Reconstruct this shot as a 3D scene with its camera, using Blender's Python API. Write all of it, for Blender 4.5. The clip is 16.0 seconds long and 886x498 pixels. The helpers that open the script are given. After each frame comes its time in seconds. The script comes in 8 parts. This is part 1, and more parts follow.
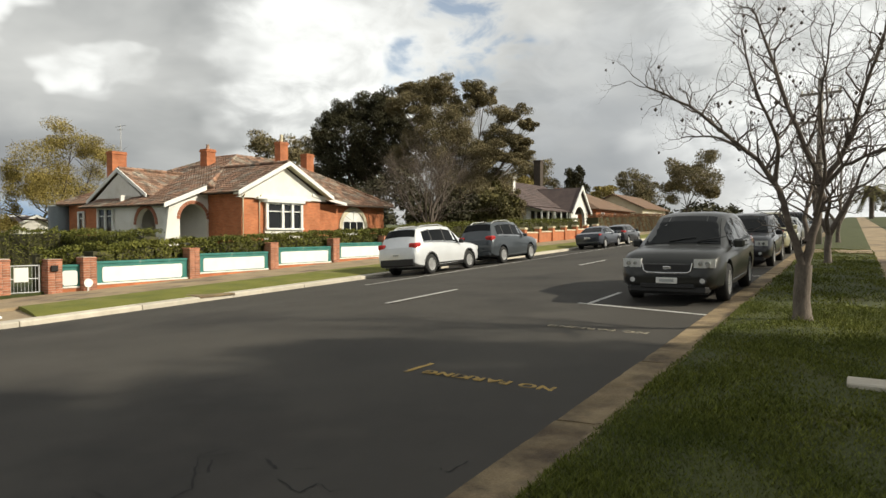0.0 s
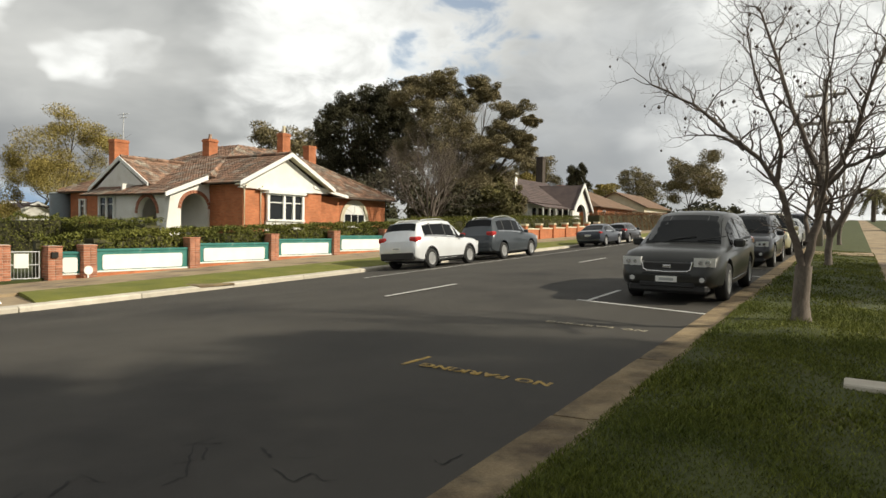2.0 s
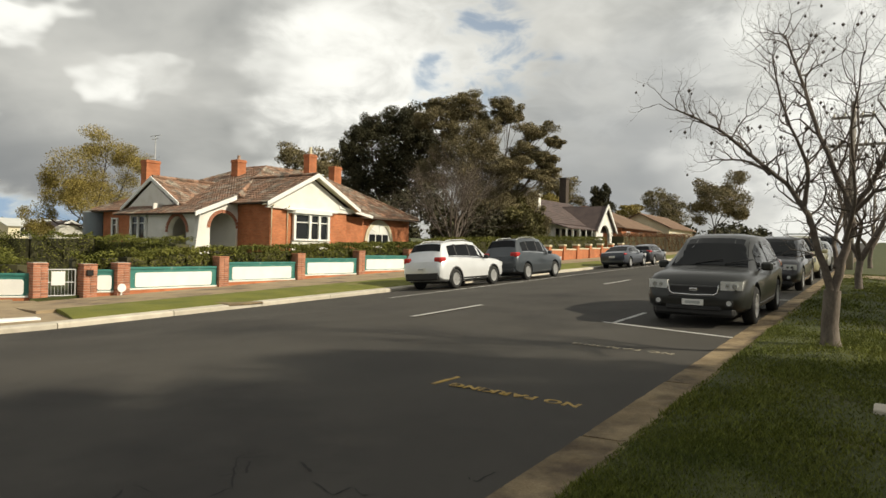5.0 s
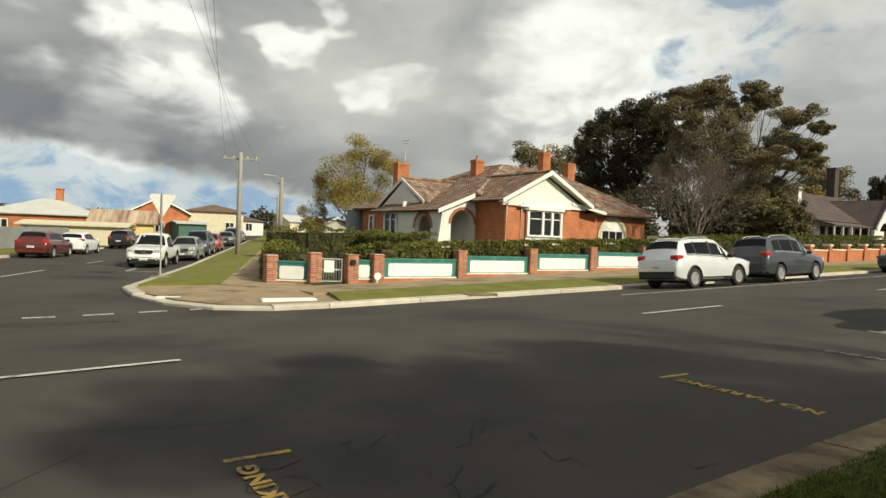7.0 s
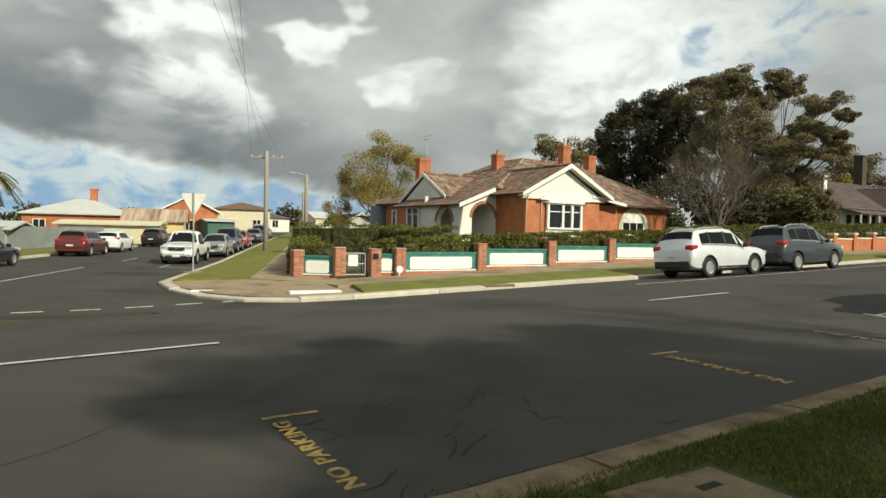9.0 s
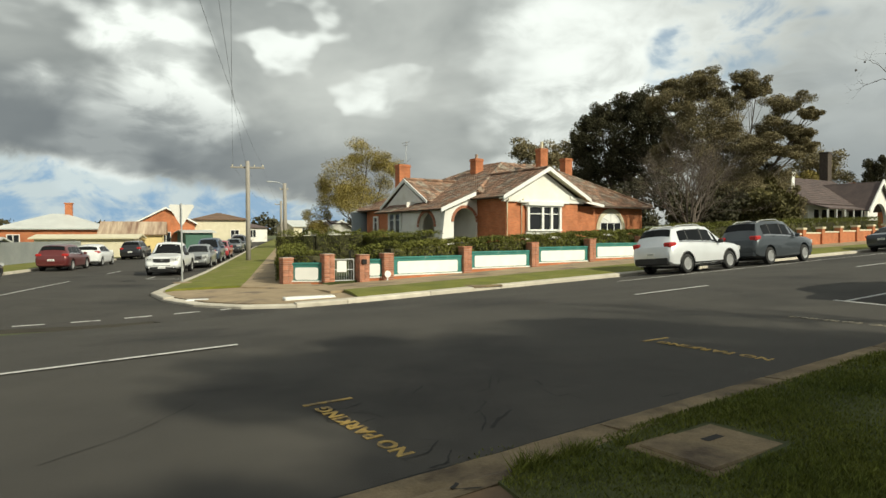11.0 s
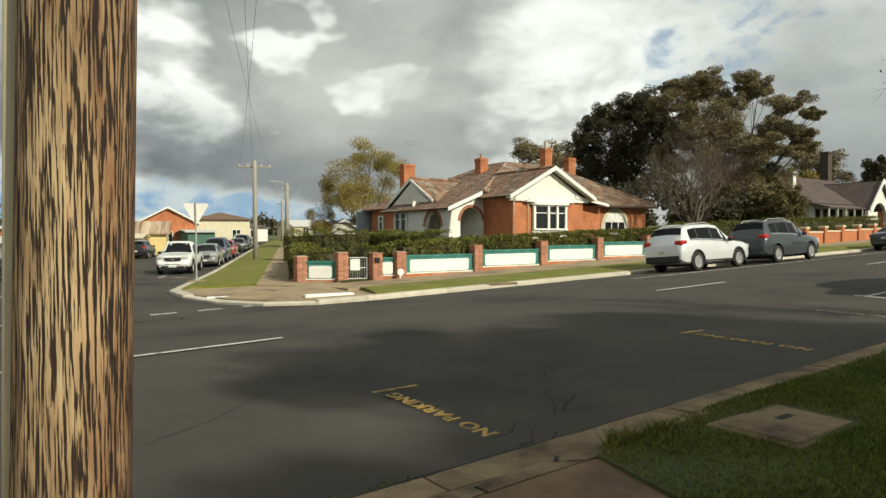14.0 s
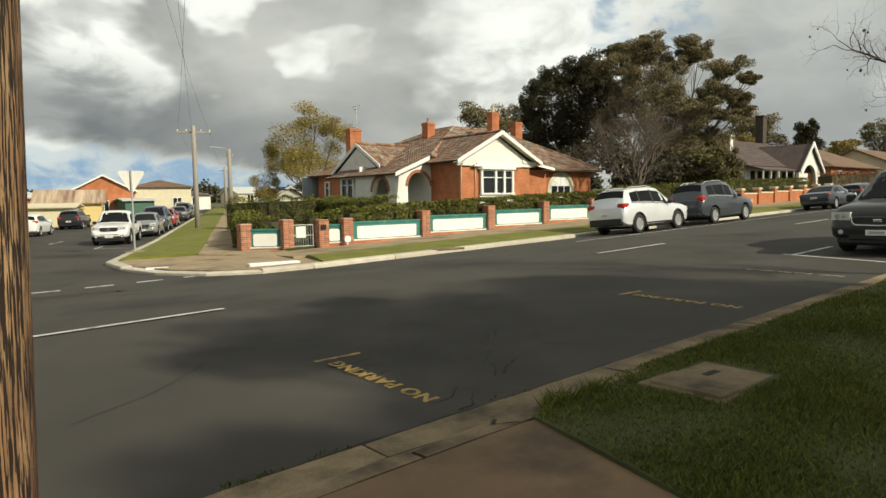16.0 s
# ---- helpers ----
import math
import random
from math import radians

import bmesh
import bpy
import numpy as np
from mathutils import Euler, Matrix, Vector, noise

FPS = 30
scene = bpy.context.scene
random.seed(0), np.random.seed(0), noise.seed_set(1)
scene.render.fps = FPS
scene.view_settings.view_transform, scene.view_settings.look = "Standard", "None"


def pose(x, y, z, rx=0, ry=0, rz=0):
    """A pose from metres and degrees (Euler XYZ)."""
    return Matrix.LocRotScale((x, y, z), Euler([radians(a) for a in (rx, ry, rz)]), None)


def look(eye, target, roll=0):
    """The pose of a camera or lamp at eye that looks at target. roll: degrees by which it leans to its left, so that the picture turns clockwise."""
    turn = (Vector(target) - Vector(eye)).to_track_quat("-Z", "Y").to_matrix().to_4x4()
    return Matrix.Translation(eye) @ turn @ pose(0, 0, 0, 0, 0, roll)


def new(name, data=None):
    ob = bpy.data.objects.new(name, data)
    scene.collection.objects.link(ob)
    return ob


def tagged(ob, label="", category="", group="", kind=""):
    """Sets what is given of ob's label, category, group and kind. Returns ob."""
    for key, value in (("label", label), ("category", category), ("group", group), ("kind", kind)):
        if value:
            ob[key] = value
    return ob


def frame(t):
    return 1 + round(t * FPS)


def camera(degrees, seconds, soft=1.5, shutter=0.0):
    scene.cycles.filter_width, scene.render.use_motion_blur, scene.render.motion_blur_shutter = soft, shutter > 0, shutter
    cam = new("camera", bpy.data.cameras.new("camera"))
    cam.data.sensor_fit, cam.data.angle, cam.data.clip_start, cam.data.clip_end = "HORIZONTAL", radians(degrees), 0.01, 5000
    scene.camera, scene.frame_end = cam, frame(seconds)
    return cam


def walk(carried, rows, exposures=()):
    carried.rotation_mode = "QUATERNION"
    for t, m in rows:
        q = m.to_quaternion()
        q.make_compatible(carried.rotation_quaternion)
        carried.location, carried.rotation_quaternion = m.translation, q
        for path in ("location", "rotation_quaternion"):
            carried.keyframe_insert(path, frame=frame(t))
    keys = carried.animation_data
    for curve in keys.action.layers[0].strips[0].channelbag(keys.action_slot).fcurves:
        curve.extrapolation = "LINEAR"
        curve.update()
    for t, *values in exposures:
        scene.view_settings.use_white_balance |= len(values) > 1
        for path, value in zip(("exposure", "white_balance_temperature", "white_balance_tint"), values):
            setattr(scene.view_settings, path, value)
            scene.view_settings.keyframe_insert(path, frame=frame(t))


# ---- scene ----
cam = camera(69.8, 16.0)
PATH = [
    (0.0, pose(-0.000, -0.000, 1.600, 88.55, 0.10, 32.84)),
    (0.5, pose(-0.001, 0.005, 1.590, 88.48, 0.32, 33.87)),
    (1.0, pose(-0.002, -0.002, 1.590, 88.88, 0.14, 34.31)),
    (1.5, pose(-0.004, -0.002, 1.580, 88.60, -0.67, 33.36)),
    (2.0, pose(0.006, 0.015, 1.583, 88.09, -1.04, 32.94)),
    (2.5, pose(0.011, 0.016, 1.585, 88.91, -1.59, 32.84)),
    (3.0, pose(0.003, 0.006, 1.592, 88.86, -1.40, 33.63)),
    (5.5, pose(0.066, -0.286, 1.616, 90.40, -1.40, 36.02)),
    (6.0, pose(0.101, -0.385, 1.599, 89.93, -1.76, 42.00)),
    (6.5, pose(0.166, -0.452, 1.599, 90.53, -0.53, 49.41)),
    (7.0, pose(0.397, -0.497, 1.582, 88.90, -2.13, 55.74)),
    (7.5, pose(0.565, -0.556, 1.601, 91.03, -1.16, 54.91)),
    (8.0, pose(0.745, -0.724, 1.562, 88.42, -2.28, 53.09)),
    (8.5, pose(0.915, -0.769, 1.575, 89.38, 0.39, 56.85)),
    (9.0, pose(1.166, -0.775, 1.564, 88.32, -1.34, 57.94)),
    (9.5, pose(1.314, -0.906, 1.538, 92.58, -0.50, 53.81)),
    (10.0, pose(1.454, -1.131, 1.510, 89.99, -1.04, 54.57)),
    (12.5, pose(1.415, -1.646, 1.512, 89.05, 1.56, 57.17)),
    (13.0, pose(1.282, -1.748, 1.499, 91.46, 0.88, 54.61)),
    (13.5, pose(1.208, -1.946, 1.458, 88.10, 1.06, 52.73)),
    (14.0, pose(1.305, -2.113, 1.451, 88.81, 0.22, 55.56)),
    (14.5, pose(1.375, -2.258, 1.423, 86.57, 1.14, 52.16)),
    (15.0, pose(1.349, -2.343, 1.439, 87.22, 2.86, 50.34)),
    (15.5, pose(1.318, -2.226, 1.442, 85.70, 1.61, 52.20)),
    (16.0, pose(1.333, -2.028, 1.465, 85.63, 0.91, 50.98)),
]
walk(cam, PATH, [(0.0, 0.05, 6450, 7), (3.0, 0.03, 6550, 7), (6.0, -0.06, 6750, 5), (9.0, -0.08, 6430, 0), (13.0, -0.08, 6450, 0), (16.0, -0.06, 6650, 2)])

# ---- world, sun ----
SUN = Vector((0.90, 0.30, 0.60)).normalized()
world = bpy.data.worlds.new("sky")
scene.world = world
world.use_nodes = True
wn, wl = world.node_tree.nodes, world.node_tree.links
wn.clear()


def wmath(op, a, b=None, clamp=False):
    n = wn.new("ShaderNodeMath")
    n.operation = op
    n.use_clamp = clamp
    for i, v in enumerate((a, b)):
        if v is None:
            continue
        if isinstance(v, (int, float)):
            n.inputs[i].default_value = v
        else:
            wl.new(v, n.inputs[i])
    return n.outputs[0]


def wmix(fac, a, b):
    n = wn.new("ShaderNodeMixRGB")
    for i, v in enumerate((fac, a, b)):
        if isinstance(v, (int, float)):
            n.inputs[i].default_value = v
        elif isinstance(v, tuple):
            n.inputs[i].default_value = (*v, 1)
        else:
            wl.new(v, n.inputs[i])
    return n.outputs[0]


def wsmooth(v, lo, hi):
    n = wn.new("ShaderNodeMapRange")
    n.interpolation_type = "SMOOTHSTEP"
    n.inputs[1].default_value, n.inputs[2].default_value = lo, hi
    wl.new(v, n.inputs[0])
    return n.outputs[0]


sky = wn.new("ShaderNodeTexSky")
sky.sky_type, sky.sun_disc = "NISHITA", False
sky.sun_elevation = math.asin(SUN.z)
sky.sun_rotation = math.atan2(SUN.x, SUN.y)
coord = wn.new("ShaderNodeTexCoord")
way = coord.outputs["Generated"]
split = wn.new("ShaderNodeSeparateXYZ")
wl.new(way, split.inputs[0])
# clouds, a little flattened
flat = wn.new("ShaderNodeCombineXYZ")
wl.new(split.outputs[0], flat.inputs[0])
wl.new(split.outputs[1], flat.inputs[1])
wl.new(wmath("MULTIPLY", split.outputs[2], 1.9), flat.inputs[2])


def wnoise(scale, detail, rough, shift, distort=0.0):
    n = wn.new("ShaderNodeTexNoise")
    n.inputs["Scale"].default_value, n.inputs["Detail"].default_value = scale, detail
    n.inputs["Roughness"].default_value = rough
    n.inputs["Distortion"].default_value = distort
    m = wn.new("ShaderNodeMapping")
    m.inputs["Location"].default_value = shift
    wl.new(flat.outputs[0], m.inputs[0])
    wl.new(m.outputs[0], n.inputs["Vector"])
    return n.outputs["Fac"]


# ragged edges for the breaks in the cloud
rag = wn.new("ShaderNodeTexNoise")
rag.inputs["Scale"].default_value, rag.inputs["Detail"].default_value, rag.inputs["Roughness"].default_value = 6.0, 3.0, 0.5
wl.new(flat.outputs[0], rag.inputs["Vector"])
shiftv = wn.new("ShaderNodeVectorMath")
shiftv.operation = "SUBTRACT"
wl.new(rag.outputs["Color"], shiftv.inputs[0])
shiftv.inputs[1].default_value = (0.5, 0.5, 0.5)
small = wn.new("ShaderNodeVectorMath")
small.operation = "SCALE"
wl.new(shiftv.outputs[0], small.inputs[0])
small.inputs["Scale"].default_value = 0.055
bent = wn.new("ShaderNodeVectorMath")
bent.operation = "ADD"
wl.new(way, bent.inputs[0])
wl.new(small.outputs[0], bent.inputs[1])


def toward(az, el, inner, outer):
    """How near the direction lies to a place in the sky: 1 within inner degrees, 0 outside outer."""
    d = wn.new("ShaderNodeVectorMath")
    d.operation = "DOT_PRODUCT"
    wl.new(bent.outputs[0], d.inputs[0])
    a, e = radians(az), radians(el)
    d.inputs[1].default_value = (-math.sin(a) * math.cos(e), math.cos(a) * math.cos(e), math.sin(e))
    return wsmooth(d.outputs["Value"], math.cos(radians(outer)), math.cos(radians(inner)))


billow = wnoise(3.2, 5.0, 0.48, (2.3, 0.4, 0.3), 0.3)
broad = wnoise(1.6, 3.0, 0.5, (5.0, 1.7, 0.2))
shape = wmath("ADD", wmath("MULTIPLY", billow, 0.62), wmath("MULTIPLY", broad, 0.38))
dim = wsmooth(shape, 0.34, 0.66)
cloud = wmix(dim, (0.27, 0.28, 0.285), (0.70, 0.69, 0.665))
puff = wnoise(11.0, 5.0, 0.55, (1.3, 4.4, 0.7), 0.4)
cloud = wmix(wmath("MULTIPLY", toward(17, 9, 1, 13), 0.7), cloud, (0.34, 0.355, 0.38))
# breaks where the cloud is thin and bright
for az, el, inner, outer, force in ((81.8, 11.7, 0.0, 9.0, 1.35), (65.0, 16.2, 0.0, 5.0, 0.5), (68.5, 15.8, 0.0, 5.5, 0.95), (43, 11.0, 0.0, 11.0, 1.0),
                                    (40, 18.0, 0.0, 14.0, 0.6), (-2, 11.0, 2.0, 20.0, 0.9), (24, 22, 2.0, 18.0, 0.3)):
    near = wmath("MULTIPLY", toward(az, el, inner, outer), force)
    near = wmath("MULTIPLY", near, wmath("ADD", 0.35, wmath("MULTIPLY", wsmooth(puff, 0.30, 0.66), 0.65)), True)
    cloud = wmix(near, cloud, (1.08, 1.07, 1.04))
# a heavier bank low over the side street, and a clear strip under it
low = toward(92, 0, 10, 42)
edge = wmath("ADD", split.outputs[2], wmath("ADD", wmath("MULTIPLY", puff, 0.06), wmath("MULTIPLY", split.outputs[1], 0.155)))
bank = wmath("MULTIPLY", low, wmath("MULTIPLY", wsmooth(edge, 0.136, 0.160), wmath("SUBTRACT", 1.0, wsmooth(edge, 0.19, 0.29))))
cloud = wmix(wmath("MULTIPLY", bank, 0.75), cloud, (0.15, 0.165, 0.19))
strip = wmath("MULTIPLY", low, wmath("SUBTRACT", 1.0, wsmooth(edge, 0.132, 0.150)))
cloud = wmix(wmath("MULTIPLY", strip, 0.92), cloud, wmix(wsmooth(puff, 0.42, 0.58), (0.30, 0.46, 0.68), (0.66, 0.72, 0.76)))
bluehole = wmath("MULTIPLY", toward(29.5, 18.5, 0.0, 6.5), wsmooth(puff, 0.42, 0.62))
clear = wmath("MULTIPLY", bluehole, 0.75)
back_air = wn.new("ShaderNodeBackground")
wl.new(sky.outputs[0], back_air.inputs[0])
back_air.inputs[1].default_value = 0.12
back_cloud = wn.new("ShaderNodeBackground")
wl.new(cloud, back_cloud.inputs[0])
back_cloud.inputs[1].default_value = 1.0
both = wn.new("ShaderNodeMixShader")
wl.new(clear, both.inputs[0])
wl.new(back_cloud.outputs[0], both.inputs[1])
wl.new(back_air.outputs[0], both.inputs[2])
out = wn.new("ShaderNodeOutputWorld")
wl.new(both.outputs[0], out.inputs[0])

lamp = bpy.data.lights.new("sun", "SUN")
lamp.energy, lamp.angle, lamp.color = 5.0, radians(1.2), (1.0, 0.90, 0.74)
sun = new("sun", lamp)
sun.matrix_world = look(SUN * 60, (0, 0, 0))
scene.view_settings.exposure = 0.0

# ---- materials ----


def surf(name, dark, light, scale=4.0, rough=0.8, bump=0.0, fine=40.0, metal=0.0, vary=0.0, island=0.0, stretch=(1, 1, 1), stain=None, stain_scale=0.5, stain_at=(0.5, 0.65), coat=0.0, spec=0.5):
    """A surface whose colour wanders between two tones at two scales, with relief; vary: by piece; stain: a third tone in patches."""
    m = bpy.data.materials.new(name)
    m.use_nodes = True
    n, l = m.node_tree.nodes, m.node_tree.links
    b = n["Principled BSDF"]
    b.inputs["Roughness"].default_value, b.inputs["Metallic"].default_value = rough, metal
    b.inputs["Coat Weight"].default_value = coat
    b.inputs["Specular IOR Level"].default_value = spec
    tc = n.new("ShaderNodeTexCoord")
    mp = n.new("ShaderNodeMapping")
    mp.inputs["Scale"].default_value = stretch
    l.new(tc.outputs["Object"], mp.inputs[0])

    def noise_at(sc, detail):
        t = n.new("ShaderNodeTexNoise")
        t.inputs["Scale"].default_value, t.inputs["Detail"].default_value = sc, detail
        t.inputs["Roughness"].default_value = 0.6
        l.new(mp.outputs[0], t.inputs["Vector"])
        return t.outputs["Fac"]

    big, small = noise_at(scale, 4.0), noise_at(fine, 3.0)
    add = n.new("ShaderNodeMath")
    add.operation = "MULTIPLY_ADD"
    l.new(small, add.inputs[0])
    add.inputs[1].default_value = 0.5
    l.new(big, add.inputs[2])
    ramp = n.new("ShaderNodeMapRange")
    ramp.inputs[1].default_value, ramp.inputs[2].default_value = 0.5, 1.0
    l.new(add.outputs[0], ramp.inputs[0])
    mix = n.new("ShaderNodeMixRGB")
    l.new(ramp.outputs[0], mix.inputs[0])
    mix.inputs[1].default_value, mix.inputs[2].default_value = (*dark, 1), (*light, 1)
    col = mix.outputs[0]
    if stain:
        st = noise_at(stain_scale, 5.0)
        sr = n.new("ShaderNodeMapRange")
        sr.inputs[1].default_value, sr.inputs[2].default_value = stain_at
        l.new(st, sr.inputs[0])
        sm = n.new("ShaderNodeMixRGB")
        l.new(sr.outputs[0], sm.inputs[0])
        l.new(col, sm.inputs[1])
        sm.inputs[2].default_value = (*stain, 1)
        col = sm.outputs[0]
    for amount, node, socket in ((vary, "ShaderNodeObjectInfo", "Random"), (island, "ShaderNodeNewGeometry", "Random Per Island")):
        if amount:
            r = n.new(node)
            mr = n.new("ShaderNodeMapRange")
            mr.inputs[3].default_value, mr.inputs[4].default_value = 1 - amount, 1 + amount
            l.new(r.outputs[socket], mr.inputs[0])
            hs = n.new("ShaderNodeHueSaturation")
            l.new(mr.outputs[0], hs.inputs["Value"])
            l.new(col, hs.inputs["Color"])
            col = hs.outputs[0]
    l.new(col, b.inputs["Base Color"])
    if bump:
        bp = n.new("ShaderNodeBump")
        bp.inputs["Strength"].default_value, bp.inputs["Distance"].default_value = min(1, bump), 0.02
        l.new(add.outputs[0], bp.inputs["Height"])
        l.new(bp.outputs[0], b.inputs["Normal"])
    return m


def glass_dark(name, tone=(0.02, 0.022, 0.025), rough=0.05):
    """Window glass with a dark room or cabin behind it: a glossy dark pane."""
    m = bpy.data.materials.new(name)
    m.use_nodes = True
    b = m.node_tree.nodes["Principled BSDF"]
    b.inputs["Base Color"].default_value = (*tone, 1)
    b.inputs["Roughness"].default_value = rough
    b.inputs["IOR"].default_value = 1.5
    b.inputs["Specular IOR Level"].default_value = 0.22
    return m


def brickwork(name, tones, mortar, bump=0.4, size=(0.23, 0.076)):
    """Laid bricks by the wall's own length and height."""
    m = bpy.data.materials.new(name)
    m.use_nodes = True
    n, l = m.node_tree.nodes, m.node_tree.links
    b = n["Principled BSDF"]
    b.inputs["Roughness"].default_value = 0.85
    tc = n.new("ShaderNodeTexCoord")
    sp = n.new("ShaderNodeSeparateXYZ")
    l.new(tc.outputs["Object"], sp.inputs[0])
    ad = n.new("ShaderNodeMath")
    l.new(sp.outputs[0], ad.inputs[0])
    l.new(sp.outputs[1], ad.inputs[1])
    cb = n.new("ShaderNodeCombineXYZ")
    l.new(ad.outputs[0], cb.inputs[0])
    l.new(sp.outputs[2], cb.inputs[1])
    br = n.new("ShaderNodeTexBrick")
    br.inputs["Color1"].default_value, br.inputs["Color2"].default_value = (*tones[0], 1), (*tones[1], 1)
    br.inputs["Mortar"].default_value = (*mortar, 1)
    br.inputs["Scale"].default_value = 1.0
    br.inputs["Mortar Size"].default_value = 0.006
    br.inputs["Brick Width"].default_value, br.inputs["Row Height"].default_value = size[0] + 0.01, size[1] + 0.01
    l.new(cb.outputs[0], br.inputs["Vector"])
    ns = n.new("ShaderNodeTexNoise")
    ns.inputs["Scale"].default_value, ns.inputs["Detail"].default_value = 0.9, 5
    l.new(tc.outputs["Object"], ns.inputs["Vector"])
    mr = n.new("ShaderNodeMapRange")
    mr.inputs[1].default_value, mr.inputs[2].default_value, mr.inputs[3].default_value, mr.inputs[4].default_value = 0.3, 0.7, 0.75, 1.15
    l.new(ns.outputs["Fac"], mr.inputs[0])
    hs = n.new("ShaderNodeHueSaturation")
    l.new(mr.outputs[0], hs.inputs["Value"])
    l.new(br.outputs["Color"], hs.inputs["Color"])
    l.new(hs.outputs[0], b.inputs["Base Color"])
    bp = n.new("ShaderNodeBump")
    bp.inputs["Strength"].default_value, bp.inputs["Distance"].default_value = bump, 0.01
    bp.invert = True
    l.new(br.outputs["Fac"], bp.inputs["Height"])
    l.new(bp.outputs[0], b.inputs["Normal"])
    return m


ASPHALT = surf("asphalt", (0.045, 0.0415, 0.0365), (0.077, 0.0705, 0.0605), 0.35, 0.85, 0.5, 160.0, stain=(0.028, 0.026, 0.024), stain_scale=0.22, stain_at=(0.53, 0.70), spec=0.3)
CONCRETE = surf("kerb_concrete", (0.155, 0.108, 0.055), (0.345, 0.262, 0.150), 2.4, 0.9, 0.7, 60.0, vary=0.14, stain=(0.070, 0.048, 0.028), stain_scale=1.6, stain_at=(0.46, 0.66))
CONCRETE_PALE = surf("pale_kerb_concrete", (0.42, 0.38, 0.31), (0.62, 0.57, 0.48), 2.0, 0.9, 0.4, 50.0, vary=0.12, stain=(0.25, 0.21, 0.16), stain_scale=1.0, stain_at=(0.56, 0.7))
PATHWAY = surf("footpath_concrete", (0.25, 0.185, 0.11), (0.39, 0.30, 0.185), 1.2, 0.9, 0.35, 90.0, stain=(0.15, 0.11, 0.075), stain_scale=0.7)
PATHWAY_BROWN = surf("brown_path_concrete", (0.165, 0.102, 0.054), (0.24, 0.155, 0.085), 1.4, 0.9, 0.3, 120.0, stain=(0.10, 0.068, 0.042), stain_scale=0.9)
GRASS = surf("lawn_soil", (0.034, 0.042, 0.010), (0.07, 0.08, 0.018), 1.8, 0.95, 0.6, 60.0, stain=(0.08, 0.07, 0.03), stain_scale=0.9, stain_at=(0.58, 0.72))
# far grass: sunlight put into a brighter, yellower copy of the lawn colour
GRASS_SUNLIT = surf("sunlit_lawn", (0.100, 0.112, 0.011), (0.185, 0.186, 0.021), 1.2, 0.95, 0.5, 40.0, stain=(0.21, 0.165, 0.075), stain_scale=0.6, stain_at=(0.55, 0.72))
FIELD = surf("ground_soil", (0.06, 0.075, 0.025), (0.11, 0.12, 0.045), 0.2, 0.95, 0.3, 3.0)
WHITE_LINE = surf("road_paint_white", (0.42, 0.41, 0.39), (0.66, 0.65, 0.62), 3.0, 0.75, 0.2, 50.0, stain=(0.16, 0.155, 0.15), stain_scale=3.0, stain_at=(0.55, 0.66))
YELLOW_LINE = surf("road_paint_yellow", (0.34, 0.22, 0.05), (0.52, 0.35, 0.09), 3.0, 0.75, 0.2, 50.0, stain=(0.10, 0.075, 0.045), stain_scale=5.0, stain_at=(0.50, 0.64))
FADED_LINE = surf("faded_road_paint", (0.24, 0.20, 0.13), (0.40, 0.36, 0.27), 3.0, 0.75, 0.2, 50.0, stain=(0.08, 0.075, 0.065), stain_scale=6.0, stain_at=(0.46, 0.60))
RED_BRICK = brickwork("red_brick", ((0.42, 0.135, 0.055), (0.53, 0.19, 0.08)), (0.40, 0.20, 0.11))
BRICK_PIECE = surf("fence_brick", (0.28, 0.105, 0.060), (0.47, 0.215, 0.130), 6.0, 0.9, 0.4, 60.0, vary=0.28)
MORTAR = surf("mortar", (0.36, 0.31, 0.26), (0.50, 0.45, 0.38), 8.0, 0.95, 0.3, 60.0)
RENDER_WHITE = surf("white_render", (0.70, 0.68, 0.63), (0.82, 0.81, 0.77), 0.8, 0.85, 0.25, 30.0, stain=(0.62, 0.59, 0.52), stain_scale=0.6, stain_at=(0.55, 0.75))
PAINT_WHITE = surf("white_paint", (0.74, 0.74, 0.71), (0.84, 0.84, 0.81), 1.5, 0.55, 0.08, 30.0)
PAINT_TEAL = surf("teal_paint", (0.025, 0.14, 0.12), (0.05, 0.22, 0.19), 2.0, 0.7, 0.2, 30.0, stain=(0.30, 0.33, 0.28), stain_scale=2.5, stain_at=(0.6, 0.72))
PAINT_CREAM = surf("cream_paint", (0.60, 0.54, 0.38), (0.72, 0.66, 0.50), 1.5, 0.7, 0.1, 20.0)
TILE = surf("roof_tile", (0.17, 0.10, 0.068), (0.34, 0.20, 0.13), 1.6, 0.85, 0.4, 25.0, island=0.5, stain=(0.27, 0.235, 0.19), stain_scale=1.1, stain_at=(0.46, 0.62))
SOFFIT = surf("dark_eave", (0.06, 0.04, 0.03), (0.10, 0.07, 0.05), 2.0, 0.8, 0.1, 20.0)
ROOF_DARK = surf("dark_roof", (0.085, 0.065, 0.065), (0.15, 0.11, 0.10), 1.0, 0.85, 0.4, 12.0, island=0.2)
ROOF_TERRACOTTA = surf("terracotta_roof", (0.13, 0.080, 0.050), (0.22, 0.135, 0.085), 1.0, 0.85, 0.4, 12.0, island=0.2)
IRON = surf("pale_iron_roof", (0.50, 0.51, 0.49), (0.62, 0.63, 0.60), 0.8, 0.5, 0.1, 8.0)
IRON_GREY = surf("grey_iron_fence", (0.33, 0.35, 0.35), (0.44, 0.46, 0.45), 0.6, 0.55, 0.1, 10.0)
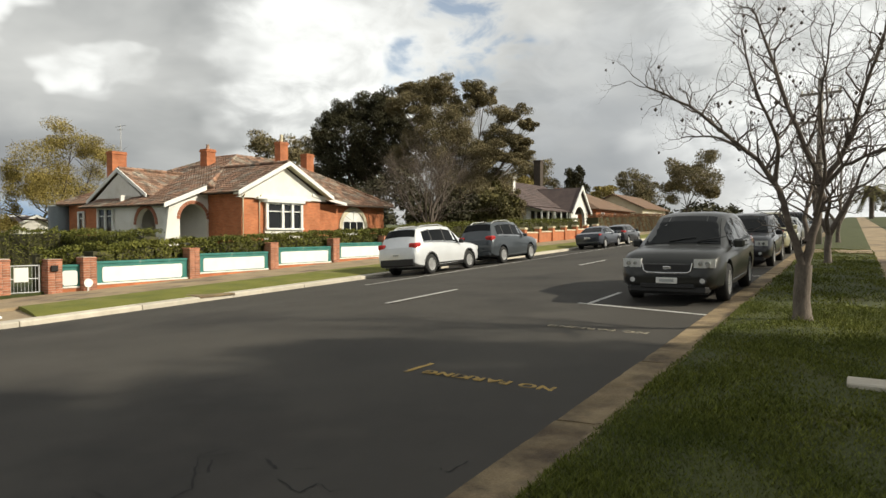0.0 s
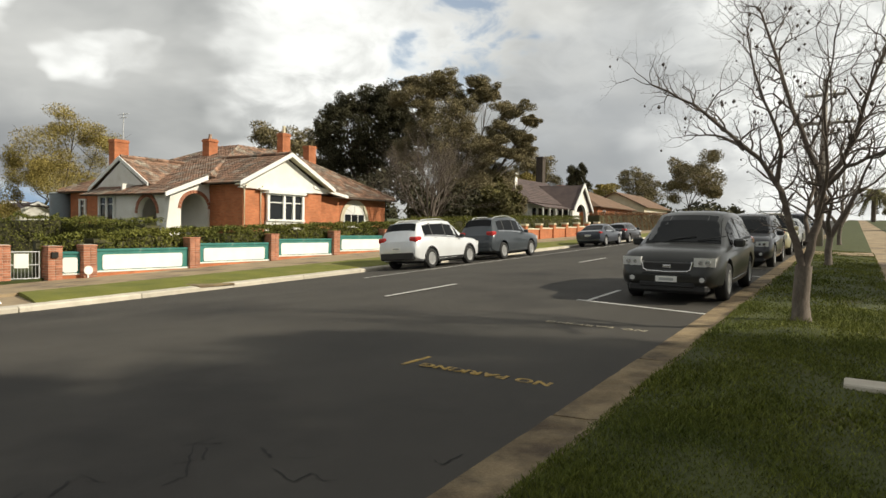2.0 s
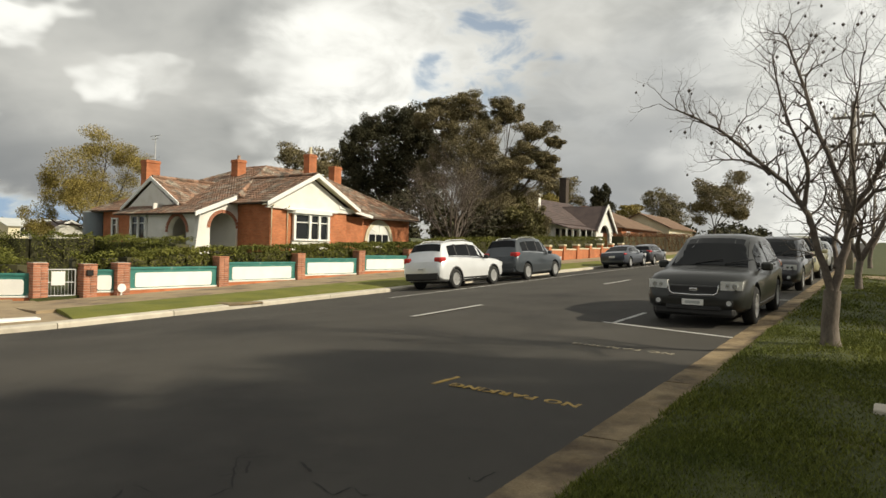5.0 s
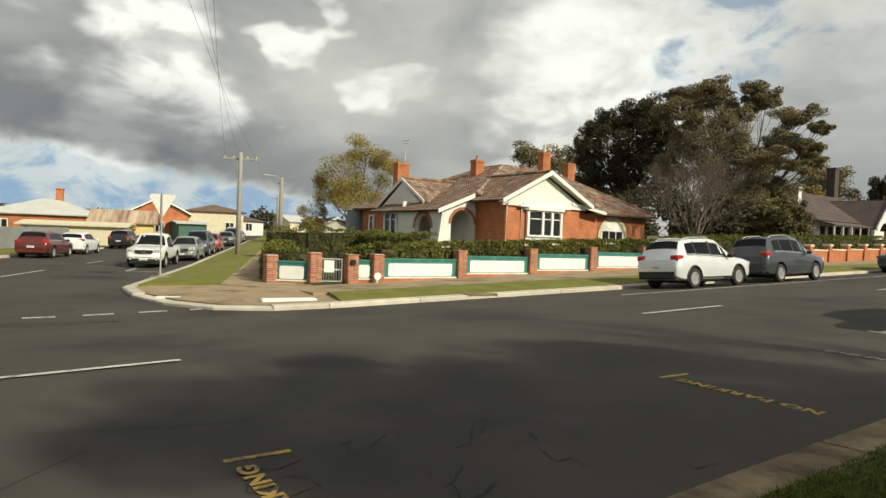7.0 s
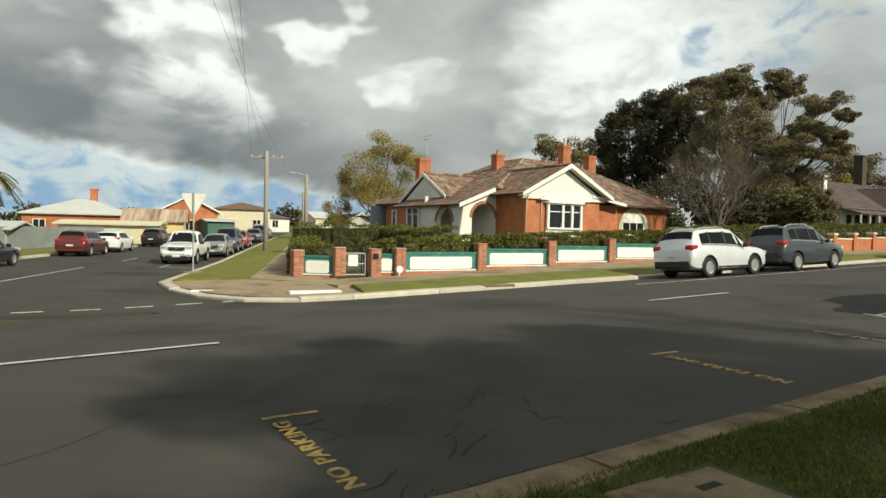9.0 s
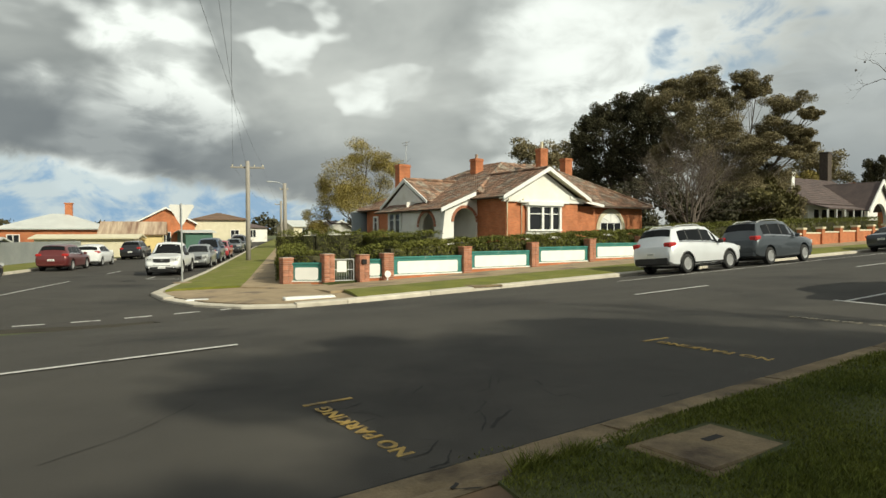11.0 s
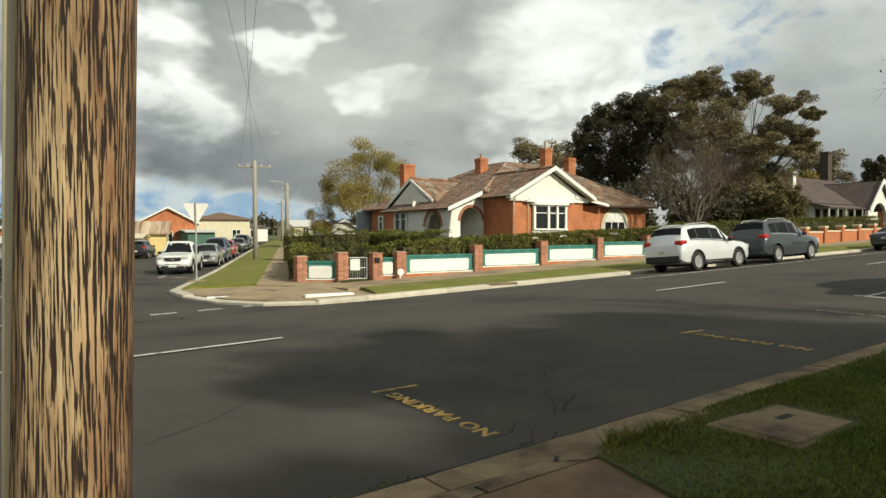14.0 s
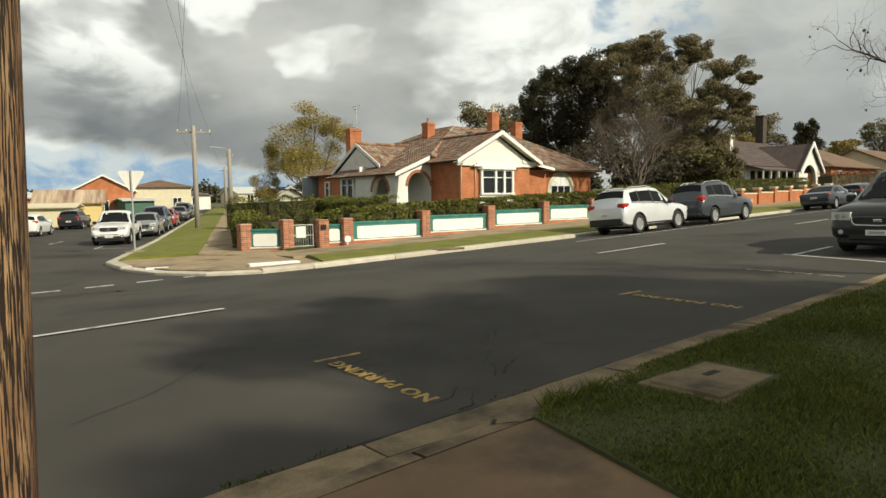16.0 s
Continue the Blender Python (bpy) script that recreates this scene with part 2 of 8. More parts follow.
RUST = surf("rusted_iron", (0.16, 0.075, 0.045), (0.62, 0.50, 0.36), 1.0, 0.8, 0.2, 2.5, stretch=(1.6, 0.12, 0.12))
YELLOW_WALL = surf("yellow_wall", (0.62, 0.48, 0.20), (0.74, 0.60, 0.30), 0.5, 0.85, 0.1, 10.0)
POLE_GREY = surf("grey_pole_timber", (0.24, 0.22, 0.19), (0.38, 0.35, 0.31), 3.0, 0.9, 0.3, 20.0, stretch=(4, 4, 0.3))
BARK = surf("grey_bark", (0.085, 0.068, 0.055), (0.21, 0.175, 0.145), 8.0, 0.95, 0.7, 50.0, stretch=(1, 1, 0.4))
TWIG = surf("twig_bark", (0.075, 0.058, 0.047), (0.17, 0.14, 0.115), 8.0, 0.95, 0.4, 40.0)
BARK_DARK = surf("dark_bark", (0.045, 0.035, 0.028), (0.10, 0.08, 0.065), 8.0, 0.95, 0.5, 40.0)


def foliage(name, dark, light, vary=0.35):
    m = surf(name, dark, light, 0.5, 0.7, 0.0, 6.0, island=vary, spec=0.25)
    return m


GUM_LEAF = foliage("gum_leaf", (0.125, 0.108, 0.055), (0.26, 0.215, 0.115))
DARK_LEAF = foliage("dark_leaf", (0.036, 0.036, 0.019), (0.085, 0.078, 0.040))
YELLOW_LEAF = foliage("autumn_leaf", (0.20, 0.165, 0.045), (0.33, 0.26, 0.08))
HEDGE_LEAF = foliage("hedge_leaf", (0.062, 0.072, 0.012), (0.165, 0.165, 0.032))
BUSH_LEAF = foliage("bush_leaf", (0.075, 0.07, 0.026), (0.16, 0.14, 0.05))
RED_LEAF = foliage("russet_leaf", (0.10, 0.05, 0.025), (0.20, 0.10, 0.045))
# blades of the far strips, their colour raised to look sunlit
BLADE_SUNLIT = foliage("sunlit_grass_blade", (0.125, 0.138, 0.013), (0.235, 0.235, 0.029), 0.35)
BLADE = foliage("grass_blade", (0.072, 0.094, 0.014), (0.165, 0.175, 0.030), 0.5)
GLASS = glass_dark("window_glass")
CAR_GLASS = glass_dark("car_glass", (0.008, 0.009, 0.010), 0.04)
CAR_GLASS.node_tree.nodes["Principled BSDF"].inputs["Specular IOR Level"].default_value = 0.16
RUBBER = surf("rubber", (0.012, 0.012, 0.012), (0.022, 0.022, 0.022), 8.0, 0.85, 0.2, 60.0)
PLASTIC = surf("black_plastic", (0.014, 0.014, 0.015), (0.024, 0.024, 0.025), 6.0, 0.55, 0.1, 60.0)
ALLOY = surf("alloy", (0.55, 0.55, 0.55), (0.68, 0.68, 0.68), 5.0, 0.35, 0.0, 30.0, metal=0.7)
CHROME = surf("chrome", (0.72, 0.72, 0.72), (0.8, 0.8, 0.8), 5.0, 0.18, 0.0, 30.0, metal=1.0)
LENS = surf("lamp_lens", (0.62, 0.63, 0.62), (0.80, 0.81, 0.80), 14.0, 0.10, 0.0, 40.0, metal=0.1, coat=1.0)
LENS_RED = surf("red_lens", (0.35, 0.015, 0.015), (0.45, 0.03, 0.025), 9.0, 0.15, 0.0, 30.0)
STEEL = surf("galvanised_steel", (0.42, 0.43, 0.43), (0.55, 0.56, 0.56), 4.0, 0.5, 0.1, 30.0, metal=0.5)
DARK = surf("dark_void", (0.012, 0.011, 0.010), (0.022, 0.02, 0.018), 2.0, 0.9)
CABLE = surf("grey_cable", (0.06, 0.06, 0.06), (0.09, 0.09, 0.09), 2.0, 0.8)


def car_paint(name, tone, metal=0.35):
    return surf(name, tuple(c * 0.92 for c in tone), tuple(min(1, c * 1.06) for c in tone), 1.2, 0.32, 0.0, 40.0, metal=metal, coat=0.8)

# ---- building tools ----


def link_mesh(name, verts, faces, material, parent=None, label="", smooth=False):
    me = bpy.data.meshes.new(name)
    me.from_pydata(verts, [], faces)
    me.update()
    if material:
        me.materials.append(material)
    if smooth:
        me.polygons.foreach_set("use_smooth", [True] * len(me.polygons))
    ob = new(name, me)
    if parent:
        ob.parent = parent
    if label:
        tagged(ob, label)
    return ob


def part(name, bm, material, parent=None, label="", smooth=False):
    """Links a bmesh as one mesh object under a thing or a part."""
    me = bpy.data.meshes.new(name)
    bmesh.ops.recalc_face_normals(bm, faces=bm.faces)
    bm.to_mesh(me)
    bm.free()
    if material:
        me.materials.append(material)
    if smooth:
        me.polygons.foreach_set("use_smooth", [True] * len(me.polygons))
    ob = new(name, me)
    if parent:
        ob.parent = parent
    if label:
        tagged(ob, label)
    return ob


def thing(name, m, label, category, group="", kind=""):
    """An Empty at a thing's base, which parents its parts."""
    ob = new(name)
    ob.matrix_basis = m
    ob.empty_display_size = 0.2
    return tagged(ob, label, category, group, kind)


def box(bm, lo, hi, bevel=0.0, m=None):
    r = bmesh.ops.create_cube(bm, size=1)
    vs = r["verts"]
    for v in vs:
        v.co = Vector([lo[i] + (v.co[i] + 0.5) * (hi[i] - lo[i]) for i in range(3)])
    if bevel:
        es = list({e for v in vs for e in v.link_edges})
        vs = bmesh.ops.bevel(bm, geom=es, offset=bevel, segments=1, affect="EDGES", profile=0.5)["verts"]
    if m:
        for v in vs:
            v.co = m @ v.co
    return vs


def prism(bm, outline, lo, hi, axis="x"):
    """A plate with the outline (2D) between lo and hi along an axis."""
    def at(p, d):
        a, b = p
        return {"x": (d, a, b), "y": (a, d, b), "z": (a, b, d)}[axis]
    n = len(outline)
    va = [bm.verts.new(at(p, lo)) for p in outline]
    vb = [bm.verts.new(at(p, hi)) for p in outline]
    bm.faces.new(va)
    bm.faces.new(list(reversed(vb)))
    for i in range(n):
        bm.faces.new((va[i], va[(i + 1) % n], vb[(i + 1) % n], vb[i]))


def plate(bm, corners, thick):
    """A slab on a flat loop of 3D corners, thickened downwards along its normal."""
    c = [Vector(p) for p in corners]
    nrm = (c[1] - c[0]).cross(c[2] - c[0]).normalized()
    if nrm.z < 0:
        nrm = -nrm
    n = len(c)
    va = [bm.verts.new(p) for p in c]
    vb = [bm.verts.new(p - nrm * thick) for p in c]
    bm.faces.new(va)
    bm.faces.new(list(reversed(vb)))
    for i in range(n):
        bm.faces.new((va[i], va[(i + 1) % n], vb[(i + 1) % n], vb[i]))


def tube(bm, points, radii, sides=8, cap=True):
    """A round bar through the points."""
    rings = []
    pts = [Vector(p) for p in points]
    for i, p in enumerate(pts):
        d = (pts[min(i + 1, len(pts) - 1)] - pts[max(i - 1, 0)]).normalized()
        a = d.cross(Vector((0, 0, 1)))
        if a.length < 0.05:
            a = d.cross(Vector((1, 0, 0)))
        a.normalize()
        b = d.cross(a)
        r = radii[i] if isinstance(radii, (list, tuple)) else radii
        rings.append([bm.verts.new(p + (a * math.cos(t) + b * math.sin(t)) * r) for t in [2 * math.pi * k / sides for k in range(sides)]])
    for u, v in zip(rings, rings[1:]):
        for k in range(sides):
            bm.faces.new((u[k], u[(k + 1) % sides], v[(k + 1) % sides], v[k]))
    if cap:
        bm.faces.new(list(reversed(rings[0])))
        bm.faces.new(rings[-1])


def arc(cy, cz, r, a0, a1, n):
    return [(cy + r * math.cos(radians(a0 + (a1 - a0) * i / n)), cz + r * math.sin(radians(a0 + (a1 - a0) * i / n))) for i in range(n + 1)]


def arch_ring(bm, cy, cz, r0, r1, lo, hi, axis, n=14):
    """A ring of wedge-shaped pieces over an arch."""
    for i in range(n):
        a0, a1 = 180 * i / n + 0.8, 180 * (i + 1) / n - 0.8
        o = [(cy + r * math.cos(radians(a)), cz + r * math.sin(radians(a))) for r, a in ((r0, a0), (r1, a0), (r1, a1), (r0, a1))]
        prism(bm, o, lo, hi, axis)


# ---- the lie of the land ----
GY = 0.0277  # the street climbs along y


def rise(y):
    """Height of the street along y: an even climb that rounds off far away."""
    if y < 180:
        return GY * y
    return GY * (180 + 90 * (1 - math.exp(-(y - 180) / 90)))


def gz(x, y):
    """Height of the ground under everything."""
    s = rise(y)
    low = -0.62
    near, mid, gutter = -0.07 + s, -0.12 + s, max(-0.66 + s, low - 0.03)
    fence = max(-0.852 + 0.041 * min(y, 24) + s - GY * min(y, 24), low + 0.06) if y > 0 else low + 0.06
    knots = ((-24.0, fence), (-15.5, gutter), (-8.0, mid), (-2.0, near))
    if x <= -24:
        return fence
    if x >= -2.0:
        return near
    for (x0, z0), (x1, z1) in zip(knots, knots[1:]):
        if x <= x1:
            t = (x - x0) / (x1 - x0)
            return z0 + (z1 - z0) * t
    return near


def polyline(points, n):
    """n points evenly along a line."""
    pts = [Vector((*p, 0)) for p in points]
    lens = [0.0]
    for a, b in zip(pts, pts[1:]):
        lens.append(lens[-1] + (b - a).length)
    out_pts, k = [], 0
    for i in range(n):
        s = lens[-1] * i / (n - 1)
        while k < len(pts) - 2 and s > lens[k + 1]:
            k += 1
        t = (s - lens[k]) / max(1e-9, lens[k + 1] - lens[k])
        out_pts.append(pts[k].lerp(pts[k + 1], t))
    return out_pts


def ribbon(name, left, right, h, material, n=40, m=3, skirt=0.25, bow=0.0, parent=None, label=""):
    """A sheet between two lines that lies h over the ground, with skirts down its sides. h: a number, or one for each side."""
    a, b = polyline(left, n), polyline(right, n)
    h0, h1 = h if isinstance(h, tuple) else (h, h)
    verts, faces = [], []
    for i in range(n):
        for j in range(m + 1):
            t = j / m
            p = a[i].lerp(b[i], t)
            z = gz(p.x, p.y) + h0 + (h1 - h0) * t + bow * 4 * t * (1 - t)
            verts.append((p.x, p.y, z))
    w = m + 1
    for i in range(n - 1):
        for j in range(m):
            faces.append((i * w + j, i * w + j + 1, (i + 1) * w + j + 1, (i + 1) * w + j))
    rim = [i * w for i in range(n)] + [(n - 1) * w + j for j in range(1, w)] + [i * w + m for i in range(n - 2, -1, -1)] + list(range(m - 1, 0, -1))
    base = len(verts)
    for k in rim:
        verts.append((verts[k][0], verts[k][1], verts[k][2] - skirt))
    q = len(rim)
    for k in range(q):
        faces.append((rim[k], rim[(k + 1) % q], base + (k + 1) % q, base + k))
    me = bpy.data.meshes.new(name)
    me.from_pydata(verts, [], faces)
    bm = bmesh.new()
    bm.from_mesh(me)
    bpy.data.meshes.remove(me)
    ob = part(name, bm, material, parent, label)
    return ob


def structure(ob, label, category):
    return tagged(ob, label, category, kind="structure")

# ---- ground, roads, kerbs, paths ----
bm = bmesh.new()
xs = [-900, -500, -300, -200, -140, -100, -80, -60, -50, -40, -32, -24, -20, -15.5, -12, -8, -5, -2, 2, 6, 12, 30, 80, 200, 500, 900]
ys = [-900, -400, -200, -100, -60, -30, -15, -5, 0, 3, 6, 9, 12, 16, 20, 24, 30, 38, 48, 60, 80, 100, 130, 160, 200, 260, 340, 460, 640, 900]
grid = [[bm.verts.new((x, y, gz(x, max(y, -40)) - 0.10)) for x in xs] for y in ys]
for r0, r1 in zip(grid, grid[1:]):
    for i in range(len(xs) - 1):
        bm.faces.new((r0[i], r0[i + 1], r1[i + 1], r1[i]))
structure(part("ground", bm, FIELD, smooth=True), "open grassy ground that reaches the horizon", "ground")

U = Vector((-math.cos(radians(21)), math.sin(radians(21)), 0))  # the side street runs this way
V = Vector((math.sin(radians(21)), math.cos(radians(21)), 0))   # to its far kerb, on the house's side
SIDE = Vector((-25.4, -2.1, 0))                                 # a place on its middle line


def side(s, d):
    p = SIDE + U * s + V * d
    return (p.x, p.y)


structure(ribbon("road", [(-15.5, -60), (-15.5, 300)], [(-2.0, -60), (-2.0, 300)], 0.0, ASPHALT, 120, 10, 0.3), "worn grey asphalt carriageway of a wide street", "road")
structure(ribbon("road", [side(-9.6, -5.2), side(140, -5.2)], [(-15.5, 3.0), (-19, 2.75), side(-0.8, 5.2), side(140, 5.2)], 0.004, ASPHALT, 60, 5, 0.3), "grey asphalt side street that meets the main street", "road")

structure(ribbon("road", [(-15.4, 7.0), (-15.4, 1.5), (-21, 1.5)], [(-15.55, 6.9), (-16.7, 3.85), (-22.6, 2.6)], 0.003, ASPHALT, 24, 3, 0.3), "asphalt at the rounded corner", "road")

# the near kerb: sloping concrete in cast lengths
random.seed(3)
kerb = structure(thing("kerb", pose(0, 0, 0), "stained brown concrete kerb and gutter beside the grass verge", "kerb"), "", "")
y = -12.0
while y < 70:
    ln = 2.4 if y < 30 else 6.0
    bm = bmesh.new()
    jog = random.uniform(-0.012, 0.012)
    prof = [(-2.025, -0.04), (-2.0, 0.022), (-1.85, 0.030), (-1.68, 0.038), (-1.62, 0.055), (-1.55, 0.115), (-1.49, 0.135), (-1.36, 0.142), (-1.35, -0.2), (-2.04, -0.2)]
    rings = []
    steps = 16 if y < 12 else 2
    for k in range(steps + 1):
        yy = y + 0.012 + (ln - 0.024) * k / steps
        chip = 0.026 if y < 12 and random.random() < 0.25 else 0.008
        ring = []
        for i, (px, pz) in enumerate(prof):
            wob = random.uniform(-1, 1) * (chip if 2 <= i <= 6 else 0.006) * (1 if pz > -0.1 else 0)
            ring.append(bm.verts.new((px + jog + wob * 0.8, yy, -0.07 + rise(yy) + pz + jog * 0.4 - abs(wob) * 0.6)))
        rings.append(ring)
    for a, b in zip(rings, rings[1:]):
        for i in range(len(prof)):
            bm.faces.new((a[i], a[(i + 1) % len(prof)], b[(i + 1) % len(prof)], b[i]))
    bm.faces.new(rings[0])
    bm.faces.new(list(reversed(rings[-1])))
    part("kerb_stone", bm, CONCRETE, kerb)
    y += ln
structure(ribbon("kerb", [(-2.02, 70), (-2.02, 300)], [(-1.35, 70), (-1.35, 300)], (0.0, 0.14), CONCRETE, 30, 2), "concrete kerb further up the street", "kerb")

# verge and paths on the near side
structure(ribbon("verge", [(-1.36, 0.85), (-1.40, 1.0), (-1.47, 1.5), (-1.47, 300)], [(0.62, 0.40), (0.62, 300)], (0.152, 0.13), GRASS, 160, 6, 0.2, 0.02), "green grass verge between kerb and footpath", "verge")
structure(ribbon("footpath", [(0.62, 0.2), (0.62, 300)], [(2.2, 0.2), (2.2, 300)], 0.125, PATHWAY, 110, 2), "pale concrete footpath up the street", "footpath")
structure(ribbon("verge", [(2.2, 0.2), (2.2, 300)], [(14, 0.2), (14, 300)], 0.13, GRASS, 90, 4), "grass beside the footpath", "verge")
structure(ribbon("pavement", [(-1.355, -7), (-1.355, 0.86), (-1.2, 0.86)], [(5, -7), (5, 0.2), (0.62, 0.42)], 0.135, PATHWAY_BROWN, 60, 8), "brown concrete path that meets the kerb at the corner", "pavement")
structure(ribbon("ground", [(-1.355, -60), (-1.355, -7.01)], [(14, -60), (14, -7.01)], 0.13, GRASS, 20, 4), "grass beyond the corner path", "ground")
structure(ribbon("driveway", [(-1.36, 27.2), (0.61, 27.2)], [(-1.36, 29.4), (0.61, 29.4)], 0.175, PATHWAY, 6, 3), "pale concrete crossing over the verge", "driveway")

# far side: kerb, verge, footpath
farkerb = structure(thing("kerb", pose(0, 0, 0), "pale sunlit concrete kerb along the far side", "kerb"), "", "")


def kerb_length(p, q, w, top, material, name="kerb_stone"):
    """One cast length of kerb from p to q, w wide, its face towards the road."""
    p, q = Vector((*p, 0)), Vector((*q, 0))
    d = (q - p).normalized()
    n = Vector((d.y, -d.x, 0))
    bm = bmesh.new()
    rings = []
    for e in (p + d * 0.012, q - d * 0.012):
        z = gz(e.x, e.y)
        rings.append([bm.verts.new((e + n * o + Vector((0, 0, z + h)))) for o, h in ((0.0, -0.05), (0.0, top * 0.75), (-0.03, top), (-w, top + 0.01), (-w, -0.2), (0, -0.2))])
    a, b = rings
    for i in range(6):
        bm.faces.new((a[i], a[(i + 1) % 6], b[(i + 1) % 6], b[i]))
    bm.faces.new(a)
    bm.faces.new(list(reversed(b)))
    return part(name, bm, material, farkerb)


y = 6.7
while y < 90:
    ln = 2.9
    if not (11.0 < y + 0.1 < 12.0):
        kerb_length((-15.5, y), (-15.5, y + ln), 0.34, 0.13, CONCRETE_PALE)
    y += ln
structure(ribbon("kerb", [(-15.5, 93), (-15.5, 300)], [(-15.85, 93), (-15.85, 300)], 0.13, CONCRETE_PALE, 30, 1), "pale concrete kerb further up the street", "kerb")
# the round of the corner
turn_pts = [(-15.5, 6.7), (-15.7, 5.2), (-16.6, 3.9), (-18.2, 3.0), (-20.4, 2.55), (-22.6, 2.55), side(-0.6, 5.35)]
for p, q in zip(turn_pts, turn_pts[1:]):
    kerb_length(q, p, 0.34, 0.09 if -20 < p[0] < -15.6 else 0.13, CONCRETE_PALE)
s = -0.6
while s < 60:
    kerb_length(side(s + 3.2, 5.35), side(s, 5.35), 0.30, 0.13, CONCRETE_PALE)
    s += 3.2
structure(ribbon("kerb", [side(-4, -5.3), side(120, -5.3)], [side(-4, -5.6), side(120, -5.6)], 0.13, CONCRETE_PALE, 40, 1), "concrete kerb on the other side of the side street", "kerb")

structure(ribbon("verge", [(-15.84, 7.2), (-15.84, 300)], [(-18.3, 7.9), (-18.3, 300)], (0.15, 0.17), GRASS_SUNLIT, 150, 4, 0.2, 0.03), "sunlit strip of grass between kerb and footpath", "verge")
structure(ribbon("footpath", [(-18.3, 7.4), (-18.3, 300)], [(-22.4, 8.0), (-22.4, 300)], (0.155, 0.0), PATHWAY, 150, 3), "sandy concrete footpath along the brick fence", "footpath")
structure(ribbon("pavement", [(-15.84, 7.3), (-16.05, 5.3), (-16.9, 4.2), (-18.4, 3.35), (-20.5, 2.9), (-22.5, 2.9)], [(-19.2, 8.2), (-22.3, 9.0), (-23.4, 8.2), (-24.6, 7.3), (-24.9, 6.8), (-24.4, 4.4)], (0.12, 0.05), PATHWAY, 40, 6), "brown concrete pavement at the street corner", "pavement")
structure(ribbon("verge", [side(-0.2, 5.68), side(120, 5.68)], [side(1.2, 8.2), side(120, 8.2)], (0.14, 0.14), GRASS_SUNLIT, 80, 4, 0.2, 0.03), "bright green grass verge along the side street", "verge")
structure(ribbon("footpath", [side(0.8, 8.2), side(120, 8.2)], [side(-0.6, 10.9), side(120, 10.9)], (0.13, 0.06), PATHWAY, 60, 3), "concrete footpath along the side street", "footpath")
structure(ribbon("verge", [side(-6, -5.6), side(120, -5.6)], [side(-6, -9.2), side(120, -9.2)], 0.15, GRASS_SUNLIT, 60, 3), "grass verge in front of the iron fence", "verge")
structure(ribbon("lawn", [(-22.6, 9.0), (-22.6, 60)], [(-48, 17.8), (-48, 60)], 0.08, GRASS, 30, 12, 0.2), "front lawn of the brick house", "lawn")
for p, q in (((-17.0, 5.3), (-16.8, 6.85)), ((-19.3, 3.0), (-19.1, 3.65))):
    p, q = Vector((*p, 0)), Vector((*q, 0))
    d = q - p
    bm = bmesh.new()
    box(bm, (0, -0.17, -0.1), (d.length, 0.17, 0.12 if d.length > 1 else 0.05), 0.025, Matrix.Translation((p.x, p.y, gz(p.x, p.y) + 0.08)) @ Matrix.Rotation(math.atan2(d.y, d.x), 4, "Z"))
    structure(part("ramp", bm, PAINT_WHITE), "white-painted concrete edge block of the corner ramp", "ramp")

# drain mouth in the far kerb
drain = thing("storm_drain", pose(-15.5, 11.95, gz(-15.5, 11.95)), "concrete storm drain lintel set in the far kerb", "drain")
bm = bmesh.new()
box(bm, (-0.75, -0.62, 0.06), (0.0, 0.62, 0.15), 0.02)
part("lintel", bm, CONCRETE, drain)
bm = bmesh.new()
box(bm, (-0.3, -0.58, -0.08), (-0.02, 0.58, 0.06))
part("opening", bm, DARK, drain, "dark drain mouth")

# ---- paint on the road ----


def stripe(p, q, w, material, label, lift=0.006):
    p, q = Vector((*p, 0)), Vector((*q, 0))
    d = (q - p).normalized()
    n = Vector((d.y, -d.x, 0)) * w / 2
    k = max(2, int((q - p).length / 1.5) + 1)
    ob = ribbon("road_line", [(p - n)[:2], (q - n)[:2]], [(p + n)[:2], (q + n)[:2]], lift, material, k, 1, 0.004)
    return structure(ob, label, "road line")


y = 10.25
while y < 150:
    stripe((-8.0, y), (-8.0, y + 2.75), 0.10, WHITE_LINE, "worn white centre line dash on asphalt")
    y += 10.9
stripe((-8.0, -4.3), (-8.0, 1.3), 0.10, WHITE_LINE, "worn white centre line at the junction")
for i in range(8):
    y0 = -3.9 + i * 1.22
    if y0 < 5:
        stripe((-16.95, y0), (-16.95, y0 + 0.66), 0.13, WHITE_LINE, "white give way dash across the side street")
stripe(side(-1.5, 0), side(8, 0), 0.10, WHITE_LINE, "white middle line of the side street")
for s in range(14, 90, 9):
    stripe(side(s, 0), side(s + 3, 0), 0.10, WHITE_LINE, "white middle dash of the side street")
stripe((-12.95, 15.5), (-12.95, 60), 0.08, WHITE_LINE, "white edge line of the far parking lane")
# marked bays
stripe((-4.30, 11.72), (-2.02, 11.13), 0.09, WHITE_LINE, "white end line of a parking bay")
stripe((-4.46, 11.76), (-4.3, 11.72), 0.09, WHITE_LINE, "short white tick of a parking bay")
stripe((-4.25, 11.72), (-4.25, 13.7), 0.09, WHITE_LINE, "white side line of a parking bay")
stripe((-4.20, 18.6), (-2.02, 18.6), 0.09, WHITE_LINE, "white line between parking bays")
stripe((-4.20, 17.6), (-4.20, 19.6), 0.09, WHITE_LINE, "white side line of a parking bay")
stripe(side(8.6, 3.2), side(8.4, 5.2), 0.09, WHITE_LINE, "white end line of a side street parking bay")
stripe(side(8.6, 3.2), side(10.6, 3.2), 0.09, WHITE_LINE, "white side line of a side street parking bay")
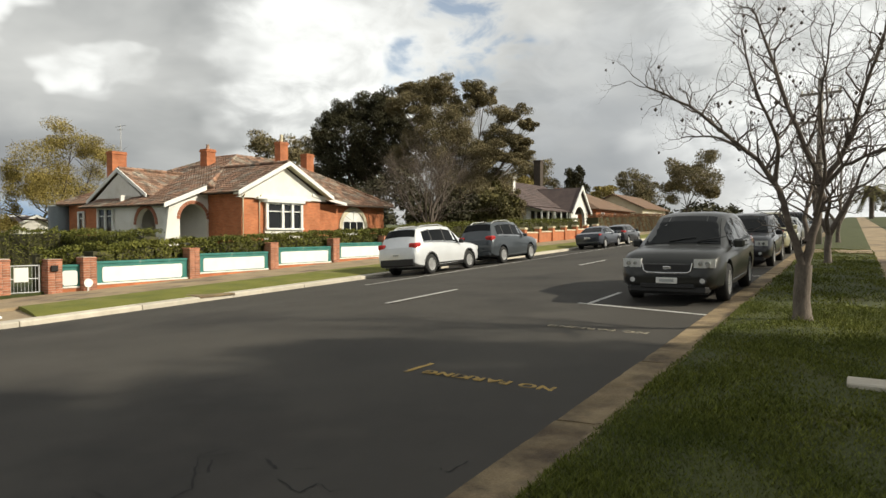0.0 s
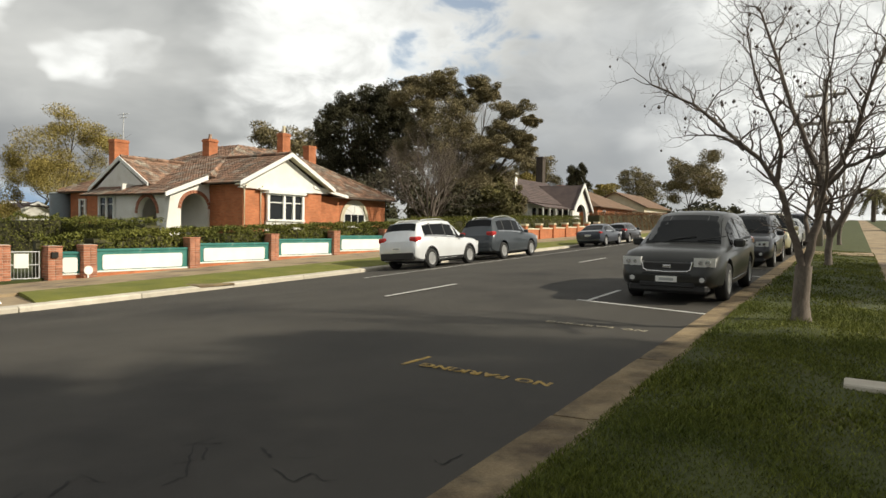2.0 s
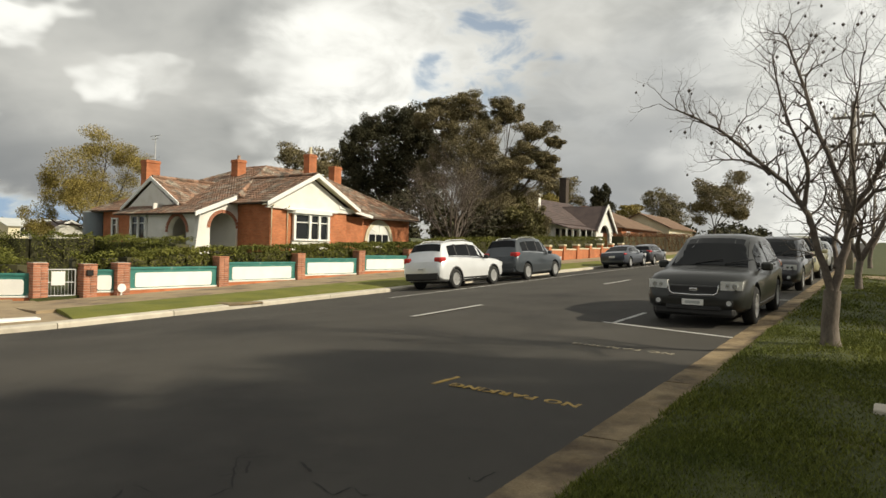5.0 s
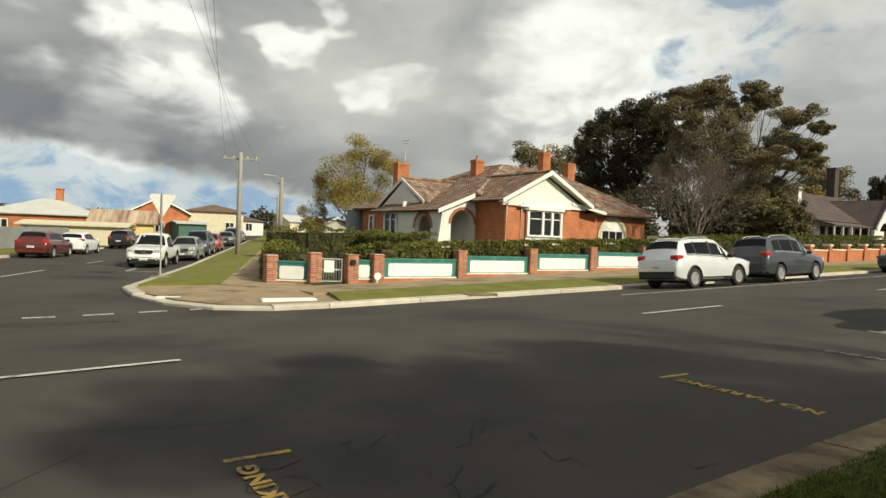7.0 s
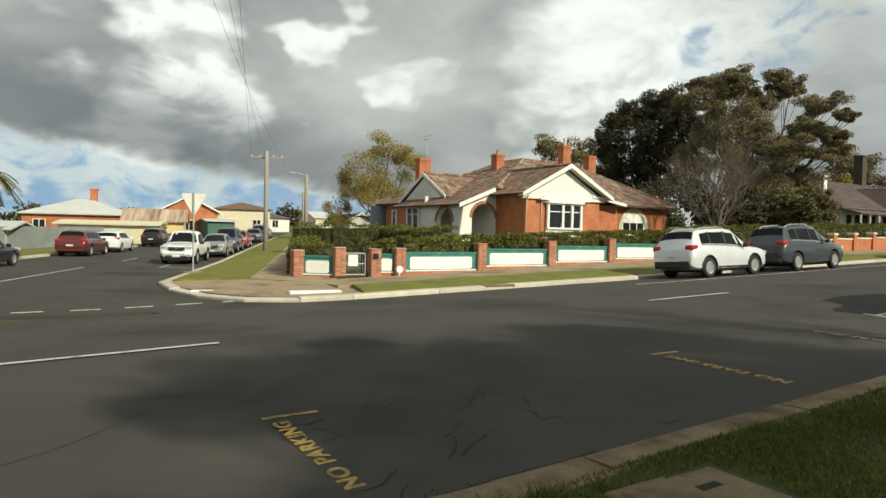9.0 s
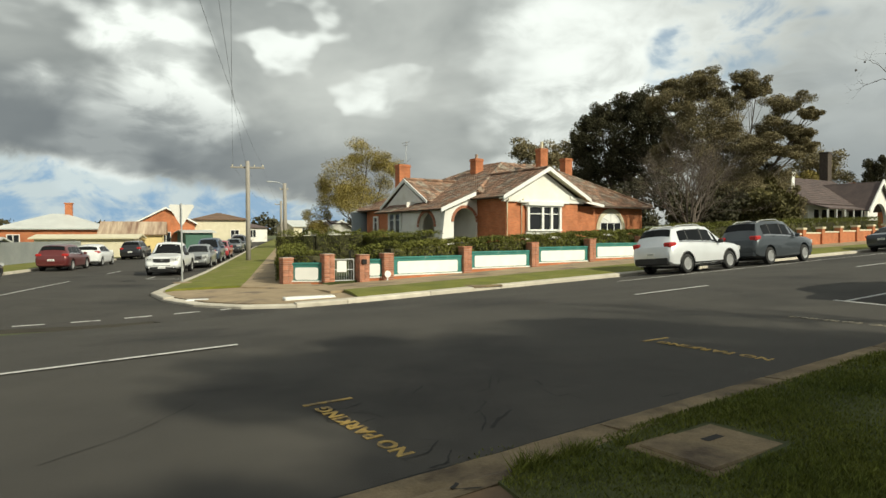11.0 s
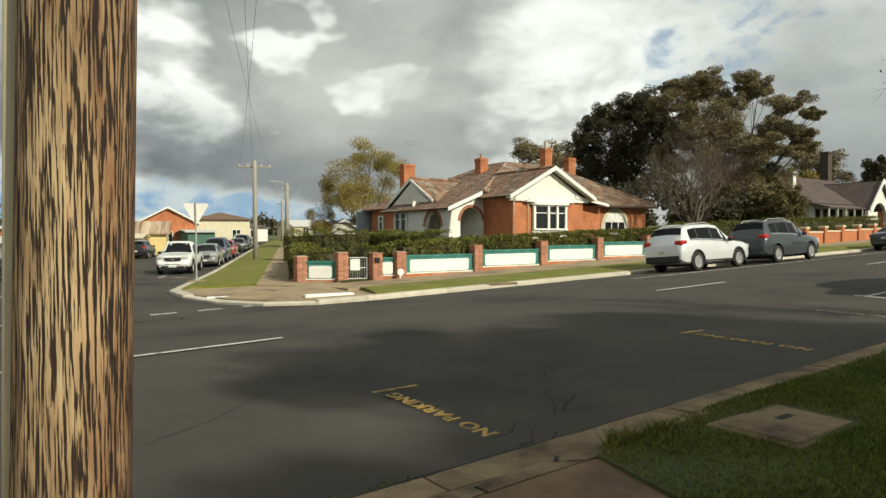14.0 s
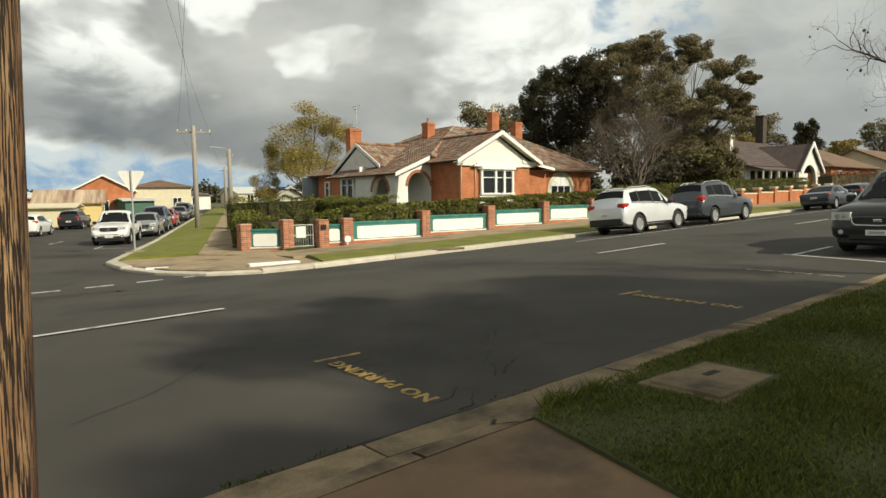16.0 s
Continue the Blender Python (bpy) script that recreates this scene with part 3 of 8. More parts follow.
# yellow words across the lane, read from the oncoming side
for yy, tick in ((0.88, True), (5.72, True), (9.08, False)):
    cu = bpy.data.curves.new("road_words", "FONT")
    cu.body = "NO PARKING"
    cu.size = 0.30
    cu.extrude = 0.002
    cu.offset = 0.012
    cu.align_x, cu.align_y = "CENTER", "CENTER"
    cu.space_character = 1.12
    dg = bpy.context.evaluated_depsgraph_get()
    tmp = new("words_tmp", cu)
    dg.update()
    me = bpy.data.meshes.new_from_object(tmp.evaluated_get(dg))
    bpy.data.objects.remove(tmp)
    bx = [v.co.x for v in me.vertices]
    k = 1.52 / (max(bx) - min(bx))
    for v in me.vertices:
        v.co.x *= k
        v.co.y *= 0.62
    me.materials.clear()
    me.materials.append(YELLOW_LINE if tick else FADED_LINE)
    ob = new("road_words", me)
    ob.matrix_basis = Matrix.Translation((-3.17, yy, gz(-3.17, yy) + 0.007)) @ Matrix.Rotation(math.atan(GY), 4, "X") @ Matrix.Rotation(math.pi, 4, "Z")
    structure(ob, "worn yellow NO PARKING lettering painted on asphalt", "road lettering")
    if tick:
        stripe((-4.13, yy - 0.10), (-4.09, yy + 0.38), 0.06, YELLOW_LINE, "yellow tick beside the no parking words")

# pit lids on the near verge
pit = thing("pit_lid", pose(-0.94, 2.28, gz(-0.94, 2.28) + 0.145), "cracked square concrete pit lid set in the verge", "pit lid")
bm = bmesh.new()
box(bm, (-0.33, -0.46, -0.05), (0.33, 0.46, 0.012), 0.01)
part("surround", bm, CONCRETE, pit)
bm = bmesh.new()
box(bm, (-0.27, -0.39, 0.0), (0.27, 0.39, 0.028), 0.012)
part("lid", bm, CONCRETE, pit, "concrete lid with a lifting hole")
bm = bmesh.new()
box(bm, (-0.10, 0.02, 0.02), (-0.04, 0.20, 0.0295))
part("lifting_hole", bm, DARK, pit)
meter = thing("meter_lid", pose(0.25, 6.62, gz(0, 6.6) + 0.14), "small pale concrete meter box lid in the grass", "pit lid")
bm = bmesh.new()
box(bm, (-0.28, -0.16, -0.06), (0.28, 0.16, 0.05), 0.012)
part("body", bm, CONCRETE_PALE, meter)


# cracks in kerb and asphalt


def crack(points, w, h, label):
    bm = bmesh.new()
    rnd = random.Random(len(points))
    pts = []
    for a, b in zip(points, points[1:]):
        for i in range(4):
            t = i / 4
            pts.append((a[0] + (b[0] - a[0]) * t + rnd.uniform(-0.012, 0.012), a[1] + (b[1] - a[1]) * t + rnd.uniform(-0.012, 0.012), a[2] + (b[2] - a[2]) * t))
    pts.append(points[-1])
    prev = None
    for i, (x, y, z) in enumerate(pts):
        k = w * rnd.uniform(0.4, 1.2)
        zz = gz(x, y) + z + h
        cur = (bm.verts.new((x - k, y - k * 0.5, zz)), bm.verts.new((x + k, y + k * 0.5, zz)))
        if prev:
            bm.faces.new((prev[0], prev[1], cur[1], cur[0]))
        prev = cur
    return structure(part("crack", bm, DARK, None), label, "crack")


crack([(-2.0, 0.42, 0.0), (-1.80, 0.50, 0.02), (-1.66, 0.66, 0.035), (-1.58, 0.62, 0.09)], 0.010, 0.006, "dark crack across the kerb concrete")
crack([(-1.52, 0.68, 0.128), (-1.45, 0.60, 0.14), (-1.36, 0.74, 0.143)], 0.012, 0.004, "dark crack across the kerb top")
crack([(-1.60, -3.2, 0.075), (-1.61, -2.2, 0.07), (-1.59, -1.2, 0.075), (-1.61, -0.3, 0.07), (-1.60, 0.5, 0.075)], 0.009, 0.008, "dark open joint along the kerb face")
crack([(-2.03, -3.5, 0), (-2.05, -2.4, 0), (-2.03, -1.2, 0), (-2.05, 0.0, 0), (-2.03, 1.4, 0), (-2.05, 2.6, 0)], 0.012, 0.007, "dark joint between asphalt and gutter")
crack([(-1.98, 1.55, 0.0), (-1.82, 1.62, 0.015), (-1.70, 1.57, 0.03)], 0.009, 0.008, "dark crack across the gutter")
for pts in ([(-5.6, -0.4, 0), (-5.2, 0.5, 0), (-5.0, 1.3, 0)], [(-4.9, 0.0, 0), (-4.3, -0.6, 0), (-3.9, -1.3, 0)],
            [(-6.5, 3.2, 0), (-5.9, 3.9, 0), (-5.6, 4.8, 0)], [(-4.4, 9.6, 0), (-3.6, 9.5, 0), (-2.3, 9.7, 0)], [(-6.4, 9.3, 0), (-5.4, 9.5, 0), (-4.4, 9.6, 0)]):
    crack(pts, 0.006, 0.004, "thin dark crack in the asphalt")
rnd = random.Random(77)
for i in range(16):
    x, y = rnd.uniform(-3.9, -2.15), rnd.uniform(0.9, 3.4)
    line = [(x, y, 0)]
    for k in range(rnd.randint(2, 4)):
        x, y = x + rnd.uniform(-0.28, 0.28), y + rnd.uniform(-0.25, 0.25)
        line.append((min(x, -2.1), y, 0))
    crack(line, rnd.uniform(0.006, 0.014), 0.004, "short dark crack in the worn asphalt")

# ---- the brick house on the corner ----
house = thing("house", pose(0, 0, 0), "red brick bungalow with tiled roof, white gables and arched porch", "house")


def roof_tiles(bm, corners, course=0.33, width=0.27, seed=0):
    """Lays tiles on a flat slope: corners run eave-left, eave-right, then up to the ridge (3 or 4)."""
    rnd = random.Random(seed)
    c = [Vector(p) for p in corners]
    e = (c[1] - c[0]).normalized()
    nrm = e.cross(c[2] - c[0]).normalized()
    if nrm.z < 0:
        nrm = -nrm
    up = nrm.cross(e)
    if up.z < 0:
        up = -up
    flat2 = [((p - c[0]).dot(e), (p - c[0]).dot(up)) for p in c]
    top = max(v for _, v in flat2)
    n = len(flat2)

    def span(v):
        xs = []
        for i in range(n):
            (x0, v0), (x1, v1) = flat2[i], flat2[(i + 1) % n]
            if (v0 - v) * (v1 - v) < 0:
                xs.append(x0 + (x1 - x0) * (v - v0) / (v1 - v0))
        return (min(xs), max(xs)) if len(xs) > 1 else None
    k = 0
    v = 0.0
    while v < top - 0.05:
        sp = span(v + course * 0.5)
        if sp:
            x = sp[0] - (width * 0.5 if k % 2 else 0)
            while x < sp[1]:
                x0, x1 = max(x, sp[0]), min(x + width - 0.006, sp[1])
                if x1 - x0 > 0.03:
                    lift = 0.035 + rnd.uniform(-0.008, 0.012)
                    pts = []
                    for (xx, vv, hh) in ((x0, v - 0.03, lift), (x1, v - 0.03, lift - 0.012), (x1, min(v + course, top), 0.004), (x0, min(v + course, top), 0.012)):
                        pts.append(c[0] + e * xx + up * vv + nrm * hh)
                    mid0 = c[0] + e * (x0 + x1) / 2 + up * (v - 0.03) + nrm * (lift + 0.018)
                    mid1 = c[0] + e * (x0 + x1) / 2 + up * min(v + course, top) + nrm * 0.022
                    a, b, c2, d = [bm.verts.new(p) for p in pts]
                    m0, m1 = bm.verts.new(mid0), bm.verts.new(mid1)
                    lo_a, lo_b = bm.verts.new(pts[0] - nrm * 0.04), bm.verts.new(pts[1] - nrm * 0.04)
                    bm.faces.new((a, m0, m1, d))
                    bm.faces.new((m0, b, c2, m1))
                    bm.faces.new((lo_a, lo_b, b, m0, a))
                x += width
        v += course
        k += 1


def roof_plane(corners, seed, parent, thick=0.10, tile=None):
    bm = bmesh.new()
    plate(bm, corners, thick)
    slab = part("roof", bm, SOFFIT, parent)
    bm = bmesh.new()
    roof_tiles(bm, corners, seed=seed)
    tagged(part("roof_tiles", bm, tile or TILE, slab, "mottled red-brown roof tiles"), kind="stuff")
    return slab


def wall_piece(lo, hi, material, parent, name="wall"):
    bm = bmesh.new()
    box(bm, lo, hi)
    return part(name, bm, material, parent)


def sash_window(parent, face, at, width, lo, hi, panes, depth=0.12, bay=0.0):
    """A white timber window of several lights. face: 'x' looks along +x, 'y' along -y. at: the wall plane."""
    w = thing("window", pose(0, 0, 0), "white timber sash window with dark panes", "")
    w.parent = parent

    def put(bm, a0, a1, z0, z1, d0, d1, bev=0.0):
        if face == "x":
            box(bm, (at + d0, a0, z0), (at + d1, a1, z1), bev)
        else:
            box(bm, (a0, at - d1, z0), (a1, at - d0, z1), bev)
    a = width[0]
    n = len(panes)
    total = sum(panes)
    edges = [a]
    for p in panes:
        edges.append(edges[-1] + (width[1] - width[0]) * p / total)
    bm = bmesh.new()
    f = 0.11
    put(bm, width[0] - f, width[1] + f, hi, hi + f, 0, depth)
    put(bm, width[0] - f, width[1] + f, lo - f, lo, 0, depth + 0.05)
    for e in edges:
        put(bm, e - f * 0.85, e + f * 0.85, lo, hi, 0, depth)
    rail = lo + (hi - lo) * 0.70
    put(bm, width[0], width[1], rail - 0.03, rail + 0.03, 0.01, depth - 0.03)
    part("window_frame", bm, PAINT_WHITE, w)
    for e0, e1 in zip(edges, edges[1:]):
        bm = bmesh.new()
        put(bm, e0 + 0.09, e1 - 0.09, lo, rail - 0.03, 0.015, 0.03)
        part("pane", bm, GLASS, w)
        bm = bmesh.new()
        put(bm, e0 + 0.09, e1 - 0.09, rail + 0.03, hi, 0.015, 0.03)
        part("pane", bm, GLASS, w)
    return w


# front room under the gable
FX = -30.2
wall_piece((-37.0, 24.95, -0.3), (FX, 31.5, 3.95), RED_BRICK, house)
bm = bmesh.new()
prism(bm, [(24.5, 3.72), (32.0, 3.72), (28.2, 5.75)], FX + 0.02, FX + 0.16, "x")
part("gable", bm, RENDER_WHITE, house, "white rendered gable over the bay window")
bm = bmesh.new()
box(bm, (FX, 25.95, 3.66), (FX + 0.34, 30.35, 3.80), 0.02)
part("gable_sill", bm, PAINT_WHITE, house)
# the gable roof, ridge along x
EAVE, RIDGE = 4.02, 6.0
roof_plane([(-29.62, 24.35, EAVE), (-33.75, 24.35, EAVE), (-36.4, 28.25, RIDGE), (-29.62, 28.25, RIDGE)], 1, house)
roof_plane([(-33.75, 32.1, EAVE), (-29.62, 32.1, EAVE), (-29.62, 28.25, RIDGE), (-36.4, 28.25, RIDGE)], 2, house)
for ya, yb in ((24.25, 28.25), (32.2, 28.25)):
    bm = bmesh.new()
    za = EAVE - 0.05
    prism(bm, [(ya, za - 0.17), (ya, za + 0.09), (yb, RIDGE + 0.10), (yb, RIDGE - 0.17)], -29.62, -29.54, "x")
    part("barge_board", bm, PAINT_WHITE, house, "white barge board")
    bm = bmesh.new()
    prism(bm, [(ya, za - 0.12), (ya, za - 0.07), (yb, RIDGE - 0.12), (yb, RIDGE - 0.17)], FX + 0.16, -29.62, "x")
    part("verge_lining", bm, PAINT_CREAM, house)
# bay window in the front room
bm = bmesh.new()
prism(bm, [(FX - 0.02, 26.35), (FX + 0.36, 26.65), (FX + 0.36, 29.8), (FX - 0.02, 30.1)], 3.50, 3.70, "z")
part("bay_head", bm, PAINT_WHITE, house)
sash_window(house, "x", FX + 0.06, (26.75, 29.65), 1.92, 3.40, (1.25, 0.8, 0.8), 0.16)
bm = bmesh.new()
box(bm, (FX, 26.6, 1.2), (FX + 0.14, 29.8, 1.80), 0.01)
part("bay_apron", bm, RENDER_WHITE, house)
# pipes by the front corner
for py in (25.02, 26.25):
    bm = bmesh.new()
    tube(bm, [(FX + 0.07, py, 0.2), (FX + 0.07, py, 3.7), (FX + 0.35, py - 0.1, 3.9)], 0.045, 8)
    part("downpipe", bm, PAINT_CREAM, house, "cream painted downpipe")
# right wing
RX = -32.0
wall_piece((-41.0, 31.5, -0.3), (RX, 40.7, 3.62), RED_BRICK, house)
wall_piece((RX, 31.5, -0.3), (FX - 0.6, 33.9, 3.60), RED_BRICK, house)
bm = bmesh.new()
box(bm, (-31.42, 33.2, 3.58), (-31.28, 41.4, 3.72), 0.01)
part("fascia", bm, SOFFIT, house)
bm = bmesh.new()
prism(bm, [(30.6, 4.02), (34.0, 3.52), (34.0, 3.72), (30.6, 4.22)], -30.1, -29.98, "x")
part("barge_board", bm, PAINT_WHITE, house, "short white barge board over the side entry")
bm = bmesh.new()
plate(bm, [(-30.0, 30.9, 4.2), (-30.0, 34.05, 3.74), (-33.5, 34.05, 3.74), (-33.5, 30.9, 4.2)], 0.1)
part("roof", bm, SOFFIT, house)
# the round-headed window
arched = thing("window", pose(0, 0, 0), "round-headed white window with a fan of lights", "")
arched.parent = house
AC = 36.95
bm = bmesh.new()
prism(bm, arc(AC, 1.95, 1.62, 0, 180, 24) + arc(AC, 1.95, 1.30, 180, 0, 24), RX, RX + 0.09, "x")
part("surround", bm, PAINT_CREAM, arched, "cream rendered arch")
bm = bmesh.new()
prism(bm, arc(AC, 1.95, 1.30, 0, 180, 18), RX + 0.01, RX + 0.05, "x")
part("fanlight", bm, PAINT_WHITE, arched, "white painted fan panel")
bm = bmesh.new()
prism(bm, [(AC - 1.28, 1.0), (AC + 1.28, 1.0), (AC + 1.28, 1.95), (AC - 1.28, 1.95)], RX + 0.01, RX + 0.04, "x")
part("lower_panel", bm, PAINT_WHITE, arched)
for k in range(3):
    bm = bmesh.new()
    y0 = AC - 1.1 + k * 0.76
    box(bm, (RX + 0.05, y0, 1.65), (RX + 0.065, y0 + 0.66, 2.45))
    part("pane", bm, GLASS, arched)
for a in (45, 90, 135):
    bm = bmesh.new()
    y1, z1 = AC + 1.25 * math.cos(radians(a)), 2.0 + 1.2 * math.sin(radians(a))
    tube(bm, [(RX + 0.07, AC, 2.5), (RX + 0.07, y1, z1)], 0.022, 6)
    part("glazing_bar", bm, PAINT_WHITE, arched)

# porch: two arches on white walls
PX, PY = -33.2, 22.35


def arched_wall(name, a0, a1, z0, z1, ca, cz, r, lo, hi, axis, material, splay=0.0):
    """A wall between a0 and a1 with a round-headed opening down to z0."""
    bm = bmesh.new()
    left = [(a0 - splay, z0), (ca - r, z0), (ca - r, cz)] + arc(ca, cz, r, 180, 90, 10)[1:] + [(ca, z1), (a0, z1)]
    prism(bm, left, lo, hi, axis)
    right = [(ca, z1)] + arc(ca, cz, r, 90, 0, 10) + [(ca + r, z0), (a1, z0), (a1, z1)]
    prism(bm, right, lo, hi, axis)
    return part(name, bm, material, house, "white rendered porch wall with a round arch")


arched_wall("porch_wall", 22.3, 24.94, -0.3, 3.45, 23.88, 2.45, 0.92, PX - 0.34, PX, "x", RENDER_WHITE, 0.5)
bm = bmesh.new()
prism(bm, [(22.35, 3.45), (24.94, 3.45), (24.94, 4.3), (24.3, 4.2)], PX - 0.30, PX - 0.04, "x")
part("porch_spandrel", bm, RENDER_WHITE, house)
bm = bmesh.new()
arch_ring(bm, 23.88, 2.45, 0.92, 1.12, PX, PX + 0.04, "x", 15)
part("arch_bricks", bm, BRICK_PIECE, house, "red brick arch ring")
arched_wall("porch_wall", -38.6, PX - 0.35, -0.3, 3.45, -35.4, 2.12, 0.98, PY - 0.14, PY + 0.2, "y", RENDER_WHITE, 0.0)
bm = bmesh.new()
arch_ring(bm, -35.4, 2.12, 0.98, 1.20, PY - 0.19, PY - 0.14, "y", 17)
part("arch_bricks", bm, BRICK_PIECE, house, "red brick arch ring")
bm = bmesh.new()
box(bm, (-36.45, PY - 0.2, -0.3), (-34.35, PY + 0.25, 1.30), 0.03)
part("porch_parapet", bm, RENDER_WHITE, house)
# back of the porch
wall_piece((-38.5, 24.82, -0.3), (-33.56, 24.94, 4.0), RENDER_WHITE, house, "porch_lining")
wall_piece((-38.62, 22.5, -0.3), (-38.5, 25.2, 4.0), RENDER_WHITE, house, "porch_back")
bm = bmesh.new()
box(bm, (-38.5, 22.85, 0.4), (-38.44, 23.75, 2.6), 0.01)
part("front_door", bm, DARK, house, "dark front door in the porch shade")
# porch roof falling towards -y
bm = bmesh.new()
prism(bm, [(21.78, 3.09), (21.78, 3.35), (24.62, 4.50), (24.62, 4.22)], -32.98, -32.90, "x")
part("barge_board", bm, PAINT_WHITE, house, "white barge board of the porch roof")
# left room with its own small gable towards -y
LY = 23.6
wall_piece((-43.0, LY, -0.3), (-38.6, 33.0, 3.75), RED_BRICK, house)
wall_piece((-41.35, 22.5, -0.3), (-38.62, LY, 3.42), RENDER_WHITE, house, "bay_wall")
wall_piece((-47.5, LY + 0.3, -0.3), (-43.0, 33.0, 3.75), RED_BRICK, house)
bm = bmesh.new()
prism(bm, [(-42.9, 3.75), (-37.4, 3.95), (-39.95, 5.45)], 23.2, 23.32, "y")
part("gable", bm, RENDER_WHITE, house, "white rendered side gable")
roof_plane([(-43.6, 23.15, 3.75), (-43.6, 27.9, 3.75), (-39.95, 27.9, 5.75), (-39.95, 23.15, 5.75)], 6, house)
roof_plane([(-36.6, 23.15, 3.95), (-36.6, 27.9, 3.95), (-39.95, 27.9, 5.75), (-39.95, 23.15, 5.75)], 7, house)
for xa, za in ((-43.65, 3.72), (-36.75, 3.98)):
    bm = bmesh.new()
    prism(bm, [(xa, za - 0.14), (xa, za + 0.08), (-39.95, 5.84), (-39.95, 5.58)], 23.07, 23.15, "y")
    part("barge_board", bm, PAINT_WHITE, house, "white barge board of the side gable")
sash_window(house, "y", 22.5, (-41.0, -39.3), 1.75, 3.12, (1, 1), 0.12)
sash_window(house, "y", LY + 0.28, (-46.1, -45.4), 1.75, 3.05, (1,), 0.10)
# main hip
P1, P2, R1 = (-39.2, 32.0, 7.45), (-41.5, 32.0, 7.45), (-39.2, 36.8, 7.45)
roof_plane([(-32.95, 21.85, 3.295), (-42.3, 21.85, 3.295), (-42.3, 24.0, 4.18), P2, P1, (-32.95, 24.74, 4.48)], 5, house)
roof_plane([(-43.2, 23.25, 3.66), (-48.4, 23.25, 3.66), P2], 12, house)
roof_plane([(-31.35, 31.0, 3.72), (-31.35, 41.35, 3.72), R1, P1], 3, house)
roof_plane([(-32.95, 24.74, 4.48), (-31.35, 31.0, 3.72), P1], 9, house)
roof_plane([(-31.35, 41.35, 3.72), (-47.05, 41.35, 3.72), R1], 4, house)
roof_plane([(-48.4, 41.35, 3.66), (-48.4, 23.25, 3.66), P2], 8, house)
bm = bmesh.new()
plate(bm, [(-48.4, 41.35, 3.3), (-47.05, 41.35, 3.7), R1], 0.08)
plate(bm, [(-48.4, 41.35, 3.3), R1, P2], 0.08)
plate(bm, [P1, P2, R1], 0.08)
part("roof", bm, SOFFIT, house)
bm = bmesh.new()
for a, b in (((-29.7, 28.25, 6.05), (-36.2, 28.25, 6.05)), (P1, P2), (P1, R1), (R1, (-31.4, 41.3, 3.80)), (P1, (-33.0, 24.8, 4.54)), (P2, (-48.2, 23.4, 3.75)), ((-39.95, 23.2, 5.82), (-39.95, 27.9, 5.82))):
    a, b = Vector(a), Vector(b)
    k = max(2, int((b - a).length / 0.42))
    for i in range(k):
        p, q = a.lerp(b, i / k), a.lerp(b, (i + 0.97) / k)
        tube(bm, [p + Vector((0, 0, 0.02)), q], [0.12, 0.105], 7)
tagged(part("ridge_tiles", bm, TILE, house, "rounded ridge tiles"), kind="stuff")
# closed back of the house
wall_piece((-47.5, 33.0, -0.3), (-41.0, 40.7, 3.4), RED_BRICK, house)


def chimney(x, y, z0, z1, w, d, pot, white=0.0):
    ch = thing("chimney", pose(x, y, 0), "red brick chimney with a corbelled top", "")
    ch.parent = house
    bm = bmesh.new()
    box(bm, (-w / 2, -d / 2, z0), (w / 2, d / 2, z1 - 0.22))
    part("shaft", bm, RED_BRICK, ch)
    bm = bmesh.new()
    box(bm, (-w / 2 - 0.05, -d / 2 - 0.05, z1 - 0.22), (w / 2 + 0.05, d / 2 + 0.05, z1 - 0.08), 0.01)
    box(bm, (-w / 2 - 0.01, -d / 2 - 0.01, z1 - 0.08), (w / 2 + 0.01, d / 2 + 0.01, z1), 0.01)
    part("cap", bm, RED_BRICK, ch)
    if pot:
        bm = bmesh.new()
        tube(bm, [(0, 0, z1), (0, 0, z1 + 0.25), (0, 0, z1 + pot)], [0.13, 0.11, 0.12], 10)
        part("pot", bm, PAINT_CREAM if white else TILE, ch)
    return ch


chimney(-46.5, 26.9, 4.0, 7.72, 0.75, 1.1, 0.0)
chimney(-39.8, 29.9, 5.5, 7.75, 0.75, 0.75, 0.35)
chimney(-36.0, 33.5, 5.0, 8.4, 0.6, 0.75, 0.55, 1)
chimney(-39.9, 40.1, 5.0, 8.45, 0.7, 0.85, 0.0)
# aerial on the roof
bm = bmesh.new()
tube(bm, [(-46.6, 27.3, 5.0), (-46.6, 27.3, 9.8)], 0.03, 6)
for dz, w in ((9.7, 0.7), (9.45, 0.45)):
    tube(bm, [(-46.6 - w, 27.3, dz), (-46.6 + w, 27.3, dz)], 0.02, 6)
part("aerial", bm, STEEL, house, "thin television aerial on a mast")

# ---- brick fence with teal panels ----
fence = thing("fence", pose(0, 0, 0), "low brick fence with piers and teal panels painted white", "fence")
FENCE_X = -22.2
PIERS = [(-22.2, 11.72), (-22.2, 15.85), (-22.2, 20.0), (-22.2, 24.1), (-22.2, 28.2)]
BL, BW, BH = 0.225, 0.11, 0.072
brick_mesh = None


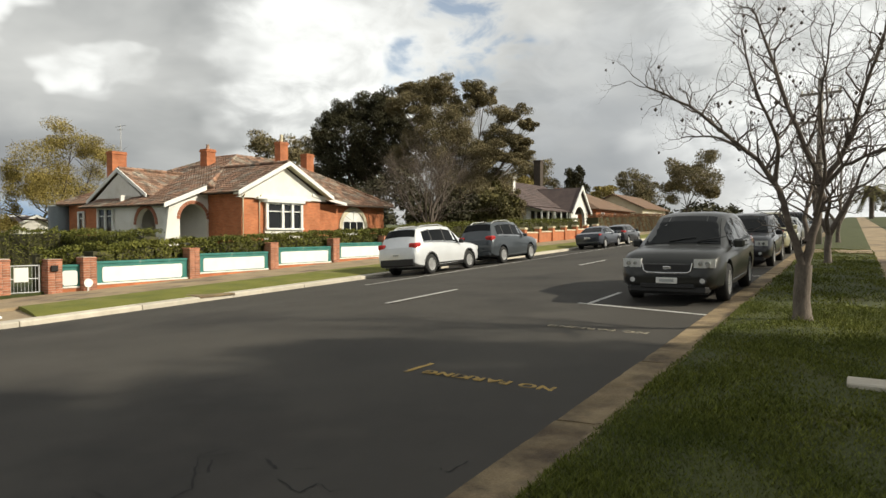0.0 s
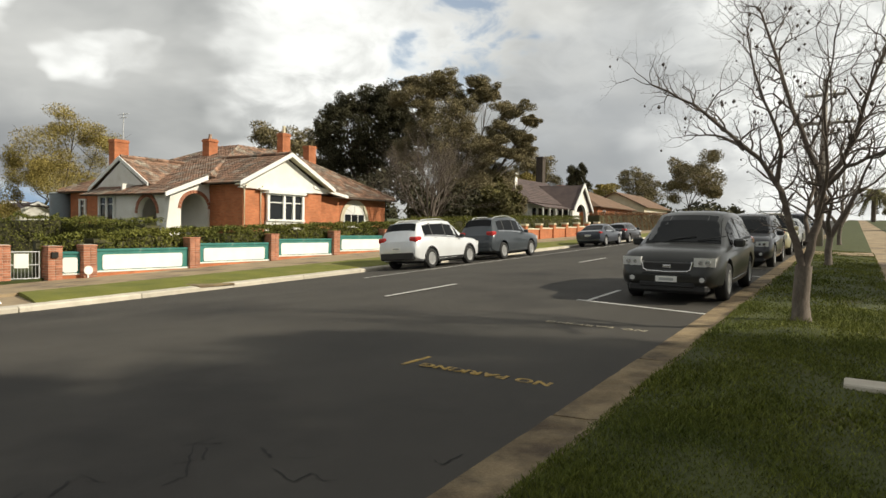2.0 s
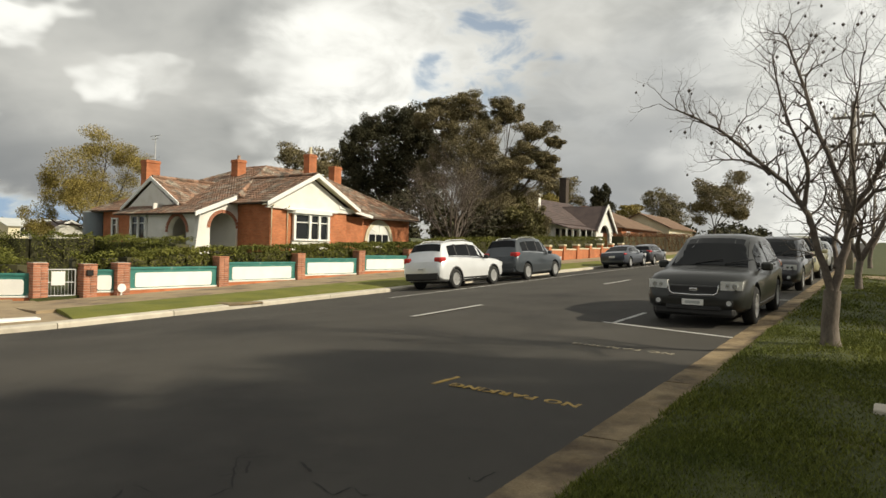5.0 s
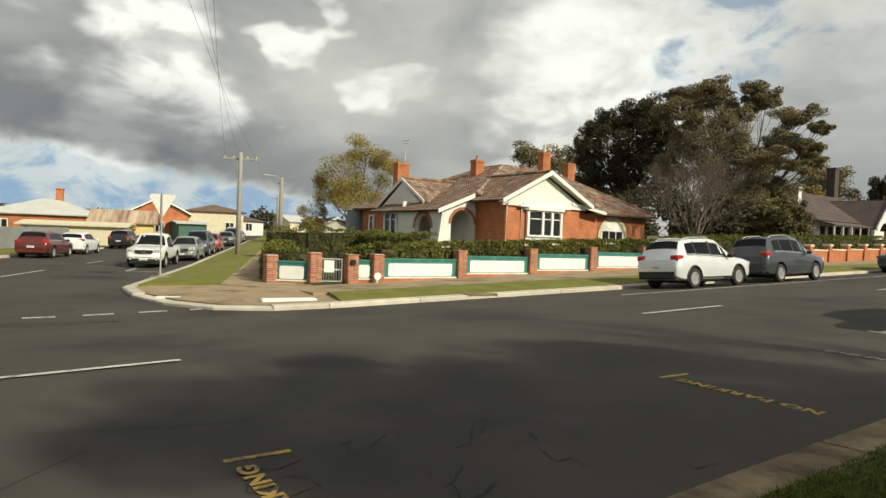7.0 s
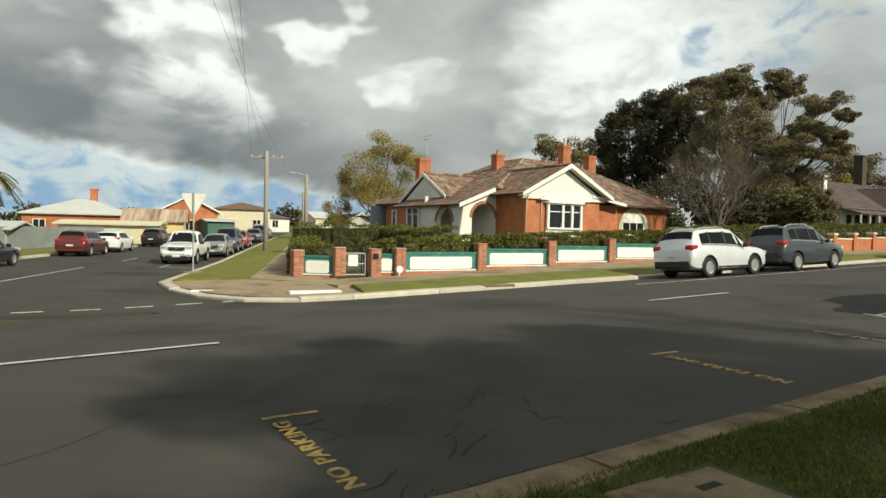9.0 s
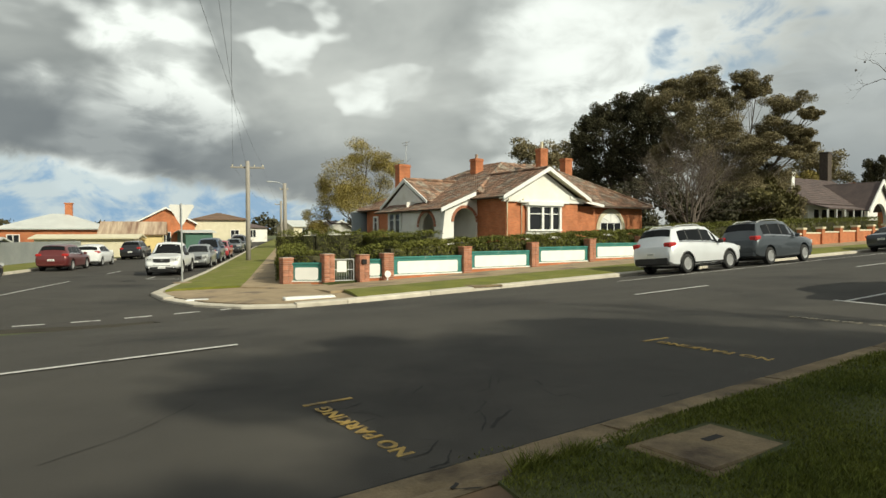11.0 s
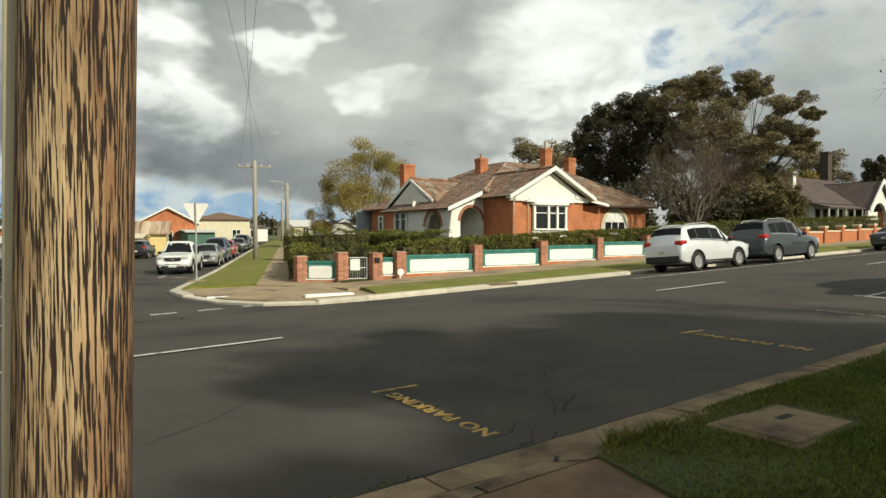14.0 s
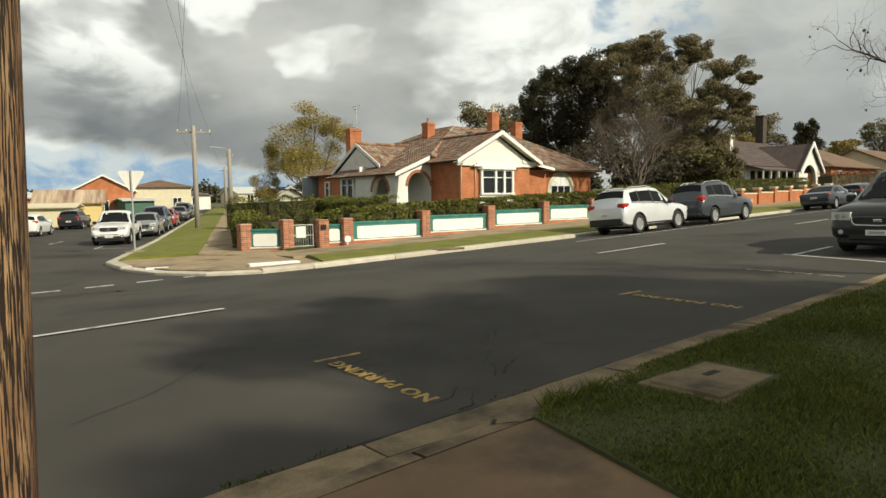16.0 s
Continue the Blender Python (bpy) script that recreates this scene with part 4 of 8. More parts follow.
def pier_bricks(x, y, w, h, base, parent):
    """A pier of single laid bricks round a mortar core."""
    global brick_mesh
    if brick_mesh is None:
        b = bmesh.new()
        box(b, (-BL / 2, -BW / 2, 0), (BL / 2, BW / 2, BH), 0.004)
        brick_mesh = bpy.data.meshes.new("brick")
        b.to_mesh(brick_mesh)
        b.free()
        brick_mesh.materials.append(BRICK_PIECE)
    pier = thing("pier", pose(x, y, base), "weathered red brick pier", "")
    pier.parent = parent
    b = bmesh.new()
    box(b, (-w / 2 + 0.012, -w / 2 + 0.012, -0.3), (w / 2 - 0.012, w / 2 - 0.012, h))
    part("core", b, MORTAR, pier)
    k = int(h / (BH + 0.012))
    for i in range(k):
        z = i * (BH + 0.012)
        for sx, sy, rz in ((0, -1, 0), (1, 0, 90), (0, 1, 0), (-1, 0, 90)):
            for t in ((-0.5, 0.5) if w > 0.4 else (0,)):
                if i % 2:
                    t = t * 0.98
                ob = new("brick", brick_mesh)
                ob.parent = pier
                lx = sx * (w / 2 - BW / 2) + (t * (BL + 0.01) if sx == 0 else 0)
                ly = sy * (w / 2 - BW / 2) + (t * (BL + 0.01) if sy == 0 else 0)
                ob.matrix_basis = pose(lx, ly, z, 0, 0, rz + random.uniform(-1, 1))
    b = bmesh.new()
    box(b, (-w / 2 - 0.02, -w / 2 - 0.02, k * (BH + 0.012)), (w / 2 + 0.02, w / 2 + 0.02, k * (BH + 0.012) + 0.05), 0.02)
    part("cap", b, BRICK_PIECE, pier, "brick on edge pier cap")
    return pier


def base_z(x, y):
    return gz(x, y) - 0.0


random.seed(11)


def fence_panel(p, q, zb, zt, parent, white=True):
    """Brick plinth, teal rendered panel with a raised white field and a coping."""
    p, q = Vector((*p, 0)), Vector((*q, 0))
    d = (q - p)
    L = d.length
    m = Matrix.Translation((p.x, p.y, zb)) @ Matrix.Rotation(math.atan2(d.y, d.x), 4, "Z")
    h = zt - zb
    pan = thing("panel", m, "teal rendered fence panel with a white field", "")
    pan.parent = parent
    b = bmesh.new()
    box(b, (0, -0.10, -0.5), (L, 0.10, 0.11), 0.008)
    part("plinth", b, RED_BRICK, pan, "low red brick plinth")
    b = bmesh.new()
    box(b, (0, -0.12, 0.11), (L, 0.12, 0.17), 0.01)
    part("plinth_ledge", b, RENDER_WHITE, pan)
    b = bmesh.new()
    box(b, (0, -0.075, 0.17), (L, 0.075, h - 0.09), 0.005)
    part("render", b, PAINT_TEAL, pan)
    b = bmesh.new()
    box(b, (0, -0.105, h - 0.09), (L, 0.105, h), 0.015)
    part("coping", b, PAINT_TEAL, pan)
    if white:
        for s in (-1,):
            b = bmesh.new()
            ga, r = min(0.26, L * 0.12), 0.08
            lo, hi = 0.20, h - 0.20
            o = []
            for cx, cz, a0 in ((ga + r, lo + r, 180), (L - ga - r, lo + r, 270), (L - ga - r, hi - r, 0), (ga + r, hi - r, 90)):
                o += [(cx + r * math.cos(radians(a0 + 30 * t)), cz + r * math.sin(radians(a0 + 30 * t))) for t in range(4)]
            prism(b, o, s * 0.075, s * 0.098, "y")
            part("field", b, PAINT_WHITE, pan, "raised white painted field")
    return pan


W = 0.46
for i, (x, y) in enumerate(PIERS):
    zb = base_z(x, y)
    pier_bricks(x, y, W, 1.22 if i else 1.16, zb, fence)
for (xa, ya), (xb, yb) in zip(PIERS, PIERS[1:]):
    zb = base_z(xa, ya + 0.5)
    fence_panel((xa, ya + W / 2), (xb, yb - W / 2), zb + 0.04, zb + 0.97, fence)
# splayed corner: pier, panel, gate pier, gate, gate pier, panel, pier
CORNER = [(-22.2, 11.72), (-22.55, 10.75), (-22.95, 9.35), (-23.9, 7.95)]
for (x, y), h in zip(CORNER[1:], (1.15, 1.25, 1.17)):
    pier_bricks(x, y, W, h, base_z(x, y), fence)
a, b2 = Vector((*CORNER[1], 0)), Vector((*CORNER[0], 0))
d = (b2 - a).normalized()
fence_panel((a + d * 0.22)[:2], (b2 - d * 0.22)[:2], base_z(*CORNER[1]) + 0.04, base_z(*CORNER[1]) + 0.95, fence)
a, b2 = Vector((*CORNER[3], 0)), Vector((*CORNER[2], 0))
d = (b2 - a).normalized()
fence_panel((a + d * 0.22)[:2], (b2 - d * 0.22)[:2], base_z(*CORNER[3]) + 0.04, base_z(*CORNER[3]) + 0.95, fence)
# the long side along the side street
a = Vector((*CORNER[3], 0))
for i in range(6):
    q = a + U * 4.2
    pier_bricks(q.x, q.y, W, 1.15, base_z(q.x, q.y), fence) if i < 3 else None
    fence_panel(q[:2], a[:2], base_z(a.x, a.y) + 0.04, base_z(a.x, a.y) + 0.95, fence)
    a = q
# gate
gate = thing("gate", pose(-22.75, 10.05, base_z(-22.7, 10)), "weathered pale timber and wire garden gate", "gate")
gd = math.degrees(math.atan2(1.4, 0.4))
gate.matrix_basis = pose(-22.86, 9.6, base_z(-22.7, 10), 0, 0, gd)
for x0 in (0.02, 0.82):
    bm = bmesh.new()
    tube(bm, [(x0, 0, 0.05), (x0, 0, 1.0)], 0.025, 8)
    part("stile", bm, STEEL, gate)
for z0 in (0.1, 0.55, 0.98):
    bm = bmesh.new()
    tube(bm, [(0.02, 0, z0), (0.82, 0, z0)], 0.02, 8)
    part("rail", bm, STEEL, gate)
for i in range(7):
    bm = bmesh.new()
    tube(bm, [(0.12 + i * 0.1, 0, 0.1), (0.12 + i * 0.1, 0, 0.98)], 0.008, 5)
    part("bar", bm, STEEL, gate)
bm = bmesh.new()
box(bm, (0.12, -0.03, 0.45), (0.52, -0.012, 0.92), 0.004)
part("sign_board", bm, PAINT_WHITE, gate, "weathered white board on the gate")
# white disc at the corner pier
disc = thing("marker_disc", pose(-21.93, 11.62, base_z(-22, 11.6)), "round white marker disc on a short stake", "marker")
bm = bmesh.new()
prism(bm, arc(0, 0.28, 0.15, 0, 345, 23), 0.0, 0.03, "x")
part("disc", bm, PAINT_WHITE, disc)
bm = bmesh.new()
box(bm, (-0.03, -0.025, -0.1), (0.0, 0.025, 0.3))
part("stake", bm, PAINT_WHITE, disc)
bm = bmesh.new()
box(bm, (0, 0, 0), (0.05, 0.22, 0.2), 0.01)
mb = part("letterbox", bm, DARK, None)
mb.matrix_basis = pose(-22.3, 10.6, base_z(-22.5, 10.7) + 0.75)
tagged(mb, "small dark letterbox let into the gate pier", "letterbox")

# ---- vehicles ----
# A body is lofted through stations along its length: x, half width, sill height, shoulder height, roof height, roof half width
SHAPES = {
    "suv": dict(wb=2.75, L=4.72, wheel=0.36, stations=[
        (-2.36, 0.72, 0.46, 0.72, 0.78, 0.66), (-2.33, 0.82, 0.40, 0.86, 0.98, 0.74), (-2.24, 0.88, 0.34, 0.98, 1.06, 0.74), (-2.12, 0.90, 0.30, 1.06, 1.30, 0.70), (-1.86, 0.915, 0.27, 1.10, 1.62, 0.60),
        (-1.3, 0.92, 0.25, 1.10, 1.69, 0.60), (-0.4, 0.925, 0.24, 1.06, 1.71, 0.61), (0.28, 0.925, 0.24, 1.02, 1.66, 0.60), (0.55, 0.92, 0.24, 1.00, 1.52, 0.61), (1.18, 0.915, 0.24, 0.97, 1.06, 0.70),
        (1.35, 0.915, 0.25, 0.95, 1.04, 0.72), (1.85, 0.90, 0.27, 0.92, 1.00, 0.68), (2.14, 0.86, 0.29, 0.86, 0.94, 0.64), (2.27, 0.80, 0.32, 0.76, 0.82, 0.58), (2.34, 0.72, 0.36, 0.64, 0.68, 0.52), (2.37, 0.62, 0.42, 0.56, 0.58, 0.46)],
        side=((-1.72, -1.20), (-1.14, -0.32), (-0.24, 0.74)), screen=(0.36, 1.14), back=(-2.08, -1.88)),
    "sedan": dict(wb=2.75, L=4.7, wheel=0.33, stations=[
        (-2.35, 0.70, 0.44, 0.78, 0.84, 0.62), (-2.30, 0.80, 0.36, 0.92, 0.98, 0.70), (-2.10, 0.87, 0.28, 0.96, 1.02, 0.72), (-1.62, 0.90, 0.24, 0.97, 1.06, 0.70), (-0.95, 0.91, 0.22, 0.95, 1.38, 0.58),
        (-0.4, 0.91, 0.22, 0.93, 1.45, 0.57), (0.2, 0.91, 0.22, 0.91, 1.43, 0.57), (0.42, 0.91, 0.22, 0.90, 1.36, 0.58), (1.22, 0.90, 0.22, 0.88, 0.98, 0.68), (1.45, 0.895, 0.22, 0.86, 0.94, 0.70),
        (1.95, 0.86, 0.24, 0.78, 0.84, 0.62), (2.22, 0.78, 0.28, 0.66, 0.72, 0.54), (2.35, 0.62, 0.36, 0.54, 0.57, 0.44)],
        side=((-1.25, -0.50), (-0.42, 0.66),), screen=(0.48, 1.18), back=(-1.56, -1.00)),
    "ute": dict(wb=3.2, L=5.3, wheel=0.38, stations=[
        (-2.65, 0.80, 0.52, 1.02, 1.04, 0.78), (-2.60, 0.87, 0.46, 1.08, 1.10, 0.82), (-1.5, 0.89, 0.42, 1.08, 1.10, 0.82), (-0.62, 0.90, 0.38, 1.08, 1.12, 0.82), (-0.55, 0.90, 0.38, 1.08, 1.72, 0.62),
        (-0.1, 0.905, 0.36, 1.07, 1.78, 0.63), (0.45, 0.905, 0.36, 1.06, 1.74, 0.62), (0.62, 0.905, 0.36, 1.05, 1.62, 0.64), (1.22, 0.90, 0.36, 1.05, 1.14, 0.74), (1.4, 0.90, 0.36, 1.04, 1.12, 0.76),
        (2.1, 0.88, 0.38, 1.00, 1.06, 0.72), (2.45, 0.84, 0.40, 0.92, 0.98, 0.66), (2.58, 0.78, 0.44, 0.76, 0.80, 0.6), (2.65, 0.66, 0.50, 0.62, 0.64, 0.5)],
        side=((-0.42, 0.80),), screen=(0.56, 1.18), back=None),
    "hatch": dict(wb=2.6, L=4.2, wheel=0.32, stations=[
        (-2.10, 0.70, 0.44, 0.72, 0.78, 0.62), (-2.06, 0.80, 0.36, 0.90, 0.98, 0.70), (-1.92, 0.86, 0.28, 0.96, 1.08, 0.70), (-1.62, 0.88, 0.24, 0.97, 1.38, 0.58), (-0.9, 0.89, 0.22, 0.95, 1.48, 0.57),
        (-0.2, 0.89, 0.22, 0.93, 1.50, 0.57), (0.3, 0.89, 0.22, 0.91, 1.44, 0.57), (1.12, 0.885, 0.22, 0.90, 1.02, 0.68), (1.35, 0.88, 0.22, 0.88, 0.96, 0.69), (1.75, 0.83, 0.25, 0.78, 0.84, 0.60),
        (1.98, 0.74, 0.30, 0.66, 0.70, 0.52), (2.10, 0.58, 0.38, 0.54, 0.56, 0.42)],
        side=((-1.40, -0.55), (-0.47, 0.62)), screen=(0.36, 1.08), back=(-1.90, -1.66)),
}


def section(st):
    x, w, z0, zs, zr, wr = st
    tall = zr - zs
    return [(0, z0), (w * 0.86, z0), (w * 0.965, z0 + 0.07), (w, z0 + (zs - z0) * 0.42), (w * 0.99, z0 + (zs - z0) * 0.75), (w * 0.955, zs - 0.03), (w * 0.93, zs),
            (wr + 0.06 if tall > 0.2 else wr + (w * 0.93 - wr) * 0.45, zr - min(0.12, tall * 0.55)), (wr, zr - min(0.045, tall * 0.3)), (wr * 0.6, zr - min(0.008, tall * 0.1)), (0, zr)]


def loft_point(sts, x, v):
    """A place on the skin of a lofted body at length x and place v round its half section."""
    k = 0
    while k < len(sts) - 2 and x > sts[k + 1][0]:
        k += 1
    t = (x - sts[k][0]) / (sts[k + 1][0] - sts[k][0])
    a, b = section(sts[k]), section(sts[k + 1])
    i = min(int(v), len(a) - 2)
    f = v - i
    pa = (a[i][0] + (a[i + 1][0] - a[i][0]) * f, a[i][1] + (a[i + 1][1] - a[i][1]) * f)
    pb = (b[i][0] + (b[i + 1][0] - b[i][0]) * f, b[i][1] + (b[i + 1][1] - b[i][1]) * f)
    return Vector((x, pa[0] + (pb[0] - pa[0]) * t, pa[1] + (pb[1] - pa[1]) * t))


def skin_patch(bm, pts, lift):
    """A thin panel on a grid of places, raised by lift along its normals."""
    rows, cols = len(pts), len(pts[0])
    top = []
    for i in range(rows):
        line = []
        for j in range(cols):
            du = pts[min(i + 1, rows - 1)][j] - pts[max(i - 1, 0)][j]
            dv = pts[i][min(j + 1, cols - 1)] - pts[i][max(j - 1, 0)]
            n = du.cross(dv).normalized()
            if n.dot(pts[i][j] - Vector((pts[i][j].x * 0.6, 0, 0.7))) < 0:
                n = -n
            line.append((bm.verts.new(pts[i][j] + n * lift), bm.verts.new(pts[i][j] - n * 0.01)))
        top.append(line)
    for i in range(rows - 1):
        for j in range(cols - 1):
            a, b, c, d = top[i][j], top[i][j + 1], top[i + 1][j + 1], top[i + 1][j]
            bm.faces.new((a[0], b[0], c[0], d[0]))
    rim = [top[0][j] for j in range(cols)] + [top[i][-1] for i in range(1, rows)] + [top[-1][j] for j in range(cols - 2, -1, -1)] + [top[i][0] for i in range(rows - 2, 0, -1)]
    for k in range(len(rim)):
        a, b = rim[k], rim[(k + 1) % len(rim)]
        bm.faces.new((a[0], b[0], b[1], a[1]))


def wheel_parts(parent, r, paint=ALLOY):
    """A tyre and a spoked rim, looking along +y."""
    bm = bmesh.new()
    n = 24
    prof = [(r * 0.62, 0.10), (r * 0.66, 0.115), (r * 0.94, 0.105), (r, 0.075), (r, -0.09), (r * 0.9, -0.11), (r * 0.6, -0.11)]
    rings = []
    for k in range(n):
        a = 2 * math.pi * k / n
        rings.append([bm.verts.new((math.cos(a) * q, d, math.sin(a) * q)) for q, d in prof])
    for k in range(n):
        a, b = rings[k], rings[(k + 1) % n]
        for i in range(len(prof) - 1):
            bm.faces.new((a[i], a[i + 1], b[i + 1], b[i]))
    part("tyre", bm, RUBBER, parent, smooth=True)
    bm = bmesh.new()
    prism(bm, [(math.cos(2 * math.pi * k / n) * r * 0.6, math.sin(2 * math.pi * k / n) * r * 0.6) for k in range(n)], -0.06, 0.03, "y")
    part("rim_well", bm, PLASTIC, parent)
    bm = bmesh.new()
    for k in range(n):
        a0, a1 = 2 * math.pi * k / n, 2 * math.pi * (k + 1) / n
        o = [(math.cos(a) * q, math.sin(a) * q) for q, a in ((r * 0.56, a0), (r * 0.655, a0), (r * 0.655, a1), (r * 0.56, a1))]
        prism(bm, o, 0.02, 0.108, "y")
    for k in range(5):
        a = 2 * math.pi * k / 5 + 0.3
        for off in (-0.13, 0.13):
            c, s = math.cos(a), math.sin(a)
            p0 = (c * r * 0.12 - s * off * r * 0.5, s * r * 0.12 + c * off * r * 0.5)
            p1 = (c * r * 0.58 - s * off * r * 1.1, s * r * 0.58 + c * off * r * 1.1)
            d = 0.045 * r / 0.35
            o = [(p0[0] + s * d, p0[1] - c * d), (p1[0] + s * d, p1[1] - c * d), (p1[0] - s * d, p1[1] + c * d), (p0[0] - s * d, p0[1] + c * d)]
            prism(bm, o, 0.035, 0.09, "y")
    prism(bm, [(math.cos(2 * math.pi * k / 12) * r * 0.17, math.sin(2 * math.pi * k / 12) * r * 0.17) for k in range(12)], 0.03, 0.10, "y")
    part("rim", bm, paint, parent)


def cut_arches(bm_body, wb, r, w):
    """Takes round wheel arches out of a body mesh."""
    me = bpy.data.meshes.new("tmp_body")
    bmesh.ops.recalc_face_normals(bm_body, faces=bm_body.faces)
    bm_body.to_mesh(me)
    bm_body.free()
    ob = new("tmp_body", me)
    bm = bmesh.new()
    for x in (-wb / 2, wb / 2):
        for s in (-1, 1):
            n = 22
            o = [(x + math.cos(2 * math.pi * k / n) * r, r * 0.93 + math.sin(2 * math.pi * k / n) * r) for k in range(n)]
            lo, hi = (w - 0.32, w + 0.4) if s > 0 else (-w - 0.4, -w + 0.32)
            prism(bm, o, lo, hi, "y")
    bmesh.ops.recalc_face_normals(bm, faces=bm.faces)
    cm = bpy.data.meshes.new("tmp_cut")
    bm.to_mesh(cm)
    bm.free()
    cut = new("tmp_cut", cm)
    mod = ob.modifiers.new("cut", "BOOLEAN")
    mod.object, mod.operation, mod.solver = cut, "DIFFERENCE", "EXACT"
    dg = bpy.context.evaluated_depsgraph_get()
    dg.update()
    res = bpy.data.meshes.new_from_object(ob.evaluated_get(dg))
    bpy.data.objects.remove(ob)
    bpy.data.objects.remove(cut)
    return res


def car(kind, m, paint, label, category="car", size=(1.0, 1.0, 1.0), rails=False, bar=False, clad=False, chrome=True, group="parked cars", dark_glass=None):
    """A parked vehicle; local x runs forward, the origin is on the ground. size: length, width, height."""
    dark_glass = dark_glass or CAR_GLASS
    sh = SHAPES[kind]
    lx, ly, lz = size
    sts = [(x * lx, w * ly, z0 * lz, zs * lz, zr * lz, wr * ly) for x, w, z0, zs, zr, wr in sh["stations"]]
    r = sh["wheel"] * (lz + 1) / 2
    wb = sh["wb"] * lx
    ob = thing("car" if kind != "ute" else "pickup_truck", m, label, category, group)
    bm = bmesh.new()
    rings = []
    for st in sts:
        sec = section(st)
        full = [(st[0], y, z) for y, z in sec] + [(st[0], -y, z) for y, z in reversed(sec[1:-1])]
        rings.append([bm.verts.new(p) for p in full])
    n = len(rings[0])
    for a, b in zip(rings, rings[1:]):
        for i in range(n):
            bm.faces.new((a[i], a[(i + 1) % n], b[(i + 1) % n], b[i]))
    bm.faces.new(rings[0])
    bm.faces.new(list(reversed(rings[-1])))
    me = cut_arches(bm, wb, r * 1.16, max(s[1] for s in sts))
    me.name = "body"
    me.materials.clear()
    me.materials.append(paint)
    me.polygons.foreach_set("use_smooth", [True] * len(me.polygons))
    me.set_sharp_from_angle(angle=radians(34))
    body = new("body", me)
    body.parent = ob
    # glass
    def strip(x0, x1, v0, v1, sgn, nx=5, nv=3):
        pts = []
        for i in range(nx):
            line = []
            for j in range(nv):
                p = loft_point(sts, (x0 + (x1 - x0) * i / (nx - 1)), v0 + (v1 - v0) * j / (nv - 1))
                line.append(Vector((p.x, p.y * sgn, p.z)))
            pts.append(line)
        return pts
    for sgn in (-1, 1):
        for k, (x0, x1) in enumerate(sh["side"]):
            bm = bmesh.new()
            pts = strip(x0 * lx, x1 * lx, 6.12, 6.90, sgn)
            if k == len(sh["side"]) - 1 or (k == 0 and kind in ("sedan", "hatch", "suv")):
                e = -1 if k == len(sh["side"]) - 1 else 0
                base = pts[e][0].copy()
                inner = pts[-2 if e else 1][-1]
                for j, p in enumerate(pts[e]):
                    t = j / (len(pts[e]) - 1)
                    p.x = base.x + (inner.x - base.x) * t * 0.55
                for i, line in enumerate(pts):
                    for j, p in enumerate(line):
                        q = loft_point(sts, p.x, 6.12 + 0.78 * j / 2)
                        p.y, p.z = q.y * sgn, q.z
            skin_patch(bm, pts, 0.006)
            part("side_window", bm, dark_glass, ob)
        for (xa, xb), (xc, xd) in zip(sh["side"], sh["side"][1:]):
            bm = bmesh.new()
            skin_patch(bm, strip(xb * lx - 0.02, xc * lx + 0.02, 6.10, 6.96, sgn, 3, 3), 0.004)
            part("window_pillar", bm, PLASTIC, ob)
        bm = bmesh.new()
        x0, x1 = sh["side"][0][0] * lx, sh["side"][-1][1] * lx
        skin_patch(bm, strip(x0 - 0.03, x1 + 0.02, 6.0, 6.09, sgn, 8, 2), 0.012)
        part("window_trim", bm, CHROME if chrome else PLASTIC, ob)
        for x0 in ([sh["side"][-1][0] * lx + 0.12] + ([sh["side"][-2][0] * lx + 0.12] if len(sh["side"]) > 1 else [])):
            bm = bmesh.new()
            p = loft_point(sts, x0, 5.0)
            box(bm, (x0 - 0.1, p.y * sgn - 0.025, p.z - 0.015), (x0 + 0.1, p.y * sgn + 0.025, p.z + 0.015), 0.01)
            part("door_handle", bm, paint, body)
        # sill trim and mirror
        bm = bmesh.new()
        skin_patch(bm, strip(-wb / 2 + r * 1.2, wb / 2 - r * 1.2, 1.4, 2.25, sgn, 4, 3), 0.012)
        part("sill", bm, PLASTIC if clad else paint, ob)
        bm = bmesh.new()
        p = loft_point(sts, sh["side"][-1][1] * lx - 0.02, 6.0)
        box(bm, (p.x - 0.07, min(sgn * (p.y + 0.02), sgn * (p.y + 0.23)), p.z + 0.0), (p.x + 0.06, max(sgn * (p.y + 0.02), sgn * (p.y + 0.23)), p.z + 0.16), 0.035)
        part("mirror", bm, PLASTIC if clad else paint, ob)
    def across(x0, x1, vlim, nx=5, ny=7):
        pts = []
        for i in range(nx):
            x = x0 + (x1 - x0) * i / (nx - 1)
            line = []
            for j in range(ny):
                u = -1 + 2 * j / (ny - 1)
                p = loft_point(sts, x, 10 - abs(u) * (10 - vlim))
                line.append(Vector((p.x, p.y * (1 if u >= 0 else -1), p.z)))
            pts.append(line)
        return pts
    a, b = sh["screen"]
    bm = bmesh.new()
    skin_patch(bm, across(a * lx, b * lx, 7.75), 0.006)
    part("windscreen", bm, dark_glass, ob)
    bm = bmesh.new()
    for sy in (-0.25, 0.3):
        p, q = loft_point(sts, b * lx - 0.02, 10), loft_point(sts, b * lx - 0.12, 10)
        tube(bm, [(p.x, sy, p.z + 0.02), (q.x, sy + 0.5, q.z + 0.03)], 0.01, 5)
    part("wiper", bm, PLASTIC, ob)
